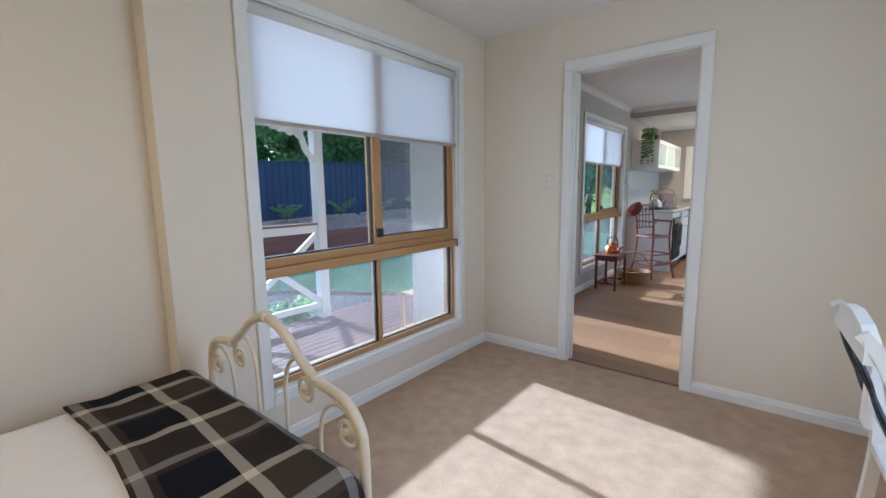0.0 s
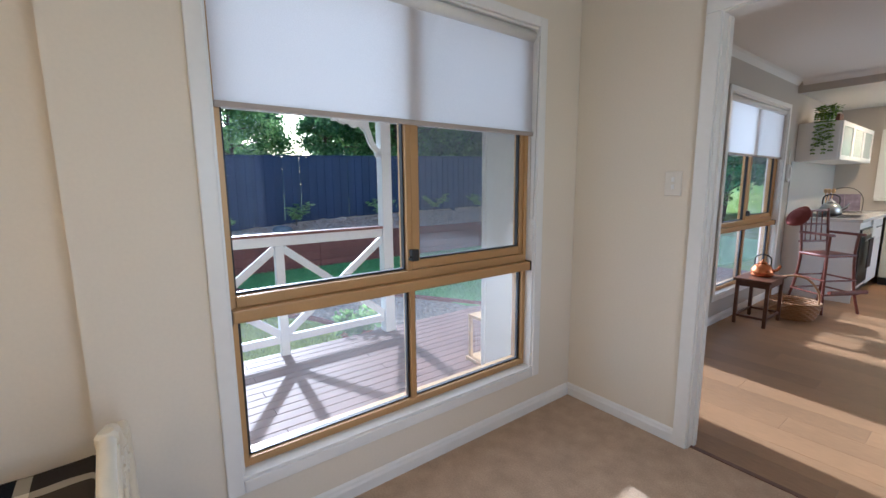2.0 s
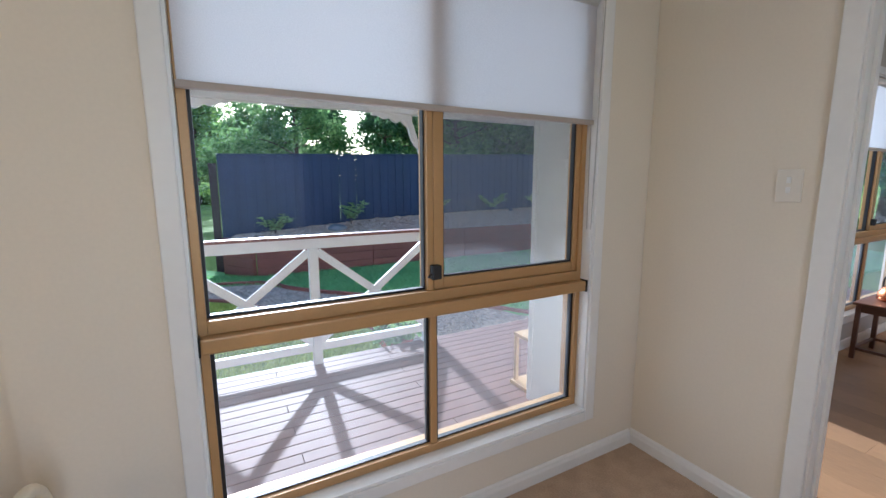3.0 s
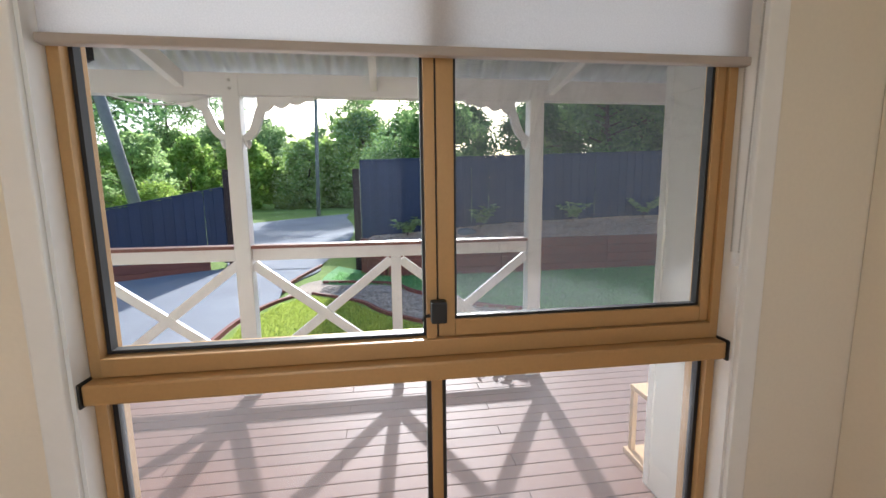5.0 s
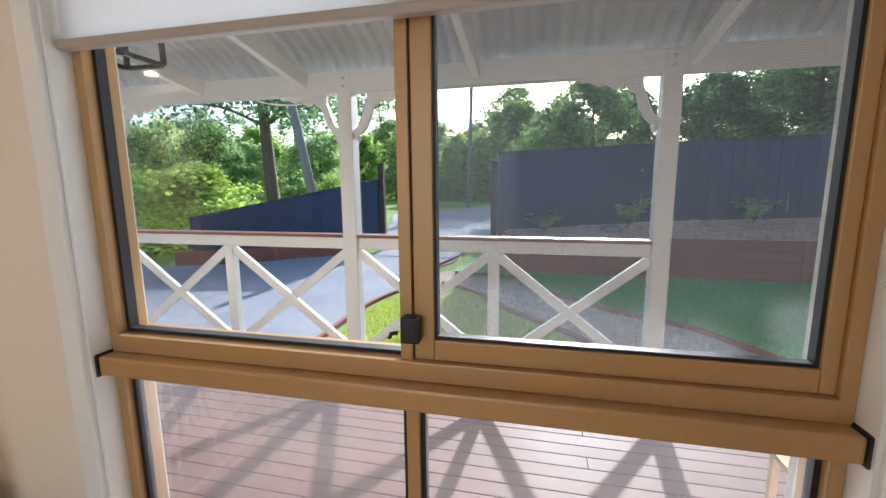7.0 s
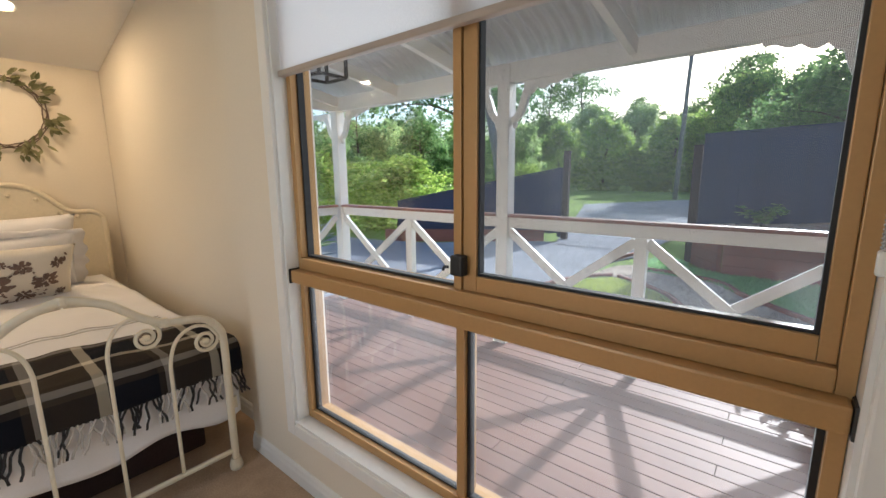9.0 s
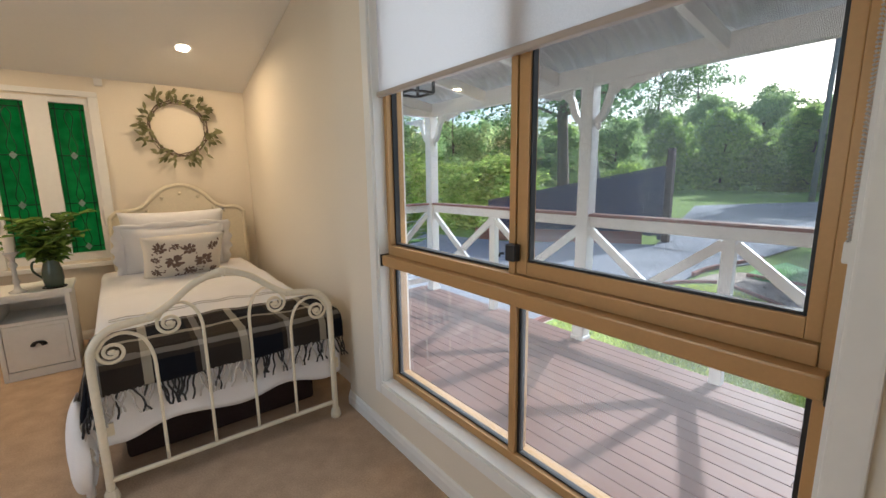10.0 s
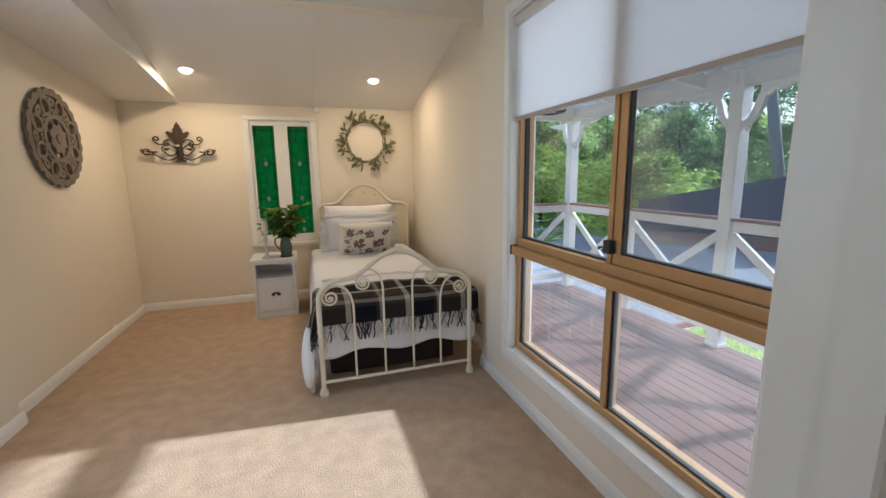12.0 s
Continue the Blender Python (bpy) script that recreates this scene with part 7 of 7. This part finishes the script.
root = thing("potted_shrub", (-2.42, -0.34, GZ + 0.03), "low leafy shrub in a red-brown clay pot beside the deck", "potted plant")
local("pot", lathe(bmesh.new(), [(0.10, 0.0), (0.11, 0.01), (0.155, 0.25), (0.172, 0.26), (0.172, 0.30), (0.155, 0.30), (0.14, 0.27)], seg=24), mat("clay_pot", (0.36, 0.13, 0.08), 0.8, vary=0.2, grain=30), root, smooth=True)
lv = bmesh.new()
leaf_cloud(lv, random.Random(9), [(Vector((0.11 * math.cos(k * 1.3), 0.15 * math.sin(k * 1.3), 0.36 + 0.05 * (k % 2))), 0.13) for k in range(6)], 60, 0.085)
local("leaves", lv, LEAF_MID, root)
root = thing("agave", (-4.3, -8.6, GZ), "spiky blue-green agave beside the driveway", "plant")
lv = bmesh.new()
for i in range(26):
    a, e = i * 2.4, 0.3 + 0.9 * (i % 5) / 5
    leaf(lv, (0, 0, 0.08), (math.cos(a) * math.cos(e), math.sin(a) * math.cos(e), math.sin(e)), (0, 0, 1), 0.75, 0.10)
local("leaves", lv, LEAF_MID, root)
rock = bmesh.new()
bmesh.ops.create_icosphere(rock, subdivisions=3, radius=0.2)
for v in rock.verts:
    v.co *= 1 + 0.25 * noise.noise(v.co * 6)
    v.co.z *= 0.45
rk = tagged(part("rock", rock, POLEGREY, None), "grey rock lying on the bark mulch", "rock")
rk.matrix_basis = pose(-8.15, 0.55, 0.36)


def inside(p, poly):
    hit = False
    for (x0, y0), (x1, y1) in zip(poly, poly[1:] + poly[:1]):
        if (y0 > p[1]) != (y1 > p[1]) and p[0] < x0 + (p[1] - y0) * (x1 - x0) / (y1 - y0):
            hit = not hit
    return hit


def scatter(poly, n, seed):
    r3 = random.Random(seed)
    xs, ys = [p[0] for p in poly], [p[1] for p in poly]
    while n:
        p = (r3.uniform(min(xs), max(xs)), r3.uniform(min(ys), max(ys)))
        if inside(p, poly):
            n -= 1
            yield p, r3


def ground_cover(name, verts, faces, material, label, category):
    me = bpy.data.meshes.new(name)
    me.from_pydata(verts, [], faces)
    me.materials.append(material)
    return tagged(new(name, me), label, category, kind="stuff")


def grass(poly, n, z, h, material, seed, label):
    verts, faces = [], []
    for (x, y), r3 in scatter(poly, n, seed):
        a, w, k = r3.uniform(0, 6.28), r3.uniform(0.006, 0.012), h * r3.uniform(0.6, 1.3)
        c, q = math.cos(a), math.sin(a)
        b = len(verts)
        verts += [(x - c * w, y - q * w, z - 0.01), (x + c * w, y + q * w, z - 0.01), (x + r3.uniform(-0.6, 0.6) * k, y + r3.uniform(-0.6, 0.6) * k, z + k)]
        faces.append((b, b + 1, b + 2))
    ground_cover("grass", verts, faces, material, label, "grass")


# the island's blades carry the same painted sunlight
BLADE_SUNTINT = leaf_mat("sun_tinted_grass_blade", (0.32, 0.40, 0.06), (0.62, 0.68, 0.18))
BLADE_LAWN = leaf_mat("lawn_grass_blade", (0.18, 0.40, 0.13), (0.38, 0.62, 0.26))
grass([(-2.4, -3.0), (-3.3, -3.12), (-4.8, -3.12), (-5.7, -2.88), (-6.1, -2.5), (-5.6, -1.78), (-4.9, -1.38), (-3.9, -0.5), (-2.9, -0.25), (-2.4, -0.35)], 26000, GZ + 0.05, 0.035, BLADE_SUNTINT, 41, "blades of the small lawn island, sunlight put into their colour")
grass([(-8.2, -2.25), (-7.1, -2.35), (-6.75, -1.2), (-6.0, -0.68), (-5.0, 0.25), (-4.5, 1.0), (-3.5, 1.68), (-2.6, 2.3), (-2.4, 5), (-2.4, 8), (-7.5, 8), (-7.5, -1.1)], 50000, GZ + 0.045, 0.04, BLADE_LAWN, 42, "green blades of the mown lawn")


def chips(poly, n, zf, size, material, seed, name, label, category):
    """Small flat pieces lying any way round, one island each."""
    verts, faces = [], []
    for (x, y), r3 in scatter(poly, n, seed):
        m = Matrix.Translation((x, y, zf(x, y) + 0.01)) @ Euler((r3.uniform(-0.5, 0.5), r3.uniform(-0.5, 0.5), r3.uniform(0, 6.28))).to_matrix().to_4x4()
        a, b, c = size * r3.uniform(0.5, 1.2), size * r3.uniform(0.25, 0.6), size * 0.18
        i = len(verts)
        verts += [m @ Vector(v) for v in ((-a, -b, 0), (a, -b * 0.7, 0), (a * 0.8, b, 0), (-a * 0.9, b * 0.8, 0), (0, 0, c))]
        faces += [(i, i + 1, i + 4), (i + 1, i + 2, i + 4), (i + 2, i + 3, i + 4), (i + 3, i, i + 4)]
    ground_cover(name, verts, faces, material, label, category)


def island_mat(name, dark, light):
    m = bpy.data.materials.new(name)
    m.use_nodes = True
    n, l = m.node_tree.nodes, m.node_tree.links
    b = n["Principled BSDF"]
    b.inputs["Roughness"].default_value = 0.95
    g, mc, no = n.new("ShaderNodeNewGeometry"), n.new("ShaderNodeMix"), n.new("ShaderNodeTexNoise")
    no.inputs["Scale"].default_value = 90
    bp = n.new("ShaderNodeBump")
    bp.inputs["Strength"].default_value, bp.inputs["Distance"].default_value = 0.4, 0.004
    l.new(no.outputs["Fac"], bp.inputs["Height"])
    l.new(bp.outputs[0], b.inputs["Normal"])
    mc.data_type = "RGBA"
    mc.inputs["A"].default_value, mc.inputs["B"].default_value = dark + (1,), light + (1,)
    l.new(g.outputs["Random Per Island"], mc.inputs["Factor"])
    l.new(mc.outputs["Result"], b.inputs["Base Color"])
    return m


def bed_z(x, y):
    return 0.22 + (fence_base(y) - 0.22) * (-7.66 - x) / 1.2


chips([(-7.7, -1.5), (-8.5, -1.5), (-8.5, 9.0), (-7.7, 9.0)], 9000, bed_z, 0.05, island_mat("bark_chip", (0.55, 0.37, 0.27), (0.92, 0.74, 0.60)), 43, "bark_chips", "loose pale bark chips on the garden bed", "mulch")
chips([(-2.4, -0.1), (-2.9, -0.02), (-3.9, -0.25), (-4.9, -1.15), (-5.6, -1.58), (-6.3, -2.4), (-6.9, -2.4), (-6.7, -1.2), (-6.1, -0.85), (-5.1, 0.05), (-4.6, 0.8), (-3.6, 1.45), (-2.6, 2.05), (-2.4, 2.1)], 7000, lambda x, y: GZ + 0.03, 0.035, island_mat("path_stone", (0.34, 0.28, 0.23), (0.72, 0.60, 0.48)), 44, "path_stones", "loose pebbles on the garden path", "pebbles")


def power_pole(x, y, h, lean, r=0.13, arms=True):
    root = thing("power_pole", (x, y, GZ), "weathered timber power pole", "pole")
    local("shaft", tube(bmesh.new(), [(0, 0, -0.3), (lean[0] * 0.5, lean[1] * 0.5, h * 0.5), (lean[0], lean[1], h)], r, 12, r_end=r * 0.75), POLEGREY, root, smooth=True)
    if arms:
        local("cross_arm", beam(bmesh.new(), (lean[0], lean[1] - 0.9, h - 0.4), (lean[0], lean[1] + 0.9, h - 0.4), 0.09, 0.11), POLEGREY, root)
        for y2 in (-0.7, 0.7):
            local("insulator", lathe(bmesh.new(), [(0.03, 0), (0.05, 0.05), (0.03, 0.12)], (lean[0], lean[1] + y2, h - 0.34), 8), WHITEWOOD, root)


power_pole(-27, -5.5, 9.8, (0.2, 0.3))
power_pole(-10.7, -7.15, 8.0, (0.0, -1.7), 0.15, False)

# ---- kitchen floor planks ----
proto = {}
for i in range(34):
    y = 0.032 + 0.18 * i
    off = (0.0, 0.63, 0.31, 0.94)[i % 4]
    cuts = [0.001] + [c for c in (off, off + 1.25, off + 2.5, off + 3.75) if 0.1 < c < 3.9] + [3.999]
    for a, b in zip(cuts, cuts[1:]):
        y1 = min(y + 0.1794, 6.118)
        if y1 - y < 0.02:
            continue
        key = (round(b - a, 3), round(y1 - y, 3))
        if key not in proto:
            bm = bx(-(b - a) / 2 + 0.0004, (b - a) / 2 - 0.0004, -(y1 - y) / 2, (y1 - y) / 2, -0.011, 0.0, bevel=0.0008)
            me = bpy.data.meshes.new("plank")
            bm.to_mesh(me)
            bm.free()
            me.materials.append(PLANK)
            proto[key] = me
        o = new("plank", proto[key])
        o.parent = kfloor
        o.location = ((a + b) / 2, (y + y1) / 2, 0.0)
